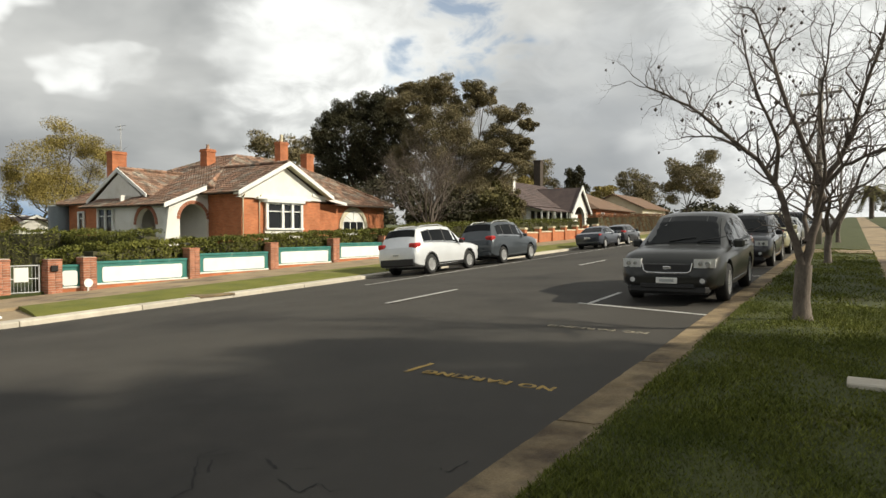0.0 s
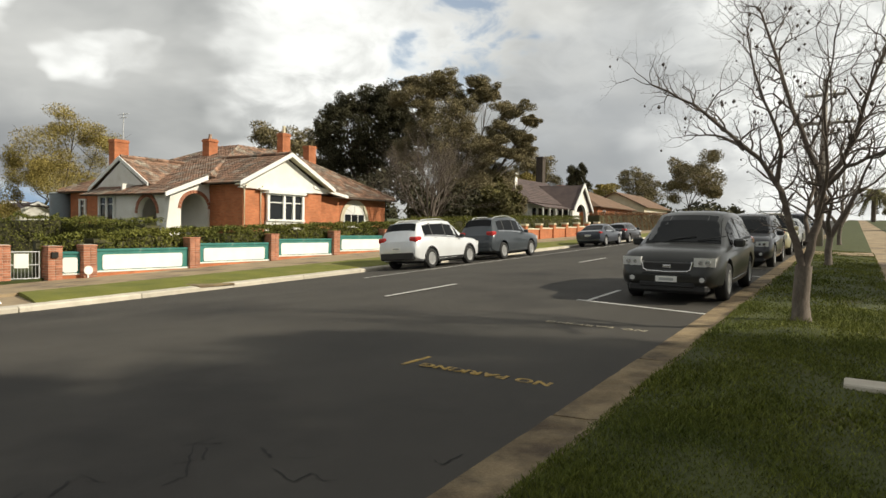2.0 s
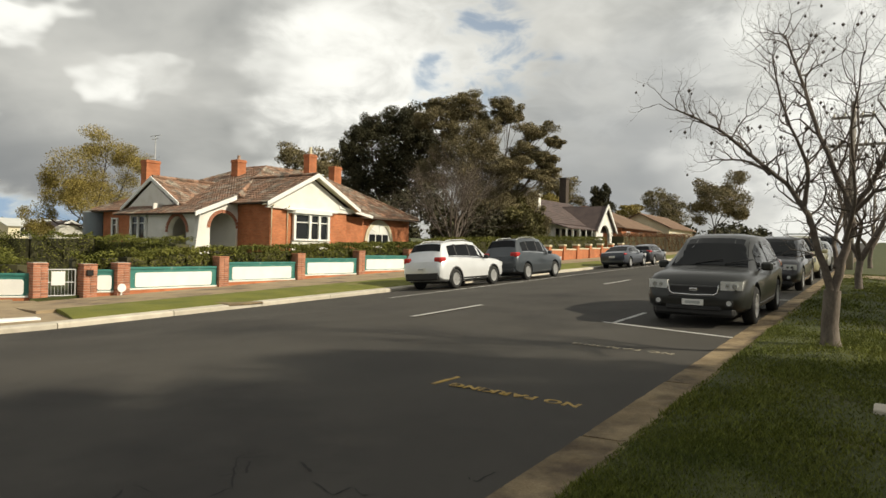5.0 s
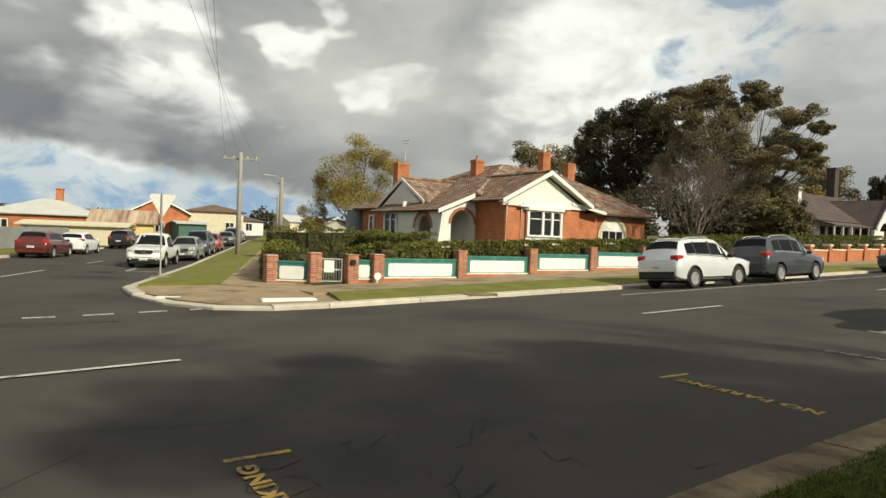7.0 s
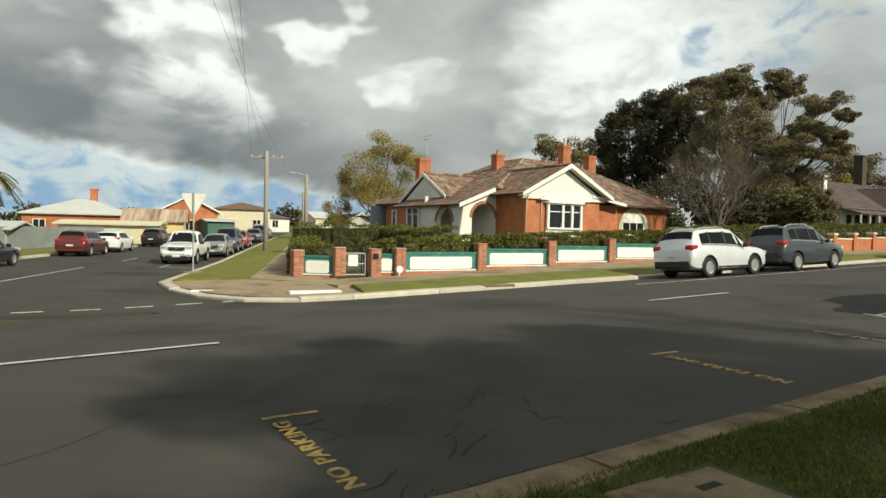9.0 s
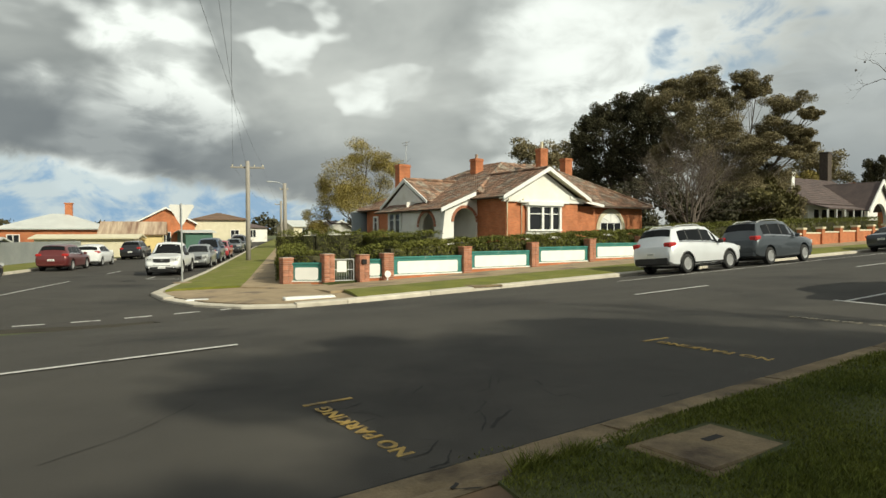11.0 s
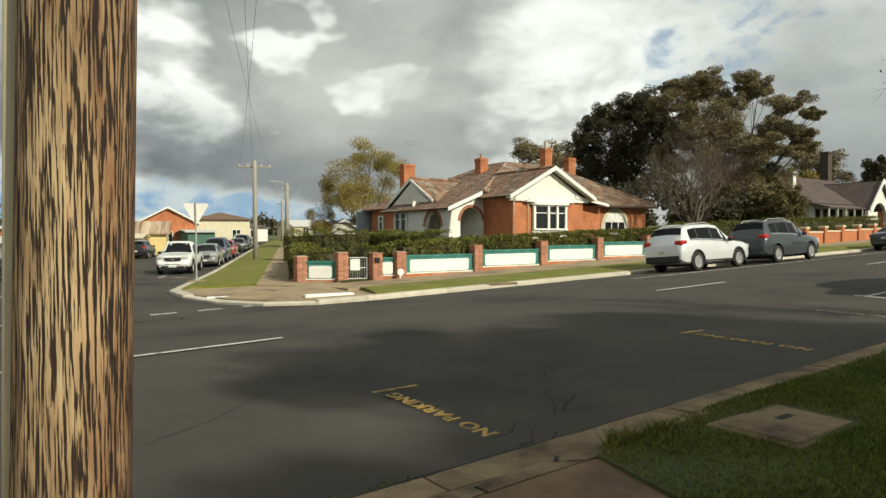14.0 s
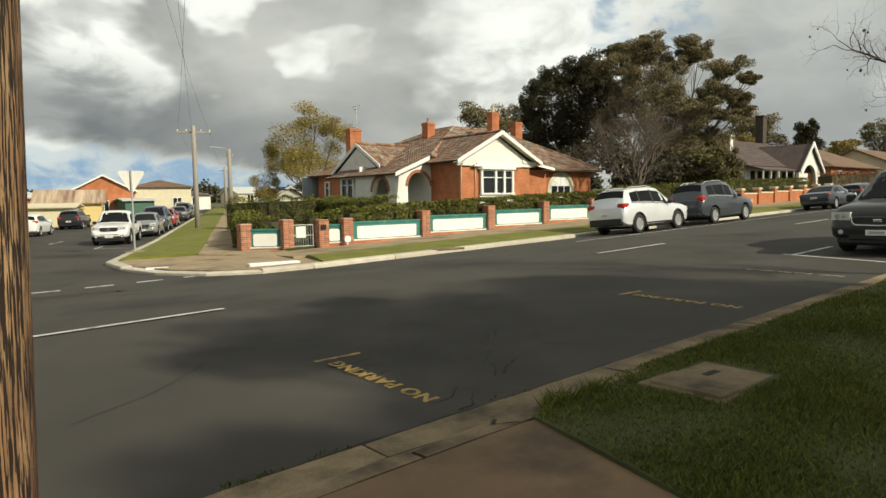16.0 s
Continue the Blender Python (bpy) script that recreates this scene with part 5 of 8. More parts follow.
    if sh["back"]:
        a, b = sh["back"]
        bm = bmesh.new()
        skin_patch(bm, across(a * lx, b * lx, 7.9), 0.008)
        part("rear_window", bm, dark_glass, ob)
    else:
        bm = bmesh.new()
        x = sts[4][0] - 0.04
        box(bm, (x, -0.55 * ly, 1.22 * lz), (x + 0.03, 0.55 * ly, 1.62 * lz), 0.01)
        part("rear_window", bm, dark_glass, ob)
        bm = bmesh.new()
        box(bm, (sts[1][0] + 0.05, -0.74 * ly, 1.02 * lz), (sts[3][0] - 0.04, 0.74 * ly, 1.115 * lz), 0.01)
        part("tray_cover", bm, PLASTIC, ob)
    # ends
    xf, xr = sts[-1][0], sts[0][0]
    zf = sts[-3][3]
    w = max(s[1] for s in sts)
    for sgn in (-1, 1):
        bm = bmesh.new()
        zh = sts[-4][3]
        ya, yb = sorted((sgn * w * 0.50, sgn * w * 0.875))
        prism(bm, [(xf - 0.32, ya if sgn < 0 else yb), (xf - 0.10, ya if sgn < 0 else yb), (xf - 0.045, (ya + yb) / 2), (xf - 0.035, yb if sgn < 0 else ya), (xf - 0.32, yb if sgn < 0 else ya)], zh * 0.80, zh * 0.985, "z")
        lamp = part("headlight", bm, LENS, ob, "clear headlight")
        for f, rad in ((0.62, 0.042), (0.75, 0.05)):
            bm = bmesh.new()
            tube(bm, [(xf - 0.2, sgn * w * f, zh * 0.885), (xf - 0.036 - 0.12 * max(0, f - 0.69), sgn * w * f, zh * 0.885)], rad, 14)
            part("bulb_ring", bm, IRON_GREY, lamp)
            bm = bmesh.new()
            tube(bm, [(xf - 0.2, sgn * w * f, zh * 0.885), (xf - 0.032 - 0.12 * max(0, f - 0.69), sgn * w * f, zh * 0.885)], rad * 0.78, 14)
            part("reflector", bm, CHROME, lamp)
        bm = bmesh.new()
        tube(bm, [(xf - 0.16, sgn * w * 0.66, 0.46 * lz), (xf + 0.002, sgn * w * 0.66, 0.46 * lz)], 0.072, 14)
        part("fog_lamp_ring", bm, PLASTIC, ob)
        if clad:
            for xw in (-wb / 2, wb / 2):
                bm = bmesh.new()
                tube(bm, [(xw + r * 1.2 * math.cos(a * math.pi / 12), sgn * (w - 0.03), r + r * 1.2 * math.sin(a * math.pi / 12)) for a in range(-1, 14)], 0.036, 6)
                part("arch_trim", bm, PLASTIC, ob)
        bm = bmesh.new()
        zl, zu = {"sedan": (0.80, 0.95), "hatch": (0.86, 1.04), "ute": (0.72, 1.02)}.get(kind, (0.93, 1.12))
        ya, yb = sorted((sgn * w * 0.58, sgn * w * (0.945 if kind != "ute" else 0.93)))
        box(bm, (xr + 0.05, ya, zl * lz), (xr + (0.46 if kind != "ute" else 0.12), yb, zu * lz), 0.05)
        part("tail_light", bm, LENS_RED, ob, "red tail light")
        bm = bmesh.new()
        tube(bm, [(xf - 0.16, sgn * w * 0.66, 0.46 * lz), (xf + 0.008, sgn * w * 0.66, 0.46 * lz)], 0.046, 12)
        part("fog_lamp", bm, LENS, ob)
    bm = bmesh.new()
    box(bm, (xf - 0.14, -w * 0.46, zf * 0.80), (xf - 0.015, w * 0.46, zf * 1.0), 0.02)
    grille = part("grille", bm, PLASTIC, ob, "black front grille")
    bm = bmesh.new()
    tube(bm, [(xf - 0.03, -w * 0.475, zf * 1.02), (xf - 0.015, -w * 0.445, zf * 0.84), (xf - 0.012, -w * 0.38, zf * 0.79), (xf - 0.008, 0, zf * 0.775), (xf - 0.012, w * 0.38, zf * 0.79), (xf - 0.015, w * 0.445, zf * 0.84), (xf - 0.03, w * 0.475, zf * 1.02)], 0.016, 8)
    box(bm, (xf - 0.16, -0.08, zf * 0.86), (xf - 0.005, 0.08, zf * 0.94), 0.012)
    part("grille_trim", bm, CHROME, grille, "bright trim and plain oval badge")
    bm = bmesh.new()
    box(bm, (xf - 0.2, -w * 0.52, 0.31 * lz), (xf + 0.008, w * 0.52, 0.40 * lz), 0.02)
    part("air_intake", bm, PLASTIC, ob)
    bm = bmesh.new()
    box(bm, (xf - 0.2, -w * 0.48, 0.535 * lz), (xf + 0.010, w * 0.46, 0.575 * lz), 0.015)
    part("intake_slot", bm, PLASTIC, ob)
    bm = bmesh.new()
    box(bm, (xf - 0.34, -w * 0.76, 0.20 * lz), (xf - 0.03, w * 0.76, 0.38 * lz), 0.05)
    part("lower_valance", bm, PLASTIC, ob)
    for x, z in ((xf + 0.008, 0.455 * lz), (xr - 0.02, (0.72 if kind != "ute" else 0.6) * lz)):
        bm = bmesh.new()
        box(bm, (x - 0.012, -0.19, z - 0.055), (x + 0.012, 0.19, z + 0.055), 0.006)
        plate_ob = part("number_plate", bm, PAINT_WHITE, ob, "white number plate")
        bm = bmesh.new()
        s = 1 if x > 0 else -1
        box(bm, (x + s * 0.012 - 0.002, -0.13, z - 0.025), (x + s * 0.012 + 0.002, 0.13, z + 0.025))
        part("plate_mark", bm, IRON_GREY, plate_ob)
    bm = bmesh.new()
    box(bm, (xr - 0.01, -w * 0.84, 0.33 * lz), (xr + 0.42, w * 0.84, (0.62 if clad else 0.52) * lz), 0.05)
    part("rear_bumper", bm, PLASTIC if clad or kind == "ute" else paint, ob)
    bm = bmesh.new()
    box(bm, (-wb / 2 - 0.25, -w * 0.6, 0.20), (wb / 2 + 0.3, w * 0.6, 0.36))
    part("underbody", bm, RUBBER, ob)
    if rails:
        for sgn in (-1, 1):
            bm = bmesh.new()
            pts = []
            for i in range(8):
                p = loft_point(sts, (-1.65 + 1.75 * i / 7) * lx, 8.3)
                pts.append((p.x, p.y * sgn, p.z + (0.055 if 0 < i < 7 else 0.0)))
            tube(bm, pts, 0.018, 6)
            part("roof_rail", bm, STEEL, ob)
    if bar:
        for x in (-0.9, 0.0):
            bm = bmesh.new()
            p = loft_point(sts, x, 8)
            tube(bm, [(x, -p.y - 0.02, p.z + 0.02), (x, -p.y * 0.9, p.z + 0.13), (x, p.y * 0.9, p.z + 0.13), (x, p.y + 0.02, p.z + 0.02)], 0.022, 6)
            part("roof_bar", bm, STEEL, ob)
    for x in (-wb / 2, wb / 2):
        for sgn in (-1, 1):
            wh = new("wheel")
            wh.parent = ob
            wh.matrix_basis = pose(x, sgn * (w - 0.125), r * 0.99, 0, 0, 0 if sgn > 0 else 180)
            wheel_parts(wh, r)
    return ob


def on_street(x, y, rz, slope=True):
    """A place on the road, leaning with it."""
    e = 0.8
    zx = (gz(x + e, y) - gz(x - e, y)) / (2 * e)
    zy = (gz(x, y + e) - gz(x, y - e)) / (2 * e)
    n = Vector((-zx, -zy, 1)).normalized()
    f = Vector((math.cos(radians(rz)), math.sin(radians(rz)), 0))
    f = (f - n * f.dot(n)).normalized()
    l = n.cross(f)
    m = Matrix((f, l, n)).transposed().to_4x4()
    return Matrix.Translation((x, y, gz(x, y))) @ m


def on_side(s, d, rz):
    x, y = side(s, d)
    return on_street(x, y, rz)


SILVER = car_paint("silver_paint", (0.77, 0.79, 0.81), 0.35)
SLATE = car_paint("slate_paint", (0.052, 0.062, 0.072))
GUNMETAL = car_paint("gunmetal_paint", (0.026, 0.027, 0.025))
GUNMETAL.node_tree.nodes["Principled BSDF"].inputs["Coat Weight"].default_value = 0.35
NAVY = car_paint("navy_paint", (0.035, 0.042, 0.058))
BLACK = car_paint("black_paint", (0.022, 0.022, 0.026))
MAROON = car_paint("maroon_paint", (0.14, 0.028, 0.028))
RED_CAR = car_paint("red_paint", (0.42, 0.04, 0.05))
WHITE_CAR = car_paint("white_car_paint", (0.78, 0.79, 0.79), 0.0)
GREY_CAR = car_paint("grey_paint", (0.30, 0.31, 0.31))
BLUE_CAR = car_paint("blue_paint", (0.05, 0.085, 0.15))
YELLOW_CAR = car_paint("dull_gold_paint", (0.40, 0.38, 0.25))

car("suv", on_street(-14.42, 21.6, 90), SILVER, "clean silver mid-size SUV parked at the kerb", size=(1.03, 1.03, 1.10), rails=True, clad=True)
car("suv", on_street(-14.42, 27.6, 90), SLATE, "large slate grey SUV with a dark rear window at the kerb", size=(1.07, 1.04, 1.16), rails=True)
car("sedan", on_street(-14.4, 41.9, 90), NAVY, "dark blue-grey sedan parked at the kerb", size=(1.0, 1.0, 1.02))
car("hatch", on_street(-14.4, 47.0, 90), BLACK, "small black hatchback parked at the kerb")
car("suv", on_street(-2.88, 14.5, -90), GUNMETAL, "dark grey SUV with pale fog lamps beside the verge", size=(1.02, 1.02, 1.01), rails=False, chrome=False, clad=False)
car("suv", on_street(-2.95, 23.6, -90), BLACK, "black SUV parked behind a grey one", size=(1.0, 1.0, 0.98))
car("suv", on_street(-3.0, 30.6, -90), YELLOW_CAR, "pale gold wagon with roof bars by the kerb", size=(1.0, 1.0, 1.0), bar=True)
car("sedan", on_street(-3.0, 37.0, -90), GREY_CAR, "grey sedan parked further up the street")
car("suv", on_street(-3.0, 43.0, -90), NAVY, "navy SUV parked further up the street")
car("hatch", on_street(-14.4, 66.0, 90), SILVER, "silver hatchback far up the street")
RZ_OUT, RZ_IN = 159, -21
car("ute", on_side(13.6, 3.45, RZ_IN), WHITE_CAR, "white utility truck with a dark tray at the corner", "pickup truck", clad=True)
car("hatch", on_side(19.8, 4.15, RZ_IN), GREY_CAR, "silver-grey hatchback on the side street")
car("suv", on_side(25.4, 4.1, RZ_IN), BLUE_CAR, "dark blue SUV on the side street", size=(1.02, 1.02, 1.06))
car("hatch", on_side(31.5, 4.2, RZ_IN), RED_CAR, "bright red hatchback on the side street")
car("sedan", on_side(44.0, 4.2, RZ_IN), SLATE, "blue-grey sedan on the side street")
car("suv", on_side(50.0, 4.2, RZ_IN), NAVY, "dark SUV on the side street")
car("sedan", on_side(56.0, 4.2, RZ_IN), GREY_CAR, "grey sedan further down the side street")
car("suv", on_side(68.0, 2.6, RZ_IN), WHITE_CAR, "white wagon further down the side street")
car("sedan", on_side(7.3, -4.1, RZ_OUT), BLACK, "black sedan parked on the side street")
car("suv", on_side(20.0, -4.0, RZ_OUT), MAROON, "maroon SUV beside the grey iron fence", size=(1.0, 1.0, 0.96))
car("hatch", on_side(26.3, -4.0, RZ_OUT), WHITE_CAR, "white hatchback beside the grey iron fence", size=(1.0, 1.0, 1.05))
car("suv", on_side(39.0, -4.0, RZ_OUT), BLACK, "black SUV on the side street")

# ---- trees, hedges, grass ----


class Wood:
    """Gathers tapered branches into one mesh."""

    def __init__(self):
        self.v, self.f = [], []

    def add(self, pts, radii, sides=5):
        base = len(self.v)
        n = len(pts)
        for i, p in enumerate(pts):
            d = (pts[min(i + 1, n - 1)] - pts[max(i - 1, 0)])
            if d.length < 1e-6:
                d = Vector((0, 0, 1))
            d.normalize()
            a = d.cross(Vector((0.3, 0.2, 1)))
            if a.length < 0.05:
                a = d.cross(Vector((1, 0, 0)))
            a.normalize()
            b = d.cross(a)
            for k in range(sides):
                t = 2 * math.pi * k / sides
                q = p + (a * math.cos(t) + b * math.sin(t)) * radii[i]
                self.v.append((q.x, q.y, q.z))
        for i in range(n - 1):
            for k in range(sides):
                u, w = base + i * sides + k, base + i * sides + (k + 1) % sides
                self.f.append((u, w, w + sides, u + sides))

    def link(self, name, material, parent, label=""):
        return link_mesh(name, self.v, self.f, material, parent, label, True)


def grow(wood, rnd, p, d, length, r, depth, tips, lift=0.25, wander=0.22, forks=(2, 3), spread=(28, 55), shrink=(0.62, 0.82), sides=6, keep=0.66):
    """One branch and those that spring from it. tips: gathers the ends of the last twigs."""
    n = 5 if depth > 1 else 4
    pts, rad = [p.copy()], [r]
    q, dd = p.copy(), d.copy()
    for i in range(n):
        dd = (dd + Vector((rnd.uniform(-1, 1), rnd.uniform(-1, 1), rnd.uniform(-1, 1))) * wander + Vector((0, 0, lift * 0.22))).normalized()
        q = q + dd * (length / n)
        pts.append(q.copy())
        rad.append(r * (1 - (1 - keep) * (i + 1) / n))
    wood.add(pts, rad, max(3, sides))
    if depth == 0:
        tips.append((q, dd))
        return
    k = rnd.randint(*forks)
    spin = rnd.uniform(0, 6.28)
    for i in range(k):
        j = n if i < 2 else rnd.randint(2, n - 1)
        b = pts[j]
        ang = radians(rnd.uniform(*spread)) * (0.55 if i == 0 else 1.0)
        a = dd.cross(Vector((0.1, 0.3, 1)))
        if a.length < 0.1:
            a = Vector((1, 0, 0))
        a.normalize()
        c = dd.cross(a)
        t = spin + i * 2.4 + rnd.uniform(-0.5, 0.5)
        nd = (dd * math.cos(ang) + (a * math.cos(t) + c * math.sin(t)) * math.sin(ang)).normalized()
        grow(wood, rnd, b, nd, length * rnd.uniform(*shrink), rad[j] * (0.78 if i == 0 else 0.62), depth - 1, tips, lift, wander, forks, spread, shrink, sides - 1, keep)


def leaf_cloud(rng, clumps, per, size, narrow=0.5, shell=0.55):
    """Many small leaves in ellipsoid clumps ((x, y, z), (rx, ry, rz)), denser towards their skins, with gaps."""
    allv, allf = [], []
    count = 0
    for c, r in clumps:
        vol = r[0] * r[1] * r[2]
        k = int(per * max(0.4, vol ** 0.67 / 6))
        d = rng.normal(size=(k, 3))
        d /= np.linalg.norm(d, axis=1)[:, None]
        rad = shell + (1 - shell) * rng.random(k) ** 0.6
        # lumps and holes
        w = np.sin(d[:, 0] * 5 + c[0]) * np.sin(d[:, 1] * 6 + c[1]) * np.sin(d[:, 2] * 7 + c[2])
        rad = rad * (1 + 0.22 * w)
        pos = np.array(c) + d * rad[:, None] * np.array(r)
        pos += rng.normal(size=(k, 3)) * 0.08 * min(r)
        u = rng.normal(size=(k, 3))
        u /= np.linalg.norm(u, axis=1)[:, None]
        t = rng.normal(size=(k, 3))
        w2 = np.cross(u, t)
        w2 /= np.linalg.norm(w2, axis=1)[:, None]
        s = size * (0.6 + 0.8 * rng.random(k))[:, None]
        quad = np.stack([pos - u * s * 0.5, pos + w2 * s * narrow * 0.5, pos + u * s * 0.5, pos - w2 * s * narrow * 0.5], 1)
        allv.append(quad.reshape(-1, 3))
        allf.append(np.arange(4 * k).reshape(-1, 4) + count)
        count += 4 * k
    return np.concatenate(allv), np.concatenate(allf)


def crown(name, rng, clumps, per, size, material, parent, narrow=0.5, shell=0.55, label=""):
    v, f = leaf_cloud(rng, clumps, per, size, narrow, shell)
    ob = link_mesh(name, v.tolist(), f.tolist(), material, parent, label)
    return ob


def leafy_tree(at, e, parts, seed, leaf, bark, per, size, label, trunk_r=0.35, narrow=0.5, shell=0.5, deep=1.0, fork=0.3, full=1.0):
    """A tree whose crown is gathered in clumps. e: sideways on the ground; parts: (sideways, height, half width, half height)."""
    rnd, rng = random.Random(seed), np.random.default_rng(seed)
    g = gz(at[0], at[1])
    tree = thing("tree", pose(at[0], at[1], g), label, "tree")
    wood = Wood()
    e = Vector((e[0], e[1], 0))
    n = Vector((-e.y, e.x, 0))
    clumps = []
    for u, z, ru, rz in parts:
        off = rnd.uniform(-1, 1) * ru * 0.8 * deep
        c = e * u + n * off + Vector((0, 0, z - g))
        clumps.append((tuple(c), (ru * 1.06 * full, ru * 1.06 * full, rz * 1.22 * full)))
    top = max(z for _, z, _, _ in parts) - g
    fork_z = top * fork
    lean = rnd.uniform(-0.03, 0.03)
    trunk = [Vector((0, 0, -0.3)), Vector((lean * 2, 0, fork_z * 0.5)), Vector((lean * 4, 0, fork_z))]
    wood.add(trunk, [trunk_r * 1.25, trunk_r * 0.95, trunk_r * 0.8], 9)
    stem = Wood()
    for c, r in clumps:
        c = Vector(c)
        a = trunk[-1]
        mid = a.lerp(c, 0.5) + Vector((rnd.uniform(-0.6, 0.6), rnd.uniform(-0.6, 0.6), -0.10 * (c - a).length))
        rr = trunk_r * rnd.uniform(0.15, 0.26)
        stem.add([a, a.lerp(mid, 0.5) + Vector((0, 0, 0.1)), mid, mid.lerp(c, 0.5), c], [rr * 1.3, rr * 1.1, rr, rr * 0.7, rr * 0.35], 6)
        for _ in range(5):
            q = c + Vector((rnd.uniform(-1, 1) * r[0], rnd.uniform(-1, 1) * r[1], rnd.uniform(-0.6, 0.9) * r[2]))
            s = mid.lerp(c, rnd.uniform(0.3, 1.0))
            stem.add([s, s.lerp(q, 0.5) + Vector((0, 0, -0.15)), q], [rr * 0.4, rr * 0.25, rr * 0.1], 4)
    wood.link("trunk", bark, tree)
    stem.link("branchwork", bark, tree)
    # each clump is broken up into smaller tufts
    tufts = []
    for c, r in clumps:
        k = 9 if full == 1.0 else 22
        for i in range(k):
            d = Vector((rnd.gauss(0, 1), rnd.gauss(0, 1), rnd.gauss(0, 1))).normalized()
            f = rnd.uniform(0.45, 0.85) if full == 1.0 else rnd.uniform(0.30, 1.0)
            p = Vector(c) + Vector((d.x * r[0], d.y * r[1], d.z * r[2])) * f
            s = rnd.uniform(0.28, 0.50) if full == 1.0 else rnd.uniform(0.25, 0.46)
            tufts.append((tuple(p), (r[0] * s, r[1] * s, r[2] * s * 0.85)))
        tufts.append((c, (r[0] * 0.55, r[1] * 0.55, r[2] * 0.55)))
    crown("crown", rng, tufts, per, size, leaf, tree, narrow, shell)
    return tree


leafy_tree((-33.9, 55.2), (0.848, 0.531), [(-2.0, 16.8, 1.7, 0.7), (-4.9, 16.1, 1.1, 0.6), (1.5, 16.1, 1.4, 0.7), (2.8, 15.3, 1.1, 0.9), (-2.6, 15.5, 2.0, 0.7), (5.3, 13.8, 1.7, 0.9), (7.0, 12.5, 0.8, 0.5), (6.2, 10.9, 1.3, 0.6), (6.9, 9.8, 1.0, 0.5), (4.0, 11.4, 1.7, 1.0), (0.3, 14.4, 1.5, 1.0), (-5.5, 14.5, 1.5, 1.0), (-3.6, 13.6, 1.4, 1.2), (-0.2, 12.6, 1.9, 1.4), (0.8, 10.2, 2.0, 1.1), (-1.2, 9.5, 1.5, 1.0), (3.0, 9.7, 1.8, 0.8), (5.3, 9.2, 1.5, 0.5), (2.1, 8.4, 2.0, 1.0), (3.9, 7.0, 1.7, 1.1), (2.4, 5.2, 1.8, 1.5), (5.7, 4.2, 1.0, 1.1), (-4.3, 11.1, 1.4, 1.1), (4.2, 4.2, 1.3, 1.3), (-5.3, 9.3, 1.5, 1.3), (1.1, 6.8, 1.5, 1.1), (-1.6, 10.9, 2.0, 1.5), (-2.0, 7.7, 2.2, 1.6), (-0.4, 5.9, 2.0, 1.4), (2.6, 5.1, 2.2, 1.5)],
           5, GUM_LEAF, BARK, 1150, 0.155, "tall spreading gum tree with grey limbs and gappy olive crown", 0.42, 0.42, 0.3, 1.0, 0.22, 1.2)
leafy_tree((-45.0, 54.4), (0.767, 0.642), [(1.4, 15.9, 2.2, 1.2), (-0.8, 15.3, 1.9, 1.4), (-2.8, 14.5, 1.4, 1.2), (-3.9, 12.8, 1.7, 1.4), (-5.0, 11.2, 1.2, 1.5), (-1.4, 12.8, 2.2, 1.7), (-3.3, 10.1, 2.2, 1.7), (-0.6, 10.1, 1.9, 1.7), (1.9, 13.1, 1.7, 1.7), (1.4, 10.9, 1.7, 1.7), (-4.2, 8.1, 1.9, 1.4), (-1.4, 7.9, 2.2, 1.5), (0.8, 7.9, 1.9, 1.7), (2.5, 14.8, 1.4, 1.4), (3.9, 12.8, 1.7, 1.7), (3.6, 9.5, 1.7, 1.7)],
           6, DARK_LEAF, BARK_DARK, 850, 0.19, "dense dark evergreen tree behind the brick house", 0.5, 0.5, 0.3, 0.8, 0.2, 1.12)
leafy_tree((-61.1, 57.1), (0.681, 0.732), [(-2.1, 12.7, 2.6, 1.5), (-0.3, 11.6, 3.0, 2.0), (2.3, 12.1, 1.9, 1.5), (-0.5, 9.0, 3.0, 2.2)], 7, GUM_LEAF, BARK_DARK, 900, 0.25, "olive green tree beyond the tiled roof", 0.4)
leafy_tree((-61.7, 29.9), (0.439, 0.899), [(1.4, 10.3, 2.8, 1.6), (3.3, 8.8, 2.8, 1.9), (-1.0, 8.0, 2.8, 1.9), (-2.8, 6.1, 2.2, 1.6), (-0.4, 5.3, 2.8, 1.9), (-4.0, 3.9, 1.6, 1.9), (2.1, 6.3, 3.1, 1.6)],
           8, YELLOW_LEAF, BARK_DARK, 2100, 0.13, "half-bare tree with yellow-green spring leaves", 0.35, 0.5, 0.25, 0.8, 0.24)
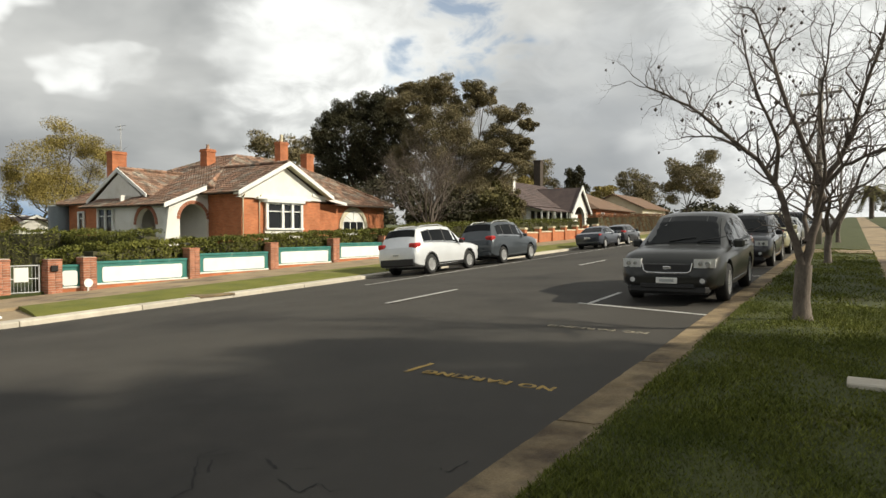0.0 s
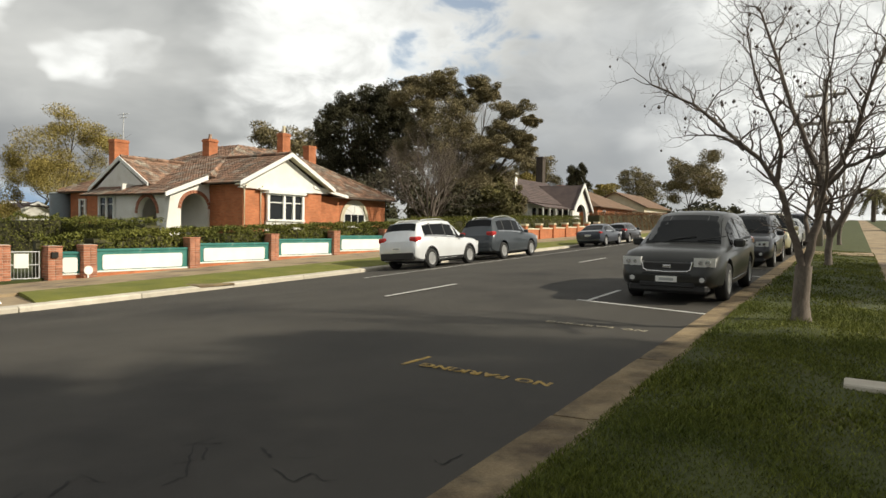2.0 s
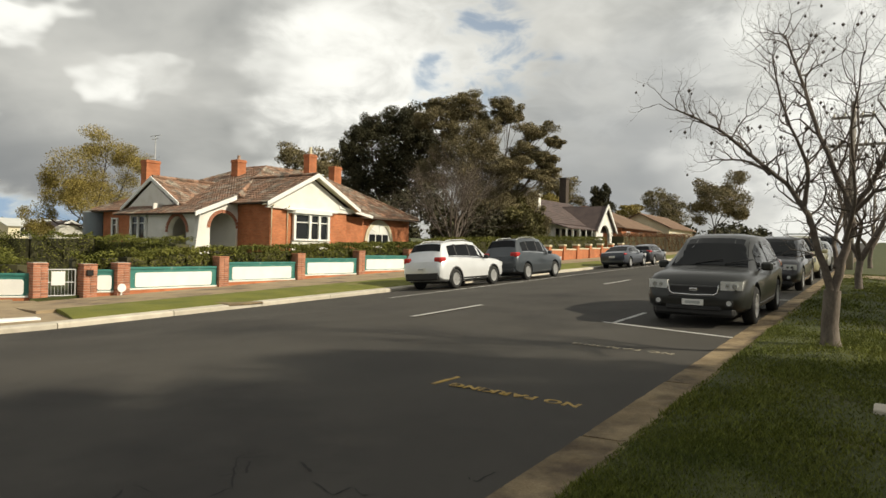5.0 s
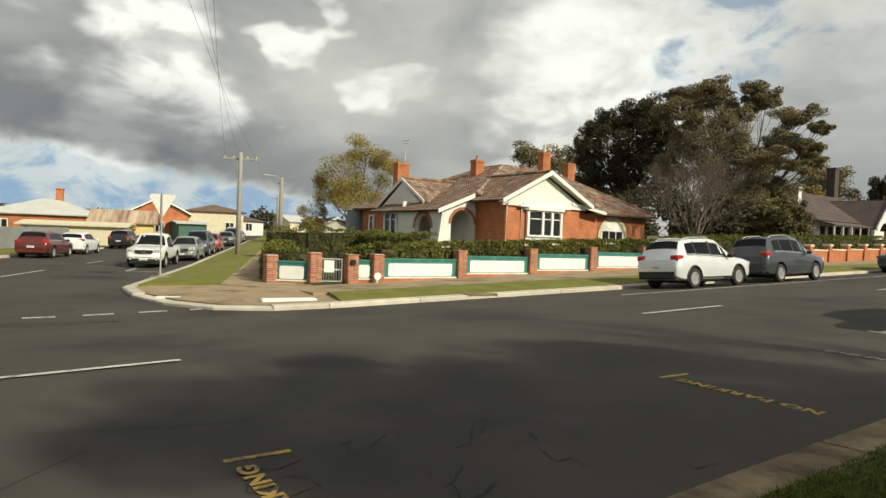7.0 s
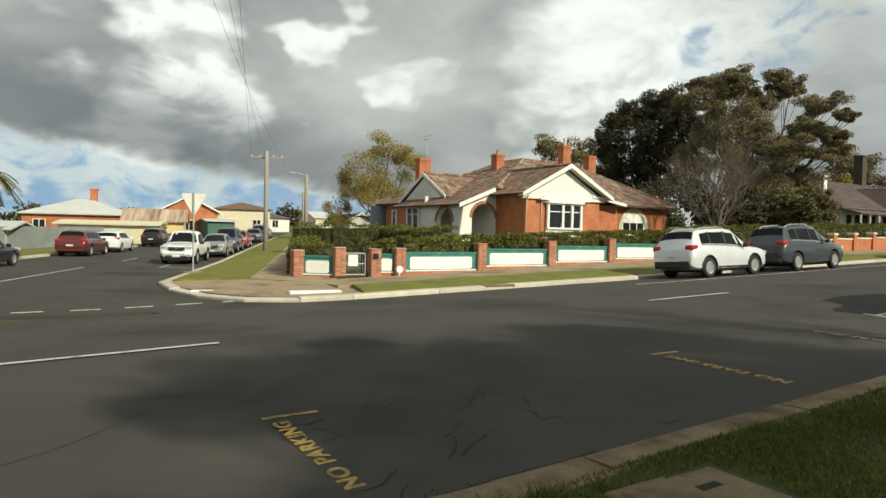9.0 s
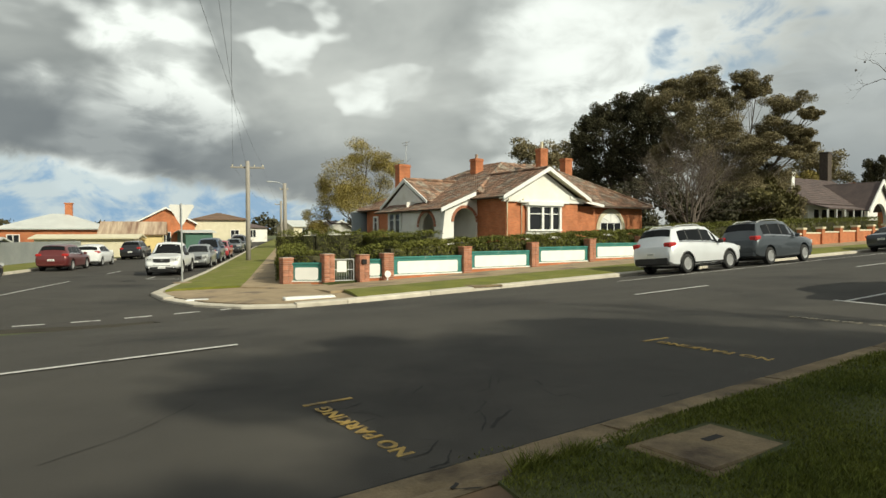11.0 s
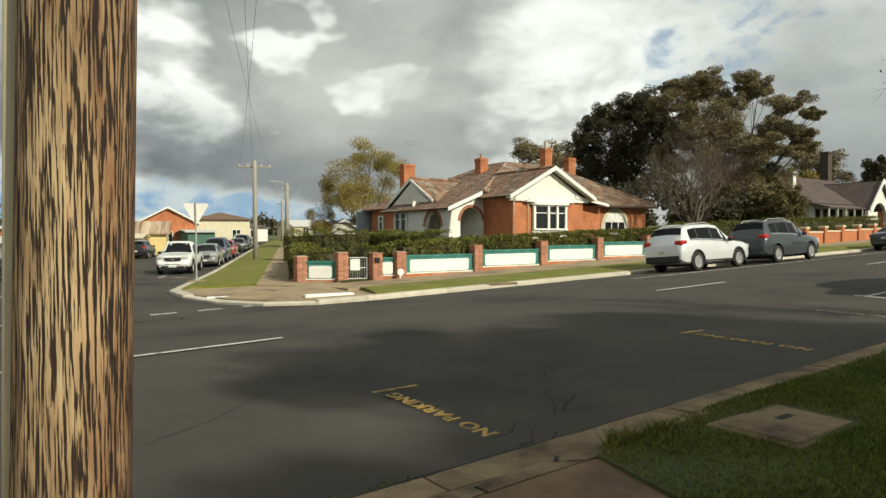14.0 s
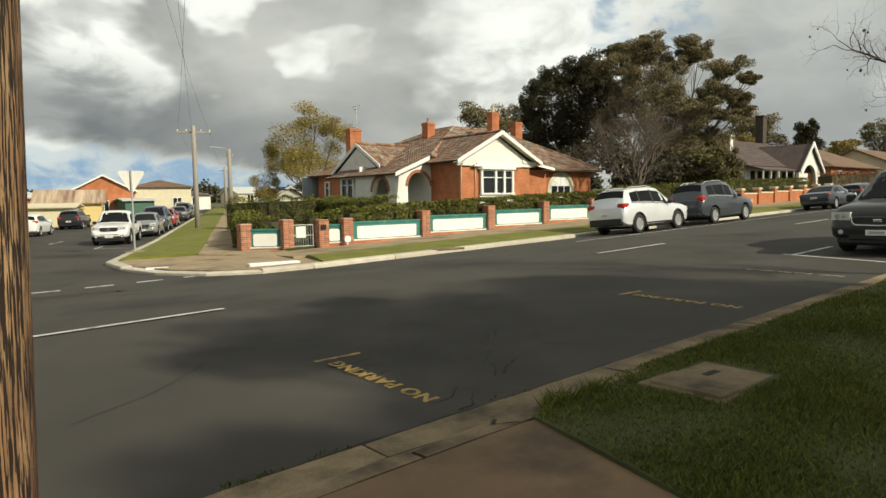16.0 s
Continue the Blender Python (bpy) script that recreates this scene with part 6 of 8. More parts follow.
# street end and far gardens
for at, parts, seed, leaf, lab in (
        ((-36.0, 128.0), [(-2, 11.5, 3.0, 2.2), (1.5, 10.5, 3.0, 2.2), (0, 8.0, 4.0, 2.5)], 21, GUM_LEAF, "dark garden tree beyond the far roofs"),
        ((-25.5, 122.0), [(-1.5, 13.2, 3.2, 2.4), (2.5, 13.6, 3.0, 2.2), (0.5, 10.5, 4.4, 2.6), (3.6, 9.6, 2.6, 2.2), (-3.0, 9.0, 2.8, 2.2)], 22, GUM_LEAF, "tall gum tree at the top of the street"),
        ((-45.0, 96.0), [(-1.5, 12.6, 3.2, 2.4), (2.0, 11.6, 3.0, 2.4), (0, 9.5, 3.8, 2.4)], 23, GUM_LEAF, "grey-green gum behind the white house"),
        ((-39.0, 101.0), [(0, 11.0, 1.6, 1.9), (0, 9.0, 2.3, 2.2)], 24, DARK_LEAF, "dark pointed tree behind the white house"),
        ((-47.0, 92.0), [(-1.5, 9.3, 3.0, 1.5), (1.5, 9.0, 2.6, 1.5)], 25, YELLOW_LEAF, "yellow-leaved tree behind the white house"),
        ((-37.5, 110.0), [(0, 8.5, 2.8, 1.2)], 26, YELLOW_LEAF, "yellow-green tree behind the far roofs"),
        ((-28.5, 52.5), [(0, 4.0, 1.9, 1.6), (1.4, 3.4, 1.5, 1.4), (-1.2, 3.3, 1.5, 1.4)], 27, BUSH_LEAF, "tall green garden shrub beside the white house"),
        ((-30.5, 57.5), [(0, 5.2, 1.5, 1.7), (0.5, 3.5, 1.9, 1.6)], 28, BUSH_LEAF, "rounded green tree in front of the white house"),
        ((7.5, 74.0), [(0, 5.6, 2.0, 1.4), (1.2, 4.6, 1.8, 1.4)], 29, BUSH_LEAF, "garden tree beside the far footpath"),
        ((6.0, 110.0), [(0, 6.6, 2.4, 1.6), (-1.2, 5.6, 2.0, 1.4)], 30, GUM_LEAF, "garden tree near the crest of the street")):
    leafy_tree(at, (0.95, 0.3), parts, seed, leaf, BARK_DARK, 1000, 0.30, lab, 0.28, 0.5, 0.35)
for at, parts, seed in (((-37.0, 50.5), [(-3.0, 4.4, 3.0, 2.2), (1.0, 4.8, 3.2, 2.4), (4.2, 4.2, 2.6, 2.0)], 31), ((-31.0, 47.5), [(-1.5, 3.2, 2.0, 1.5), (1.6, 3.6, 2.2, 1.8)], 32)):
    leafy_tree(at, (0.85, 0.53), parts, seed, DARK_LEAF, BARK_DARK, 620, 0.34, "dark evergreen shrubs under the tall gum tree", 0.2, 0.5, 0.3)
# unseen trees behind the footpath, added to cast shade on verge and road
for at, parts, seed in (((8.8, 8.4), [(-1.6, 6.8, 2.4, 1.6), (1.8, 6.6, 2.4, 1.6), (0, 8.2, 2.4, 1.5), (1.0, 8.9, 2.2, 1.2), (-1.4, 9.2, 2.0, 1.2), (2.4, 8.4, 2.0, 1.3), (0.2, 5.8, 2.6, 1.4), (3.4, 5.4, 1.8, 1.2), (-3.2, 6.4, 1.9, 1.3), (-2.6, 8.0, 1.8, 1.2)], 41), ((10.2, 21.2), [(-1.6, 6.6, 2.4, 1.6), (1.6, 6.4, 2.4, 1.6), (0, 8.0, 2.6, 1.5), (-3.4, 6.8, 2.2, 1.5), (3.6, 6.6, 2.2, 1.5), (-2.0, 8.6, 2.0, 1.3), (2.2, 8.4, 2.0, 1.3), (5.0, 7.4, 2.0, 1.4)], 42), ((10.7, 3.9), [(-0.7, 7.0, 1.6, 1.2), (1.0, 6.8, 1.7, 1.2), (0.1, 8.1, 1.5, 1.0)], 43)):
    leafy_tree(at, (0.25, 0.97), parts, seed, GUM_LEAF, BARK, 560, 0.25, "unseen leafy tree added behind the footpath to shade the verge", 0.22, 0.5, 0.25)

# the bare street trees


def bare_tree(at, seed, limbs, label, trunk_h=0.85, trunk_r=0.098, scale=1.0, depth=6, pods=True):
    rnd = random.Random(seed)
    g = gz(*at) + 0.13
    tree = thing("tree", pose(at[0], at[1], g), label, "tree", "street trees")
    w = Wood()
    base = [Vector((0, 0, -0.15)), Vector((0.01, 0, 0.02)), Vector((0.015, 0, 0.12)), Vector((-0.01, 0.01, 0.45)), Vector((0.03, 0, trunk_h))]
    w.add([p * scale for p in base], [trunk_r * 1.9 * scale, trunk_r * 1.35 * scale, trunk_r * 1.05 * scale, trunk_r * 0.95 * scale, trunk_r * 0.95 * scale], 12)
    w.link("trunk", BARK, tree, "grey-brown trunk")
    w = Wood()
    tips = []
    for az, tilt, length, r in limbs:
        a, t = radians(az), radians(tilt)
        d = Vector((math.cos(a) * math.sin(t), math.sin(a) * math.sin(t), math.cos(t)))
        grow(w, rnd, base[-1] * scale, d, length * scale, r * scale, depth, tips, 0.30, 0.20, (2, 4), (26, 58), (0.62, 0.80), 8, 0.66)
    w.link("branchwork", TWIG, tree, "dark bare limbs and twigs")
    if pods:
        pv, pf = [], []
        for q, d in tips:
            if rnd.random() < 0.07:
                b = len(pv)
                s = rnd.uniform(0.012, 0.03)
                for o in ((1, 0, 0), (-1, 0, 0), (0, 1, 0), (0, -1, 0), (0, 0, 1.3), (0, 0, -1.3)):
                    pv.append(tuple(q + Vector(o) * s + Vector((0, 0, -0.03))))
                for f in ((0, 2, 4), (2, 1, 4), (1, 3, 4), (3, 0, 4), (2, 0, 5), (1, 2, 5), (3, 1, 5), (0, 3, 5)):
                    pf.append(tuple(b + k for k in f))
        tagged(link_mesh("seed_cluster", pv, pf, BARK_DARK, tree, "dry brown seed pods on the twigs"), kind="stuff")
    return tree


def limbed_tree(at, seed, label, limbs):
    """A bare tree whose main limbs are laid by hand: each a radius, then places along it; twigs spring from them."""
    rnd = random.Random(seed)
    tree = thing("tree", pose(at[0], at[1], gz(*at) + 0.14), label, "tree", "street trees")
    w = Wood()
    w.add([Vector((0, 0, -0.15)), Vector((0.0, 0, 0.0)), Vector((0.0, 0, 0.10)), Vector((-0.015, 0.01, 0.32)), Vector((0.0, 0.01, 0.60)), Vector((0.01, 0, 0.80))], [0.21, 0.15, 0.122, 0.110, 0.108, 0.105], 14)
    w.link("trunk", BARK, tree, "grey-brown trunk with a dark stain")
    w, tips = Wood(), []
    for r, *pts in limbs:
        pts = [Vector((p[0] * 0.75, p[1] * 0.85, p[2] * 0.96 + 0.04)) for p in pts]
        r *= 0.82
        fine = []
        for i in range(len(pts) - 1):
            p0, p1, p2, p3 = pts[max(i - 1, 0)], pts[i], pts[i + 1], pts[min(i + 2, len(pts) - 1)]
            for k in range(4):
                t = k / 4
                q = 0.5 * (2 * p1 + (p2 - p0) * t + (2 * p0 - 5 * p1 + 4 * p2 - p3) * t * t + (3 * p1 - p0 - 3 * p2 + p3) * t ** 3)
                fine.append(q + Vector((rnd.uniform(-1, 1), rnd.uniform(-1, 1), rnd.uniform(-1, 1))) * 0.018)
        fine.append(pts[-1])
        n = len(fine)
        rad = [r * (1 - 0.88 * (i / (n - 1)) ** 0.6) + 0.004 for i in range(n)]
        w.add(fine, rad, 8)
        for i in range(4, n):
            for _ in range(2 if i < n - 1 else 3):
                if rnd.random() < 0.12:
                    continue
                d = (fine[i] - fine[i - 1]).normalized()
                out_d = Vector((rnd.uniform(-1, 1), rnd.uniform(-1, 1), rnd.uniform(-0.35, 0.9)))
                nd = (d * rnd.uniform(0.4, 1.0) + out_d.normalized()).normalized()
                grow(w, rnd, fine[i], nd, rnd.uniform(0.20, 0.46), min(0.017, rad[i] * 0.6), 3, tips, 0.30, 0.36, (2, 3), (34, 72), (0.62, 0.88), 5, 0.72)
    w.link("branchwork", TWIG, tree, "dark bare limbs and twigs")
    pv, pf = [], []
    for q, d in tips:
        if rnd.random() < 0.06:
            b = len(pv)
            k = rnd.uniform(0.012, 0.03)
            for o in ((1, 0, 0), (-1, 0, 0), (0, 1, 0), (0, -1, 0), (0, 0, 1.3), (0, 0, -1.3)):
                pv.append(tuple(q + Vector(o) * k + Vector((0, 0, -0.03))))
            for f in ((0, 2, 4), (2, 1, 4), (1, 3, 4), (3, 0, 4), (2, 0, 5), (1, 2, 5), (3, 1, 5), (0, 3, 5)):
                pf.append(tuple(b + k for k in f))
    tagged(link_mesh("seed_cluster", pv, pf, BARK_DARK, tree, "dry brown seed pods on the twigs"), kind="stuff")
    return tree


limbed_tree((-0.58, 10.15), 14, "bare winter street tree with grey trunk on the verge", (
    (0.082, (0.0, 0, 0.72), (-0.20, -0.05, 1.30), (-0.50, -0.1, 2.04), (-1.12, -0.25, 2.60), (-1.96, -0.35, 3.20), (-2.75, -0.4, 3.55)),
    (0.088, (0.0, 0, 0.70), (0.20, 0.03, 1.40), (0.25, 0.05, 1.93), (-0.28, 0.25, 3.10), (-0.67, 0.45, 4.06), (-0.98, 0.5, 4.75)),
    (0.060, (0.25, 0.05, 1.90), (0.50, 0.1, 2.25), (0.73, 0.0, 2.66), (0.95, -0.2, 3.3), (1.18, -0.3, 3.9), (1.30, -0.4, 4.7)),
    (0.050, (0.27, 0.05, 1.85), (0.62, -0.1, 2.18), (1.30, -0.3, 2.38), (2.10, -0.5, 2.65)),
    (0.045, (-0.48, -0.1, 2.0), (-0.42, -0.4, 2.6), (-0.75, -0.7, 3.3), (-0.95, -0.9, 4.1)),
    (0.045, (0.05, 0.0, 1.1), (0.02, 0.35, 1.6), (0.15, 0.8, 2.3), (0.3, 1.2, 3.2), (0.2, 1.5, 4.2)),
    (0.040, (0.20, 0.03, 1.5), (0.35, -0.5, 2.2), (0.30, -0.9, 3.0), (0.45, -1.2, 3.9)),
    (0.035, (-1.05, -0.25, 2.5), (-1.60, 0.1, 2.75), (-2.25, 0.3, 2.8))))
bare_tree((-0.62, 21.8), 15, ((170, 36, 1.4, 0.08), (30, 28, 1.5, 0.085), (260, 32, 1.4, 0.07)), "bare winter street tree further up the verge", depth=4)
bare_tree((-0.62, 36.5), 16, ((160, 36, 1.4, 0.08), (40, 28, 1.5, 0.085), (280, 30, 1.4, 0.07)), "bare winter street tree near the driveway", depth=4)
# a wide bare tree in the garden past the brick house
rnd = random.Random(31)
gt = (-27.4, 40.6)
tree = thing("tree", pose(gt[0], gt[1], gz(*gt)), "wide bare brown tree with many fine twigs in the garden", "tree")
w = Wood()
tips = []
w.add([Vector((0, 0, -0.2)), Vector((0, 0, 0.5)), Vector((0.05, 0, 1.0))], [0.35, 0.28, 0.26], 9)
w.link("trunk", BARK, tree)
w = Wood()
for k in range(9):
    a, t = k * 0.7 + 0.3, radians(12 + (k % 3) * 17)
    grow(w, rnd, Vector((0, 0, 0.9)), Vector((math.cos(a) * math.sin(t), math.sin(a) * math.sin(t), math.cos(t))), 2.75, 0.085, 5, tips, 0.12, 0.15, (3, 4), (16, 40), (0.60, 0.80), 6, 0.7)
w.link("branchwork", TWIG, tree, "grey-brown bare limbs")

# hedges behind the brick fence


def hedge(name, line, width, height, seed, leaf, label, density=1250, lift=0.0):
    """A clipped hedge along a line: a dark core and a coat of leaves with an uneven skin."""
    rng = np.random.default_rng(seed)
    pts = polyline(line, 2 + int(sum((Vector(b) - Vector(a)).length for a, b in zip(line, line[1:])) / 0.8))
    h = thing(name, pose(pts[0].x, pts[0].y, gz(pts[0].x, pts[0].y)), label, "hedge")
    o = Vector((pts[0].x, pts[0].y, gz(pts[0].x, pts[0].y)))
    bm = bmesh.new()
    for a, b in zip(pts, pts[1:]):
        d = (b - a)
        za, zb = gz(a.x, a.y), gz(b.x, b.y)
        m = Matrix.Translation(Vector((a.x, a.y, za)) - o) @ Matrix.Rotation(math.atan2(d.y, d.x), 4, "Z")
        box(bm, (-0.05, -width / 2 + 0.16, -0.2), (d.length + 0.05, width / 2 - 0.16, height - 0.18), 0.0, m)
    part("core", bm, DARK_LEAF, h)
    vv, ff, c = [], [], 0
    for i, (a, b) in enumerate(zip(pts, pts[1:])):
        d = b - a
        L = d.length
        n = Vector((-d.y, d.x, 0)).normalized()
        k = int(density * L * (2 * height + width) / 2.4)
        s = rng.random(k)
        per = rng.random(k) * (2 * height + width)
        off = np.where(per < height, -width / 2, np.where(per < height + width, per - height - width / 2, width / 2))
        zz = np.where(per < height, per, np.where(per < height + width, height, 2 * height + width - per))
        ax, ay = a.x + d.x * s, a.y + d.y * s
        lump = 0.07 * np.sin(ax * 2.3 + ay * 3.1 + zz * 3) + 0.05 * np.sin(ay * 6.1 + zz * 5) + rng.normal(size=k) * 0.035
        off = off * (1 + lump / (width / 2)) + rng.normal(size=k) * 0.02
        zz = zz * (1 + np.where(zz > height * 0.9, lump * 0.8, 0))
        gzv = np.array([gz(x, y) for x, y in zip(ax, ay)])
        pos = np.stack([ax + n.x * off - o.x, ay + n.y * off - o.y, gzv + zz - o.z], 1)
        u = rng.normal(size=(k, 3))
        u /= np.linalg.norm(u, axis=1)[:, None]
        t = np.cross(u, rng.normal(size=(k, 3)))
        t /= np.linalg.norm(t, axis=1)[:, None]
        sz = (0.032 + 0.036 * rng.random(k))[:, None]
        q = np.stack([pos - u * sz, pos + t * sz * 0.55, pos + u * sz, pos - t * sz * 0.55], 1).reshape(-1, 3)
        vv.append(q)
        ff.append(np.arange(4 * k).reshape(-1, 4) + c)
        c += 4 * k
    link_mesh("foliage", np.concatenate(vv).tolist(), np.concatenate(ff).tolist(), leaf, h, "small green hedge leaves")
    return h


hedge("hedge", [(-22.95, 12.2), (-22.95, 20.0), (-22.95, 33.0)], 1.1, 1.48, 51, HEDGE_LEAF, "clipped green hedge behind the brick fence")
hedge("hedge", [(-22.95, 11.9), (-23.3, 10.6)], 0.9, 1.45, 52, HEDGE_LEAF, "clipped green hedge beside the garden gate")
hedge("hedge", [(-23.75, 9.2), (-24.75, 8.4), (-30.0, 10.6), (-37.0, 13.3)], 1.0, 1.32, 53, HEDGE_LEAF, "clipped green hedge along the side street", 800)
hedge("hedge", [(-27.5, 17.5), (-33.5, 18.2), (-39.0, 19.0)], 1.0, 1.75, 54, HEDGE_LEAF, "tall dark hedge inside the garden", 650)
hedge("hedge", [(-40.5, 13.7), (-38.2, 15.2), (-37.0, 18.0)], 1.2, 1.95, 58, HEDGE_LEAF, "tall dark hedge at the side of the garden", 600)
hedge("hedge", [(-24.0, 44.0), (-24.0, 62.0)], 1.4, 1.75, 55, HEDGE_LEAF, "green hedge behind the second brick fence", 450)
hedge("hedge", [(-23.5, 66.0), (-23.5, 96.0)], 1.6, 2.1, 56, RED_LEAF, "russet and green hedge up the street", 260)
hedge("hedge", [(-24.5, 33.5), (-24.5, 43.0)], 1.2, 1.7, 57, HEDGE_LEAF, "green hedge beyond the parked cars", 550)

# grass: tufts of blades on the near verge and the sunlit far strips
def blades(name, regions, seed, label, material=BLADE):
    rng = np.random.default_rng(seed)
    vv, ff, c = [], [], 0
    for x0, x1, y0, y1, k, hgt, wid in regions:
        x = x0 + (x1 - x0) * rng.random(k)
        y = y0 + (y1 - y0) * rng.random(k)
        edge = np.maximum(0.86 - (x + 1.36) * 0.23, 0.9 - (x + 1.36) * 5.0)
        ok = (y > edge) & ~((np.abs(x + 0.94) < 0.31) & (np.abs(y - 2.28) < 0.43)) & ~((np.abs(x - 0.25) < 0.27) & (np.abs(y - 6.62) < 0.15))
        patch = np.sin(x * 3.1 + 1.3 * np.sin(y * 1.7)) * np.sin(y * 2.3 + np.sin(x * 2.9))
        ok &= rng.random(k) < 0.62 + 0.38 * patch
        x, y, patch = x[ok], y[ok], patch[ok]
        n = len(x)
        base = 0.13 + 0.02 * 4 * np.clip((x + 1.36) / 1.98, 0, 1) * (1 - np.clip((x + 1.36) / 1.98, 0, 1))
        z = np.array([gz(a, b) for a, b in zip(x, y)]) + base + 0.022 * np.clip((0.6 - x) / 2.0, 0, 1) - 0.004
        a = rng.random(n) * 6.283
        h = hgt * (0.5 + 0.9 * rng.random(n)) * (1 + 0.35 * patch)
        ln = h * (0.2 + 1.0 * rng.random(n))
        a2 = rng.random(n) * 6.283
        p = np.stack([x, y, z], 1)
        s = np.stack([np.cos(a), np.sin(a), np.zeros(n)], 1) * (wid * (0.6 + 0.8 * rng.random(n)))[:, None]
        t = p + np.stack([np.cos(a2) * ln, np.sin(a2) * ln, h], 1)
        q = np.stack([p - s, p + s, t], 1).reshape(-1, 3)
        vv.append(q)
        ff.append(np.arange(3 * n).reshape(-1, 3) + c)
        c += 3 * n
    ob = link_mesh(name, np.concatenate(vv).tolist(), np.concatenate(ff).tolist(), material, None)
    return tagged(ob, label, "grass", kind="stuff")


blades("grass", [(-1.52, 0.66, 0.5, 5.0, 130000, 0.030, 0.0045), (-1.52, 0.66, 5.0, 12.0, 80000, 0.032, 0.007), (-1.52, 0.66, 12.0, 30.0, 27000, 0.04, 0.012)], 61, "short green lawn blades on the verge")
blades("grass", [(-18.3, -15.9, 7.3, 34.0, 24000, 0.07, 0.018)], 62, "short sunlit grass along the far kerb", BLADE_SUNLIT)
# weeds along the kerb
rng = np.random.default_rng(63)
vv, ff, c = [], [], 0
for (x, y, k, r, hh) in ((-1.42, 1.15, 260, 0.16, 0.10), (-1.40, 1.5, 200, 0.14, 0.09), (-2.03, -0.7, 120, 0.22, 0.028), (-2.03, -0.2, 70, 0.2, 0.02), (-1.33, 1.9, 120, 0.12, 0.08), (-0.58, 10.12, 260, 0.22, 0.10), (-2.03, 1.3, 50, 0.3, 0.018), (-1.38, 3.6, 80, 0.2, 0.06)):
    ang, rad = rng.random(k) * 6.283, r * np.sqrt(rng.random(k))
    px, py = x + np.cos(ang) * rad * 0.45, y + np.sin(ang) * rad
    zz = np.array([gz(a, b) + (0.13 if a > -1.6 else 0.0) for a, b in zip(px, py)])
    p = np.stack([px, py, zz], 1)
    a = rng.random(k) * 6.283
    s = np.stack([np.cos(a), np.sin(a), np.zeros(k)], 1) * 0.006
    a2 = rng.random(k) * 6.283
    h = hh * (0.4 + rng.random(k))
    t = p + np.stack([np.cos(a2) * h * 0.7, np.sin(a2) * h * 0.7, h], 1)
    vv.append(np.stack([p - s, p + s, t], 1).reshape(-1, 3))
    ff.append(np.arange(3 * k).reshape(-1, 3) + c)
    c += 3 * k
tagged(link_mesh("weeds", np.concatenate(vv).tolist(), np.concatenate(ff).tolist(), BLADE), "weeds growing in the kerb joints", "weeds", kind="stuff")

# ---- poles, wires, signs ----


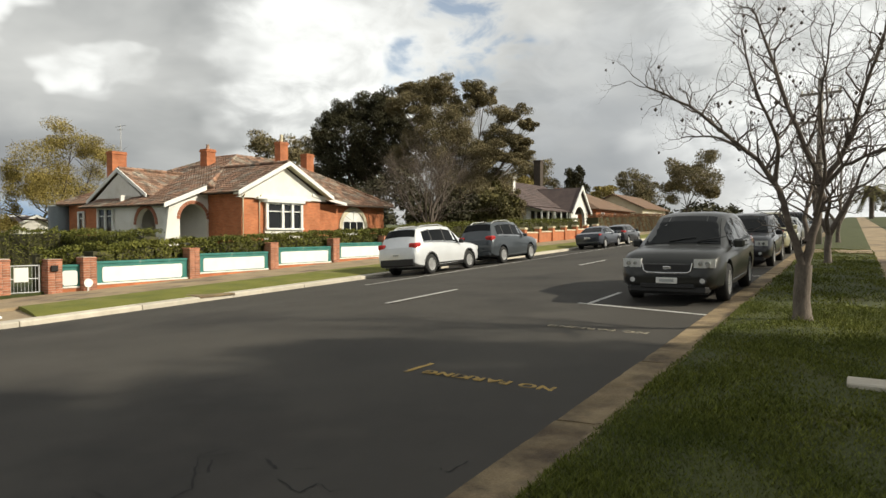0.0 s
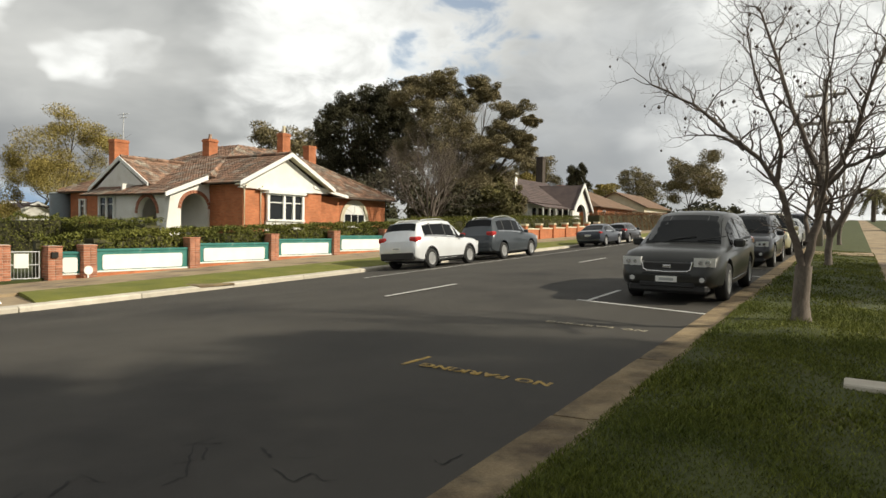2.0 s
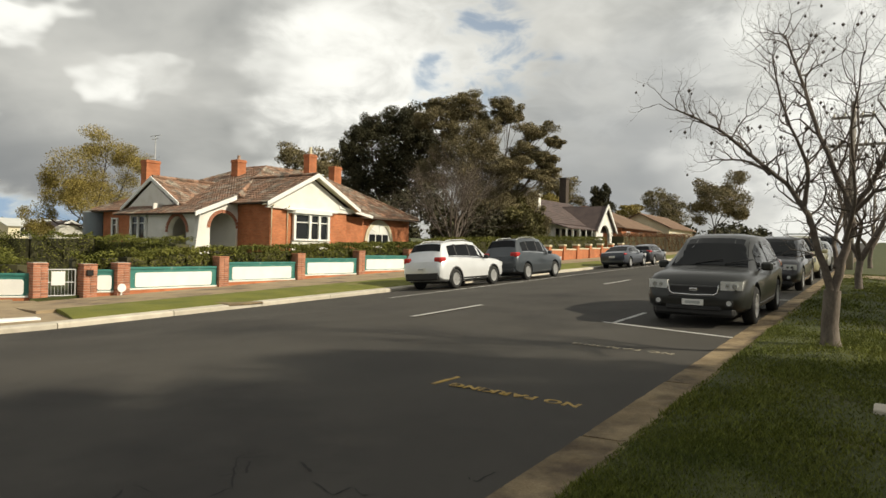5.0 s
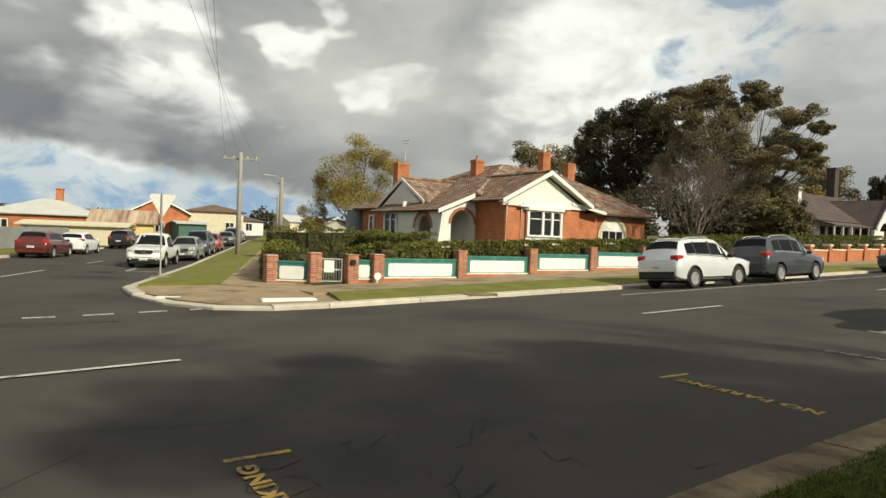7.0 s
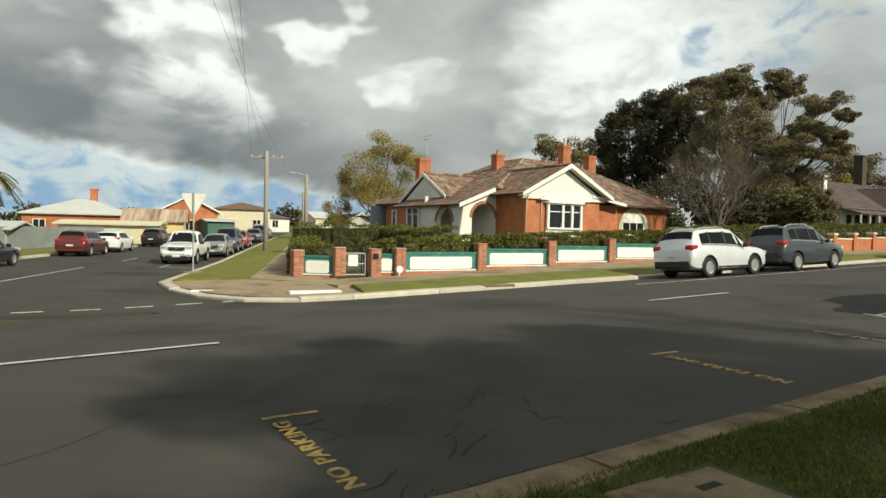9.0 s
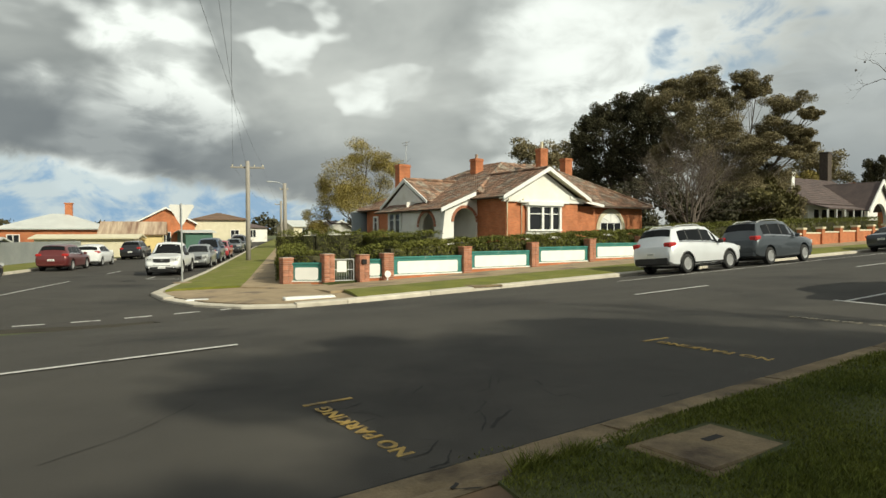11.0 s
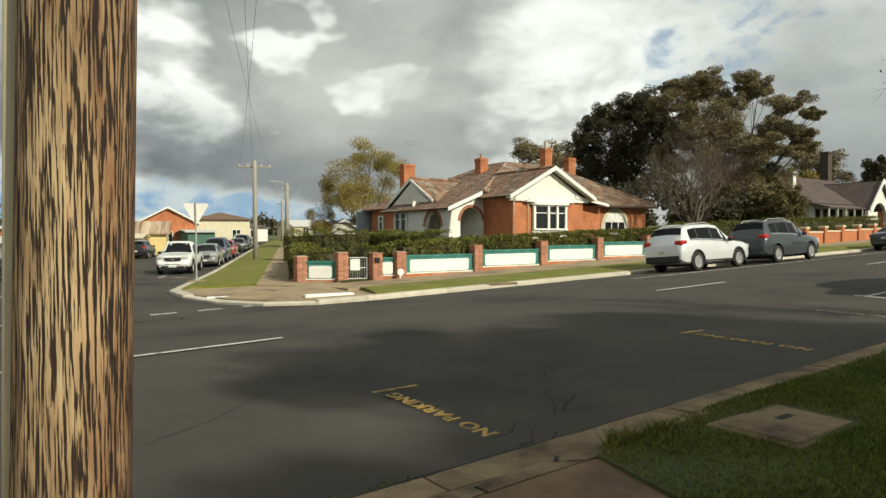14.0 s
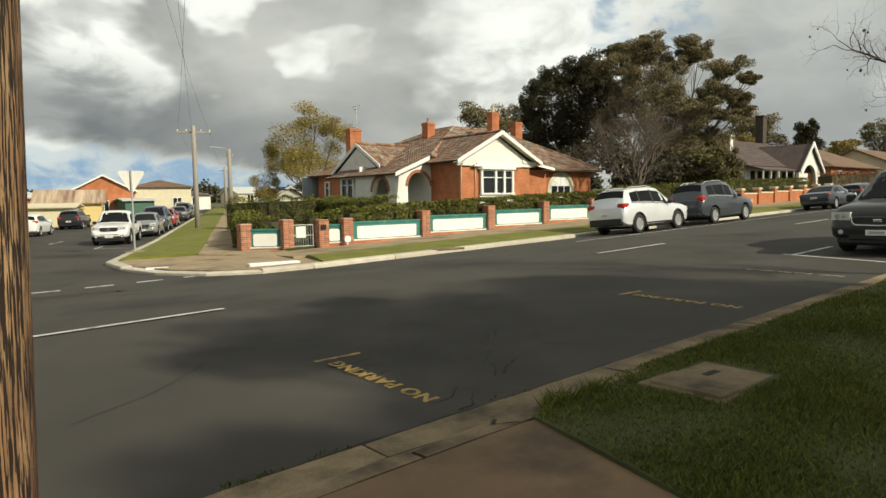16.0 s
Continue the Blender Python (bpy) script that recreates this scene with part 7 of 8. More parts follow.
def pole_wood():
    m = bpy.data.materials.new("cracked_pole_timber")
    m.use_nodes = True
    n, l = m.node_tree.nodes, m.node_tree.links
    b = n["Principled BSDF"]
    b.inputs["Roughness"].default_value = 0.9
    tc = n.new("ShaderNodeTexCoord")

    def nz(scale, stretch, detail):
        mp = n.new("ShaderNodeMapping")
        mp.inputs["Scale"].default_value = stretch
        l.new(tc.outputs["Object"], mp.inputs[0])
        t = n.new("ShaderNodeTexNoise")
        t.inputs["Scale"].default_value, t.inputs["Detail"].default_value = scale, detail
        t.inputs["Roughness"].default_value = 0.55
        l.new(mp.outputs[0], t.inputs["Vector"])
        return t.outputs["Fac"]

    def ramp(v, stops):
        r = n.new("ShaderNodeValToRGB")
        els = r.color_ramp.elements
        els[0].position, els[0].color = stops[0][0], (*stops[0][1], 1)
        els[1].position, els[1].color = stops[-1][0], (*stops[-1][1], 1)
        for p, c in stops[1:-1]:
            e = els.new(p)
            e.color = (*c, 1)
        l.new(v, r.inputs[0])
        return r.outputs[0]
    crack = nz(1.0, (165, 165, 6.5), 3.0)
    tone = nz(1.0, (5, 5, 1.6), 4.0)
    grain = nz(1.0, (160, 160, 6), 2.0)
    wood = ramp(tone, ((0.36, (0.15, 0.08, 0.04)), (0.46, (0.34, 0.23, 0.125)), (0.58, (0.52, 0.39, 0.23))))
    mask = ramp(crack, ((0.45, (0, 0, 0)), (0.50, (1, 1, 1))))
    mx = n.new("ShaderNodeMixRGB")
    l.new(mask, mx.inputs[0])
    mx.inputs[1].default_value = (0.026, 0.015, 0.009, 1)
    l.new(wood, mx.inputs[2])
    m2 = n.new("ShaderNodeMixRGB")
    m2.blend_type = "MULTIPLY"
    m2.inputs[0].default_value = 0.5
    l.new(mx.outputs[0], m2.inputs[1])
    l.new(ramp(grain, ((0.3, (0.5, 0.5, 0.5)), (0.65, (1.15, 1.12, 1.08)))), m2.inputs[2])
    # darker brown towards the +x +y side of the pole, with a blotchy edge
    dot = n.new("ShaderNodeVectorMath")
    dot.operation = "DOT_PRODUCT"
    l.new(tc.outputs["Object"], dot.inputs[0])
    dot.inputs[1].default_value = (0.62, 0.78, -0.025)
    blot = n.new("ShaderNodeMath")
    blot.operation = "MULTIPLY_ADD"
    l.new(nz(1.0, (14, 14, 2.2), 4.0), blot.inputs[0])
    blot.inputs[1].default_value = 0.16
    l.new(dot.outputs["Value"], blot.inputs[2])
    side_tone = n.new("ShaderNodeMapRange")
    side_tone.inputs[1].default_value, side_tone.inputs[2].default_value, side_tone.inputs[4].default_value = 0.09, 0.19, 0.82
    l.new(blot.outputs[0], side_tone.inputs[0])
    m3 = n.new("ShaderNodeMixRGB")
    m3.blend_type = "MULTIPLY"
    l.new(side_tone.outputs[0], m3.inputs[0])
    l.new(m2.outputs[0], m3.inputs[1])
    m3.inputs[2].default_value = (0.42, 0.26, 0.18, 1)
    l.new(m3.outputs[0], b.inputs["Base Color"])
    bp = n.new("ShaderNodeBump")
    bp.inputs["Strength"].default_value, bp.inputs["Distance"].default_value = 0.9, 0.012
    l.new(mask, bp.inputs["Height"])
    l.new(bp.outputs[0], b.inputs["Normal"])
    return m


POLE_AT = (-0.565, -1.968)
near_pole = thing("power_pole", pose(*POLE_AT, gz(*POLE_AT)), "weathered timber power pole with long drying cracks", "power pole", "power poles")
rng = np.random.default_rng(71)
sides, rows = 120, 60
verts, faces = [], []
for i in range(rows + 1):
    z = -0.3 + 9.9 * i / rows
    for k in range(sides):
        a = 2 * math.pi * k / sides
        r = 0.139 - 0.0033 * z + 0.004 * math.sin(3 * a + z * 0.4) + 0.0035 * noise.noise(Vector((math.cos(a) * 9, math.sin(a) * 9, z * 0.8)))
        verts.append((math.cos(a) * r + 0.012 * math.sin(z * 0.5) + 0.013 * (z - 1.45), math.sin(a) * r + 0.022 * (z - 1.45), z))
for i in range(rows):
    for k in range(sides):
        faces.append((i * sides + k, i * sides + (k + 1) % sides, (i + 1) * sides + (k + 1) % sides, (i + 1) * sides + k))
faces.append([rows * sides + k for k in range(sides)])
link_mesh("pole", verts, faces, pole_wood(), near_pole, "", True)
bm = bmesh.new()
a0 = math.radians(246)
cx, cy = math.cos(a0), math.sin(a0)
tube(bm, [(cx * 0.141, cy * 0.141, -0.2), (cx * 0.138, cy * 0.138, 0.9), (cx * 0.123, cy * 0.123, 2.2)], [0.045, 0.042, 0.034], 12)
part("cable_guard", bm, surf("faded_plastic", (0.36, 0.31, 0.20), (0.46, 0.40, 0.27), 3.0, 0.7, 0.1, 30.0), near_pole, "faded beige cable guard", True)
bm = bmesh.new()
box(bm, (-0.06, -1.2, 8.9), (0.06, 1.2, 9.02), 0.01)
part("crossarm", bm, POLE_GREY, near_pole)


def street_pole(at, h, r, rz, arm, label, lamp=False, ctop=None, material=None):
    g = gz(*at)
    p = thing("power_pole" if not lamp else "street_lamp", pose(at[0], at[1], g, 0, 0, rz), label, "power pole" if not lamp else "street lamp", "power poles")
    bm = bmesh.new()
    tube(bm, [(0, 0, -0.3), (0, 0, h * 0.5), (0, 0, h)], [r, r * 0.88, r * 0.74], 14)
    part("pole", bm, material or POLE_GREY, p, "", True)
    for z, w in arm:
        bm = bmesh.new()
        box(bm, (r * 0.6, -w, z - 0.06), (r * 0.6 + 0.1, w, z + 0.06), 0.01)
        part("crossarm", bm, POLE_GREY, p)
        for y in (-w * 0.9, -w * 0.4, w * 0.4, w * 0.9):
            bm = bmesh.new()
            tube(bm, [(r * 0.6 + 0.05, y, z + 0.06), (r * 0.6 + 0.05, y, z + 0.12), (r * 0.6 + 0.05, y, z + 0.2)], [0.03, 0.05, 0.03], 8)
            part("insulator", bm, PAINT_CREAM, p)
    if lamp:
        bm = bmesh.new()
        tube(bm, [(0, 0, h - 0.3), (0, 0.7, h + 0.05), (0, 1.9, h + 0.15)], 0.04, 8)
        part("bracket", bm, STEEL, p)
        bm = bmesh.new()
        box(bm, (-0.12, 1.8, h + 0.05), (0.12, 2.5, h + 0.2), 0.05)
        part("lantern", bm, STEEL, p)
    return p


SP = Vector((-43.6, 12.45, 0))
street_pole((SP.x, SP.y), 7.2, 0.18, 159, ((6.75, 1.15),), "tall grey timber power pole on the side street verge")
street_pole((-80.4, 28.7), 8.3, 0.30, 159 + 25, ((7.5, 0.6),), "pale street lamp pole far down the side street", True)
street_pole((-1.35, 34.5), 7.9, 0.15, 90, ((7.2, 0.85), (5.9, 1.25)), "timber power pole with two crossarms on the verge", False)
street_pole((-102.0, 36.0), 7.0, 0.25, 159, ((6.4, 1.0),), "distant power pole on the side street")
street_pole((-1.3, 92.0), 8.5, 0.16, 90, ((7.8, 1.0),), "distant power pole up the main street")


def wire(p, q, sag, label, r=0.0045):
    cu = bpy.data.curves.new("overhead_wire", "CURVE")
    cu.dimensions = "3D"
    cu.bevel_depth, cu.bevel_resolution = r, 1
    sp = cu.splines.new("POLY")
    sp.points.add(24)
    p, q = Vector(p), Vector(q)
    for i in range(25):
        t = i / 24
        c = p.lerp(q, t) - Vector((0, 0, sag * 4 * t * (1 - t)))
        sp.points[i].co = (*c, 1)
    cu.materials.append(CABLE)
    return tagged(new("overhead_wire", cu), label, "overhead wire", "overhead wires")


zt = gz(SP.x, SP.y) + 6.95
for dy0, off in ((-1.1, -1.0), (0.2, 0.1), (1.1, 1.0)):
    e = V * -off
    wire((POLE_AT[0], POLE_AT[1] + dy0, 8.95), (SP.x + e.x, SP.y + e.y, zt), 0.9, "thin black overhead wire across the street")
    f = SP + U * 58
    wire((SP.x + e.x, SP.y + e.y, zt), (f.x + e.x, f.y + e.y, zt + 0.3), 0.8, "thin black overhead wire along the side street")
for off in (-1.0, 0.0, 1.0):
    wire((-1.3 + off, 34.5, gz(-1.3, 34.5) + 7.35), (-1.3 + off, 92, gz(-1.3, 92) + 7.9), 0.9, "thin black overhead wire up the main street")

sx, sy = side(3.57, 5.65)
sign = thing("give_way_sign", pose(sx, sy, gz(sx, sy) + 0.12, 0, 0, -22), "triangular give way sign seen from its plain pale back", "road sign")
bm = bmesh.new()
tube(bm, [(0, 0, -0.3), (0, 0, 3.35)], 0.035, 10)
part("post", bm, STEEL, sign)
bm = bmesh.new()
prism(bm, [(-0.50, 3.22), (-0.44, 3.30), (0.44, 3.30), (0.50, 3.22), (0.05, 2.43), (-0.05, 2.43)], -0.045, -0.035, "x")
part("plate", bm, RENDER_WHITE, sign, "pale triangular plate")
bm = bmesh.new()
tube(bm, [(0, 0, 0.0), (0, 0, 0.04)], 0.4, 16)
part("footing", bm, PATHWAY, sign, "concrete footing in the grass")

# ---- houses and walls further off ----


def far_house(at, rz, w, d, wall_h, roof_h, kind, wall, roof, label, windows=2, chim=0, eave=0.4, base=None):
    """A house or shed: local x along its front, which looks along -y. kind: hip, ridge (along x) or gable (to the front)."""
    g = gz(*at) if base is None else base
    h = thing("house", pose(at[0], at[1], g, 0, 0, rz), label, "house", "houses along the streets")
    bm = bmesh.new()
    box(bm, (-w / 2, 0, -0.5), (w / 2, d, wall_h))
    part("wall", bm, wall, h)
    X, Y0, Y1 = w / 2 + eave, -eave, d + eave
    z0, z1 = wall_h, wall_h + roof_h
    ym = d / 2
    if kind == "hip":
        k = min(X, (Y1 - Y0) / 2) * 0.95
        a, b = (-X + k, ym, z1), (X - k, ym, z1)
        planes = [[(-X, Y0, z0), (X, Y0, z0), b, a], [(X, Y1, z0), (-X, Y1, z0), a, b], [(-X, Y1, z0), (-X, Y0, z0), a], [(X, Y0, z0), (X, Y1, z0), b]]
    elif kind == "ridge":
        planes = [[(-X, Y0, z0), (X, Y0, z0), (X, ym, z1), (-X, ym, z1)], [(X, Y1, z0), (-X, Y1, z0), (-X, ym, z1), (X, ym, z1)]]
        for x in (-w / 2, w / 2 - 0.2):
            bm = bmesh.new()
            prism(bm, [(0, wall_h), (d, wall_h), (ym, z1 - 0.1)], x, x + 0.2, "x")
            part("gable", bm, wall, h)
    else:
        planes = [[(-X, Y1, z0), (-X, Y0, z0), (0, Y0, z1), (0, Y1, z1)], [(X, Y0, z0), (X, Y1, z0), (0, Y1, z1), (0, Y0, z1)]]
        bm = bmesh.new()
        prism(bm, [(-w / 2, wall_h), (w / 2, wall_h), (0, z1 - 0.1)], 0, 0.2, "y")
        part("gable", bm, wall, h)
        for s in (-1, 1):
            bm = bmesh.new()
            prism(bm, [(s * X, z0 - 0.12), (s * X, z0 + 0.1), (0, z1 + 0.12), (0, z1 - 0.12)], Y0 - 0.04, Y0, "y")
            part("barge_board", bm, PAINT_WHITE, h)
    for k, pl in enumerate(planes):
        bm = bmesh.new()
        plate(bm, pl, 0.12)
        part("roof", bm, roof, h)
    for i in range(windows):
        x = -w / 2 + w * (i + 0.5) / windows
        win = new("window")
        win.parent = h
        win.matrix_basis = pose(x, 0, 1.0)
        bm = bmesh.new()
        for lo, hi in (((-0.62, -0.06, -0.08), (0.62, 0.0, 0.0)), ((-0.62, -0.06, 1.3), (0.62, 0, 1.38)), ((-0.62, -0.06, 0), (-0.54, 0, 1.3)), ((0.54, -0.06, 0), (0.62, 0, 1.3)), ((-0.04, -0.05, 0), (0.04, 0, 1.3))):
            box(bm, lo, hi)
        part("window_frame", bm, PAINT_WHITE, win)
        bm = bmesh.new()
        box(bm, (-0.54, -0.025, 0), (0.54, -0.004, 1.3))
        part("pane", bm, GLASS, win)
    if chim:
        bm = bmesh.new()
        box(bm, (-0.35 + w * 0.1, ym - 0.3, wall_h), (0.35 + w * 0.1, ym + 0.3, z1 + chim))
        box(bm, (-0.42 + w * 0.1, ym - 0.37, z1 + chim), (0.42 + w * 0.1, ym + 0.37, z1 + chim + 0.15))
        part("chimney", bm, RED_BRICK, h)
    return h


FACE = -21 + 180  # fronts that look across the side street towards the house
# opposite side of the side street, seen over the iron fence
far_house((-78.8, 1.9), 75, 10.0, 9.0, 3.0, 1.75, "hip", RED_BRICK, IRON, "brick cottage with a pale hipped iron roof", 3, 1.1)
far_house((-67.0, 4.3), 72, 8.5, 4.0, 2.0, 0.35, "ridge", PAINT_CREAM, PAINT_CREAM, "low cream outbuilding behind the iron fence", 0)
far_house((-50.0, -6.3), 75, 7.0, 5.0, 1.6, 0.5, "ridge", IRON_GREY, IRON, "low shed with a pale iron roof", 0)
far_house((-70.3, 8.8), 78, 5.6, 6.0, 2.3, 1.35, "ridge", YELLOW_WALL, RUST, "yellow rendered shed with a rusty striped iron roof", 1)
far_house((-92.6, 16.2), 78, 7.4, 12.0, 3.5, 2.2, "gable", RED_BRICK, ROOF_TERRACOTTA, "red brick hall with a steep gable", 1)
far_house((-93.9, 24.0), 80, 7.6, 9.0, 3.9, 1.1, "hip", PAINT_CREAM, ROOF_TERRACOTTA, "cream house with a low brown tiled roof", 2)
far_house((-87.0, 19.3), 90, 3.5, 5.0, 2.2, 0.3, "ridge", surf("green_shed", (0.05, 0.12, 0.09), (0.08, 0.16, 0.12)), IRON, "small green shed beside the street", 0)
far_house((-118.0, 33.5), 90, 11.0, 9.0, 2.8, 1.4, "hip", RENDER_WHITE, ROOF_DARK, "white house with a dark hipped roof", 2)
far_house((-112.0, 46.5), 90, 9.0, 9.0, 2.6, 1.3, "ridge", PAINT_CREAM, IRON, "cream house with a pale iron roof", 2)
far_house((-140.0, 62.0), 90, 12.0, 9.0, 2.8, 1.5, "hip", RENDER_WHITE, ROOF_TERRACOTTA, "distant white house with a tiled roof", 2)
far_house((-66.0, 30.0), 90, 3.2, 5.0, 2.0, 1.0, "gable", RENDER_WHITE, ROOF_DARK, "small white gabled garage behind the garden", 0)
# low white wall behind the hedge past the brick house
bm = bmesh.new()
box(bm, (-25.5, 38.3, -0.3), (-25.3, 42.6, 2.02), 0.02)
box(bm, (-25.56, 38.2, 2.02), (-25.24, 42.7, 2.10), 0.02)
tagged(part("garden_wall", bm, RENDER_WHITE), "low white rendered garden wall behind a hedge", "wall")
# the tank beside the brick house
tank = thing("water_tank", pose(-48.6, 23.9, gz(-48.6, 23.9)), "round blue-grey corrugated water tank beside the house", "water tank")
bm = bmesh.new()
zs = [i * 0.06 for i in range(58)]
tube(bm, [(0, 0, z) for z in zs], [0.84 + 0.018 * math.sin(z * 2 * math.pi / 0.14) for z in zs], 28)
part("barrel", bm, surf("tank_steel", (0.16, 0.19, 0.22), (0.22, 0.26, 0.29), 1.0, 0.5, 0.1, 20.0), tank, "", True)
bm = bmesh.new()
tube(bm, [(0, 0, 3.42), (0, 0, 3.5), (0, 0, 3.62)], [0.9, 0.86, 0.1], 28)
part("lid", bm, IRON_GREY, tank)
# grey iron fence along the other side
iron = thing("iron_fence", pose(0, 0, 0), "long grey corrugated iron fence along the side street", "fence")
s = 4.0
while s < 52:
    bm = bmesh.new()
    L = 2.35
    n = 24
    cols = []
    for i in range(n + 1):
        ss = s + L * i / n
        x, y = side(ss, -9.3 + (0.03 if i % 2 else -0.03))
        z = gz(x, y)
        cols.append((bm.verts.new((x, y, z + 0.05)), bm.verts.new((x, y, z + 1.72))))
    for a, b in zip(cols, cols[1:]):
        bm.faces.new((a[0], b[0], b[1], a[1]))
    r = bmesh.ops.solidify(bm, geom=bm.faces[:], thickness=0.01)
    part("iron_sheet", bm, IRON_GREY, iron)
    bm = bmesh.new()
    x, y = side(s, -9.42)
    box(bm, (x - 0.05, y - 0.05, gz(x, y) - 0.2), (x + 0.05, y + 0.05, gz(x, y) + 1.65))
    part("post", bm, POLE_GREY, iron)
    s += 2.4
# the white gabled house up the main street
hz = 1.35
w2 = thing("house", pose(0, 0, hz), "white house with dark roof, steep gable and big arched porch", "house", "houses along the streets")
bm = bmesh.new()
box(bm, (-38.0, 59.5, -1.0), (-28.2, 74.0, 3.0))
part("wall", bm, RENDER_WHITE, w2)
for k, pl in enumerate(([(-27.6, 58.9, 3.0), (-27.6, 74.6, 3.0), (-33.0, 74.6, 6.1), (-33.0, 62.0, 6.1)], [(-38.6, 74.6, 3.0), (-38.6, 58.9, 3.0), (-33.0, 62.0, 6.1), (-33.0, 74.6, 6.1)], [(-38.6, 58.9, 3.0), (-27.6, 58.9, 3.0), (-33.0, 62.0, 6.1)])):
    bm = bmesh.new()
    plate(bm, pl, 0.12)
    slab = part("roof", bm, ROOF_DARK, w2)
    bm = bmesh.new()
    roof_tiles(bm, pl, 0.45, 0.45, 80 + k)
    tagged(part("roof_tiles", bm, ROOF_DARK, slab, "dark slate-coloured tiles"), kind="stuff")
for s in (-1, 1):
    bm = bmesh.new()
    plate(bm, [(-26.0, 69.6 + s * 2.9, 2.5), (-33.0, 69.6 + s * 2.9, 2.5), (-33.0, 69.6, 5.4), (-26.0, 69.6, 5.4)], 0.12)
    part("roof", bm, ROOF_DARK, w2)
    bm = bmesh.new()
    prism(bm, [(69.6 + s * 3.0, 2.25), (69.6 + s * 3.0, 2.55), (69.6, 5.6), (69.6, 5.2)], -26.02, -25.9, "x")
    part("barge_board", bm, PAINT_WHITE, w2, "white barge board")
bm = bmesh.new()
for o in ([(67.0, -1.0), (68.0, -1.0), (68.0, 1.6)] + arc(69.6, 1.6, 1.6, 180, 90, 8)[1:] + [(69.6, 5.1), (67.0, 2.6)], [(69.6, 5.1)] + arc(69.6, 1.6, 1.6, 90, 0, 8) + [(71.2, -1.0), (72.2, -1.0), (72.2, 2.6)]):
    prism(bm, o, -26.6, -26.3, "x")
part("porch_wall", bm, RENDER_WHITE, w2, "white gable wall with a round arch")
bm = bmesh.new()
box(bm, (-28.3, 67.5, -1.0), (-28.16, 72.0, 3.0))
part("porch_back", bm, DARK, w2)
for i in range(4):
    bm = bmesh.new()
    y0 = 60.6 + i * 1.5
    box(bm, (-28.2, y0, 0.9), (-28.16, y0 + 0.85, 2.5))
    part("window", bm, GLASS, w2)
bm = bmesh.new()
plate(bm, [(-26.4, 59.5, 2.6), (-26.4, 66.8, 2.6), (-28.6, 66.8, 3.2), (-28.6, 59.5, 3.2)], 0.1)
part("verandah_roof", bm, ROOF_DARK, w2)
for i in range(5):
    bm = bmesh.new()
    y0 = 59.7 + i * 1.7
    tube(bm, [(-26.6, y0, -1.0), (-26.6, y0, 2.55)], 0.07, 8)
    part("verandah_post", bm, PAINT_WHITE, w2)
for x, y, z0, z1, wd, mt in ((-30.5, 60.8, 3.0, 6.3, 0.55, PAINT_WHITE), (-33.6, 74.4, 3.0, 9.5, 0.9, BARK_DARK), (-31.0, 75.0, 2.0, 5.9, 0.7, RED_BRICK)):
    bm = bmesh.new()
    box(bm, (x - wd / 2, y - wd / 2, z0), (x + wd / 2, y + wd / 2, z1 - 0.3), 0.02)
    box(bm, (x - wd / 2 - 0.08, y - wd / 2 - 0.08, z1 - 0.3), (x + wd / 2 + 0.08, y + wd / 2 + 0.08, z1 - 0.1), 0.02)
    part("chimney", bm, mt, w2)
far_house((-27.5, 86.0), 90, 15.0, 10.0, 2.8, 2.6, "hip", RED_BRICK, ROOF_TERRACOTTA, "brick house with a terracotta hipped roof", 3, 0, 0.6)
far_house((-27.0, 105.0), 90, 14.0, 9.0, 2.9, 2.4, "ridge", PAINT_CREAM, ROOF_TERRACOTTA, "cream house with a brown gabled roof", 3, 0, 0.6)
# second brick fence, with pale piers
f2 = thing("fence", pose(0, 0, 0), "orange brick fence with cream capped piers", "fence")
y = 43.0
while y < 64:
    z = gz(-22.0, y)
    bm = bmesh.new()
    box(bm, (-22.2, y - 0.22, z - 0.3), (-21.75, y + 0.22, z + 1.15), 0.01)
    pier = part("pier", bm, RED_BRICK, f2)
    bm = bmesh.new()
    box(bm, (-22.25, y - 0.27, z + 1.15), (-21.70, y + 0.27, z + 1.3), 0.02)
    part("cap", bm, PAINT_CREAM, pier)
    bm = bmesh.new()
    box(bm, (-22.1, y + 0.22, z - 0.3), (-21.88, y + 2.58, z + 0.86), 0.01)
    pan = part("panel", bm, RED_BRICK, f2)
    bm = bmesh.new()
    box(bm, (-22.15, y + 0.22, z + 0.86), (-21.82, y + 2.58, z + 0.97), 0.02)
    part("coping", bm, PAINT_CREAM, pan)
    y += 2.8
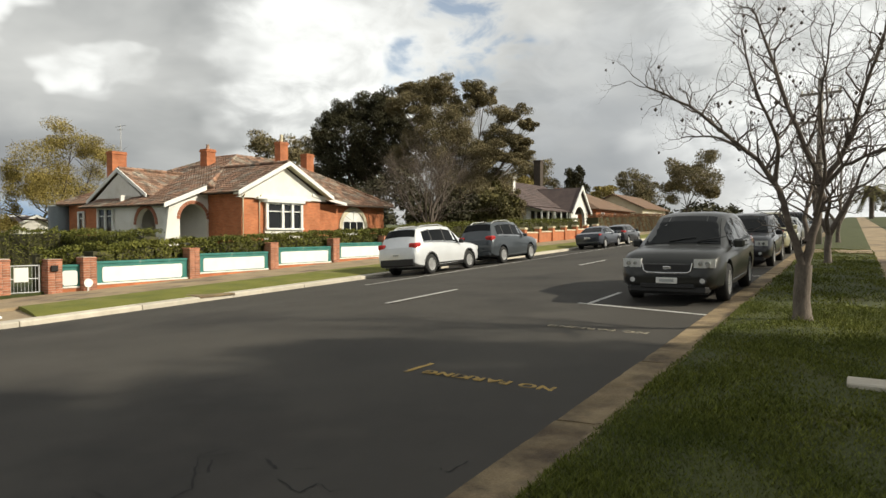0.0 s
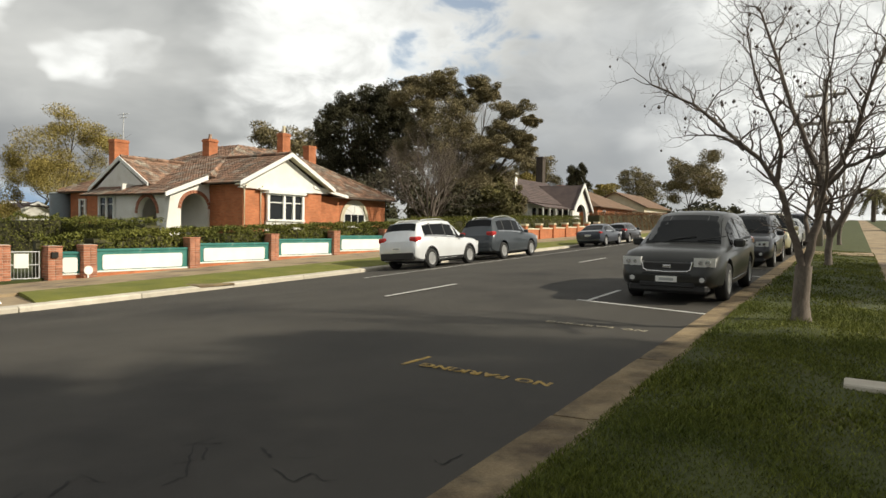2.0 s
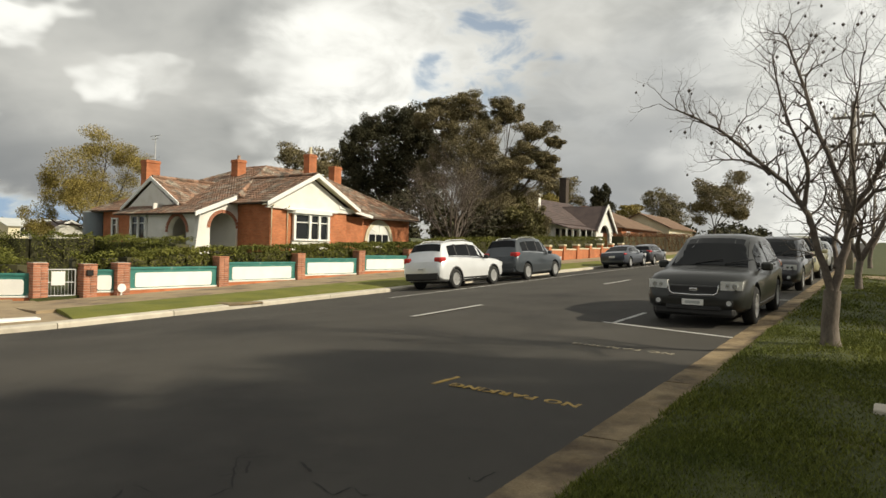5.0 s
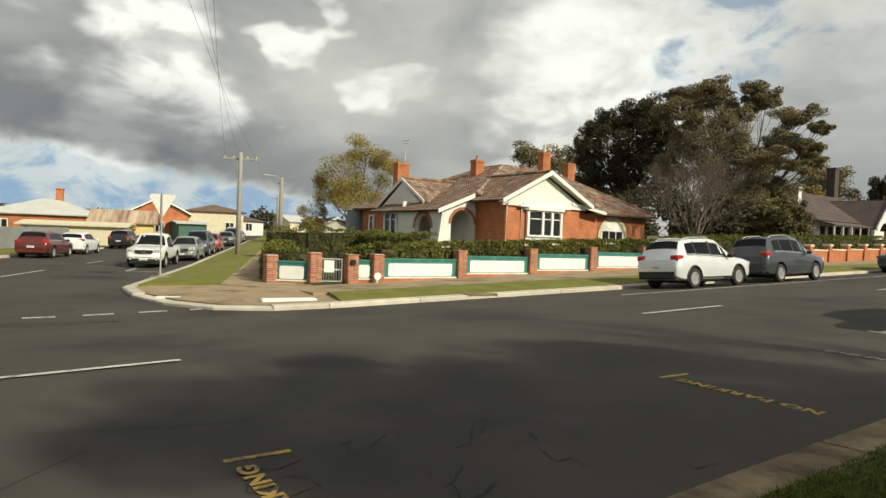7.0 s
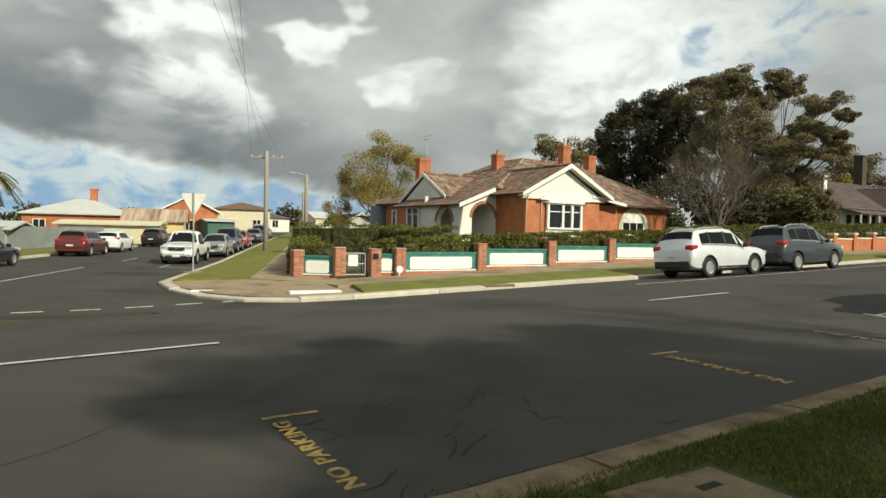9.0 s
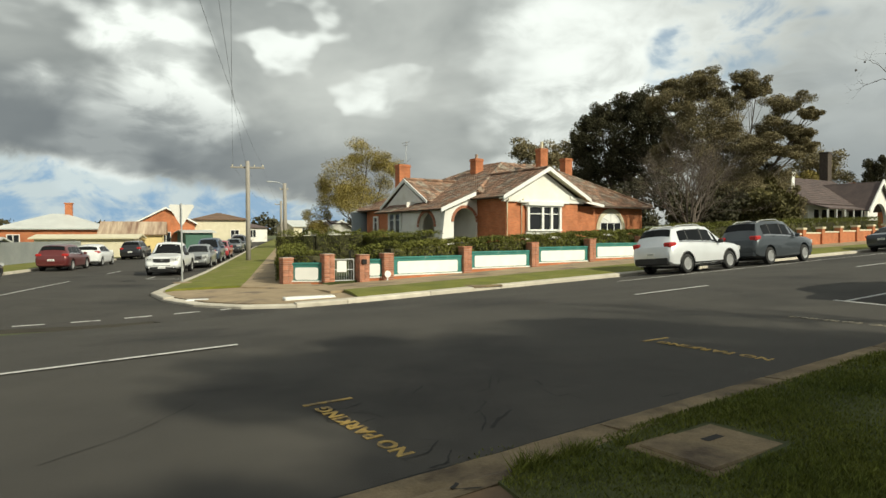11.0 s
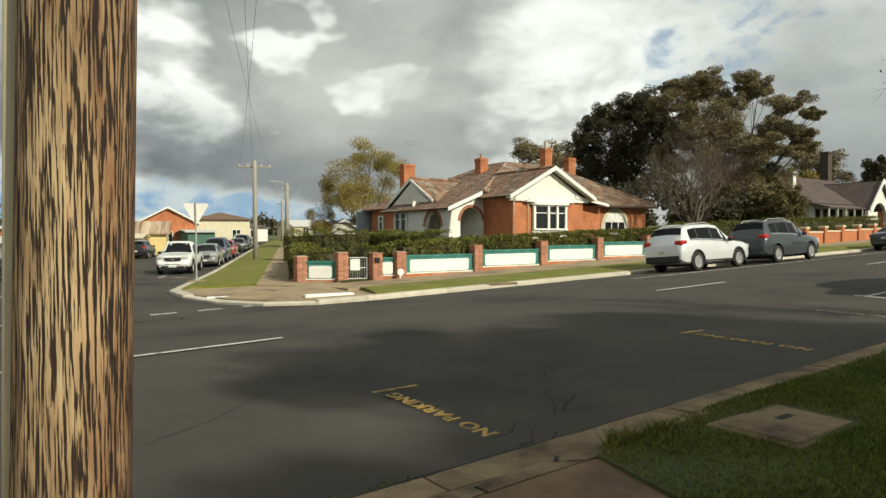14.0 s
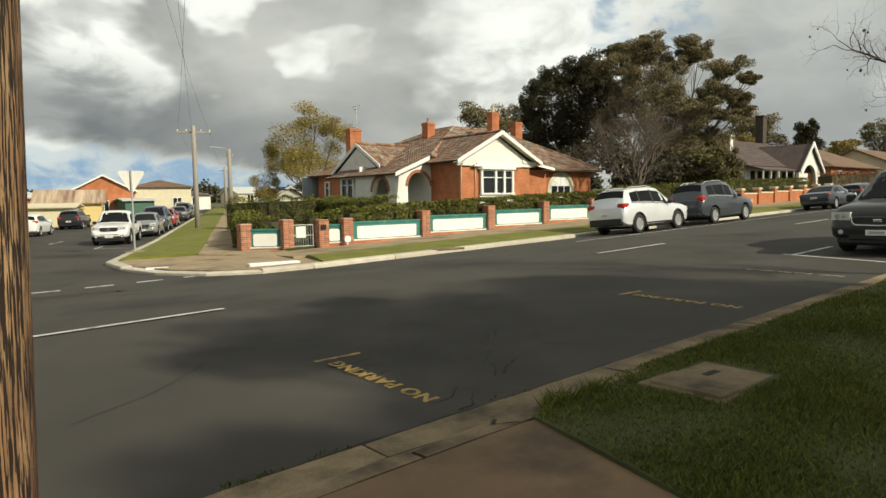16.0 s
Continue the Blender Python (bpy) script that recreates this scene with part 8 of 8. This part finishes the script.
# distant trees along the skyline
rng = np.random.default_rng(91)
sk = thing("treeline", pose(0, 0, 0), "far dark line of trees along the skyline", "trees", kind="stuff")
cl = []
for i in range(120):
    a = radians(-20 + 130 * rng.random())
    D = 260 + 120 * rng.random()
    x, y = -math.sin(a) * D, math.cos(a) * D
    g = gz(x, y)
    if -14 < math.degrees(a) < 8:
        continue
    h = 3.0 + 4.0 * rng.random()
    cl.append(((x, y, g + h * 0.5), (5 + 8 * rng.random(), 5 + 4 * rng.random(), h)))
crown("foliage", rng, cl, 60, 1.8, DARK_LEAF, sk, 0.6, 0.4)


def palm(at, h, r, seed, label):
    """A stout palm: a rough trunk and a crown of drooping fronds, each with its leaflets."""
    rnd = random.Random(seed)
    p = thing("palm_tree", pose(at[0], at[1], gz(*at)), label, "palm tree")
    bm = bmesh.new()
    zs = [h * i / 10 for i in range(11)]
    tube(bm, [(0, 0, z) for z in zs], [0.42 + 0.05 * (i % 2) for i in range(11)], 10)
    part("trunk", bm, BARK, p)
    for k in range(34):
        a = k * 2.4
        up = rnd.uniform(-0.3, 1.2)
        v, f = [], []
        rib = []
        for i in range(8):
            t = i / 7
            rib.append(Vector((math.cos(a) * r * t * math.cos(up * 0.5), math.sin(a) * r * t * math.cos(up * 0.5), h + r * (up * 0.8 * t - 0.85 * t * t))))
        for i in range(7):
            for s in (-1, 1):
                for j in range(3):
                    q = rib[i].lerp(rib[i + 1], j / 3)
                    side_v = Vector((-math.sin(a), math.cos(a), -0.35 * 1)) * s * r * 0.16 * (1 - 0.5 * i / 7)
                    side_v.z = -abs(side_v.z)
                    e = (rib[i + 1] - rib[i]) * 0.3
                    b = len(v)
                    v += [tuple(q), tuple(q + e * 1.1), tuple(q + side_v * 1.3 + e)]
                    f.append((b, b + 1, b + 2))
        link_mesh("frond", v, f, BUSH_LEAF, p)
    return p


palm((-58.7, -4.6), 5.6, 2.4, 95, "stocky palm tree behind the iron fence")
palm((3.0, 150.0), 5.9, 4.2, 96, "date palm near the crest of the street")
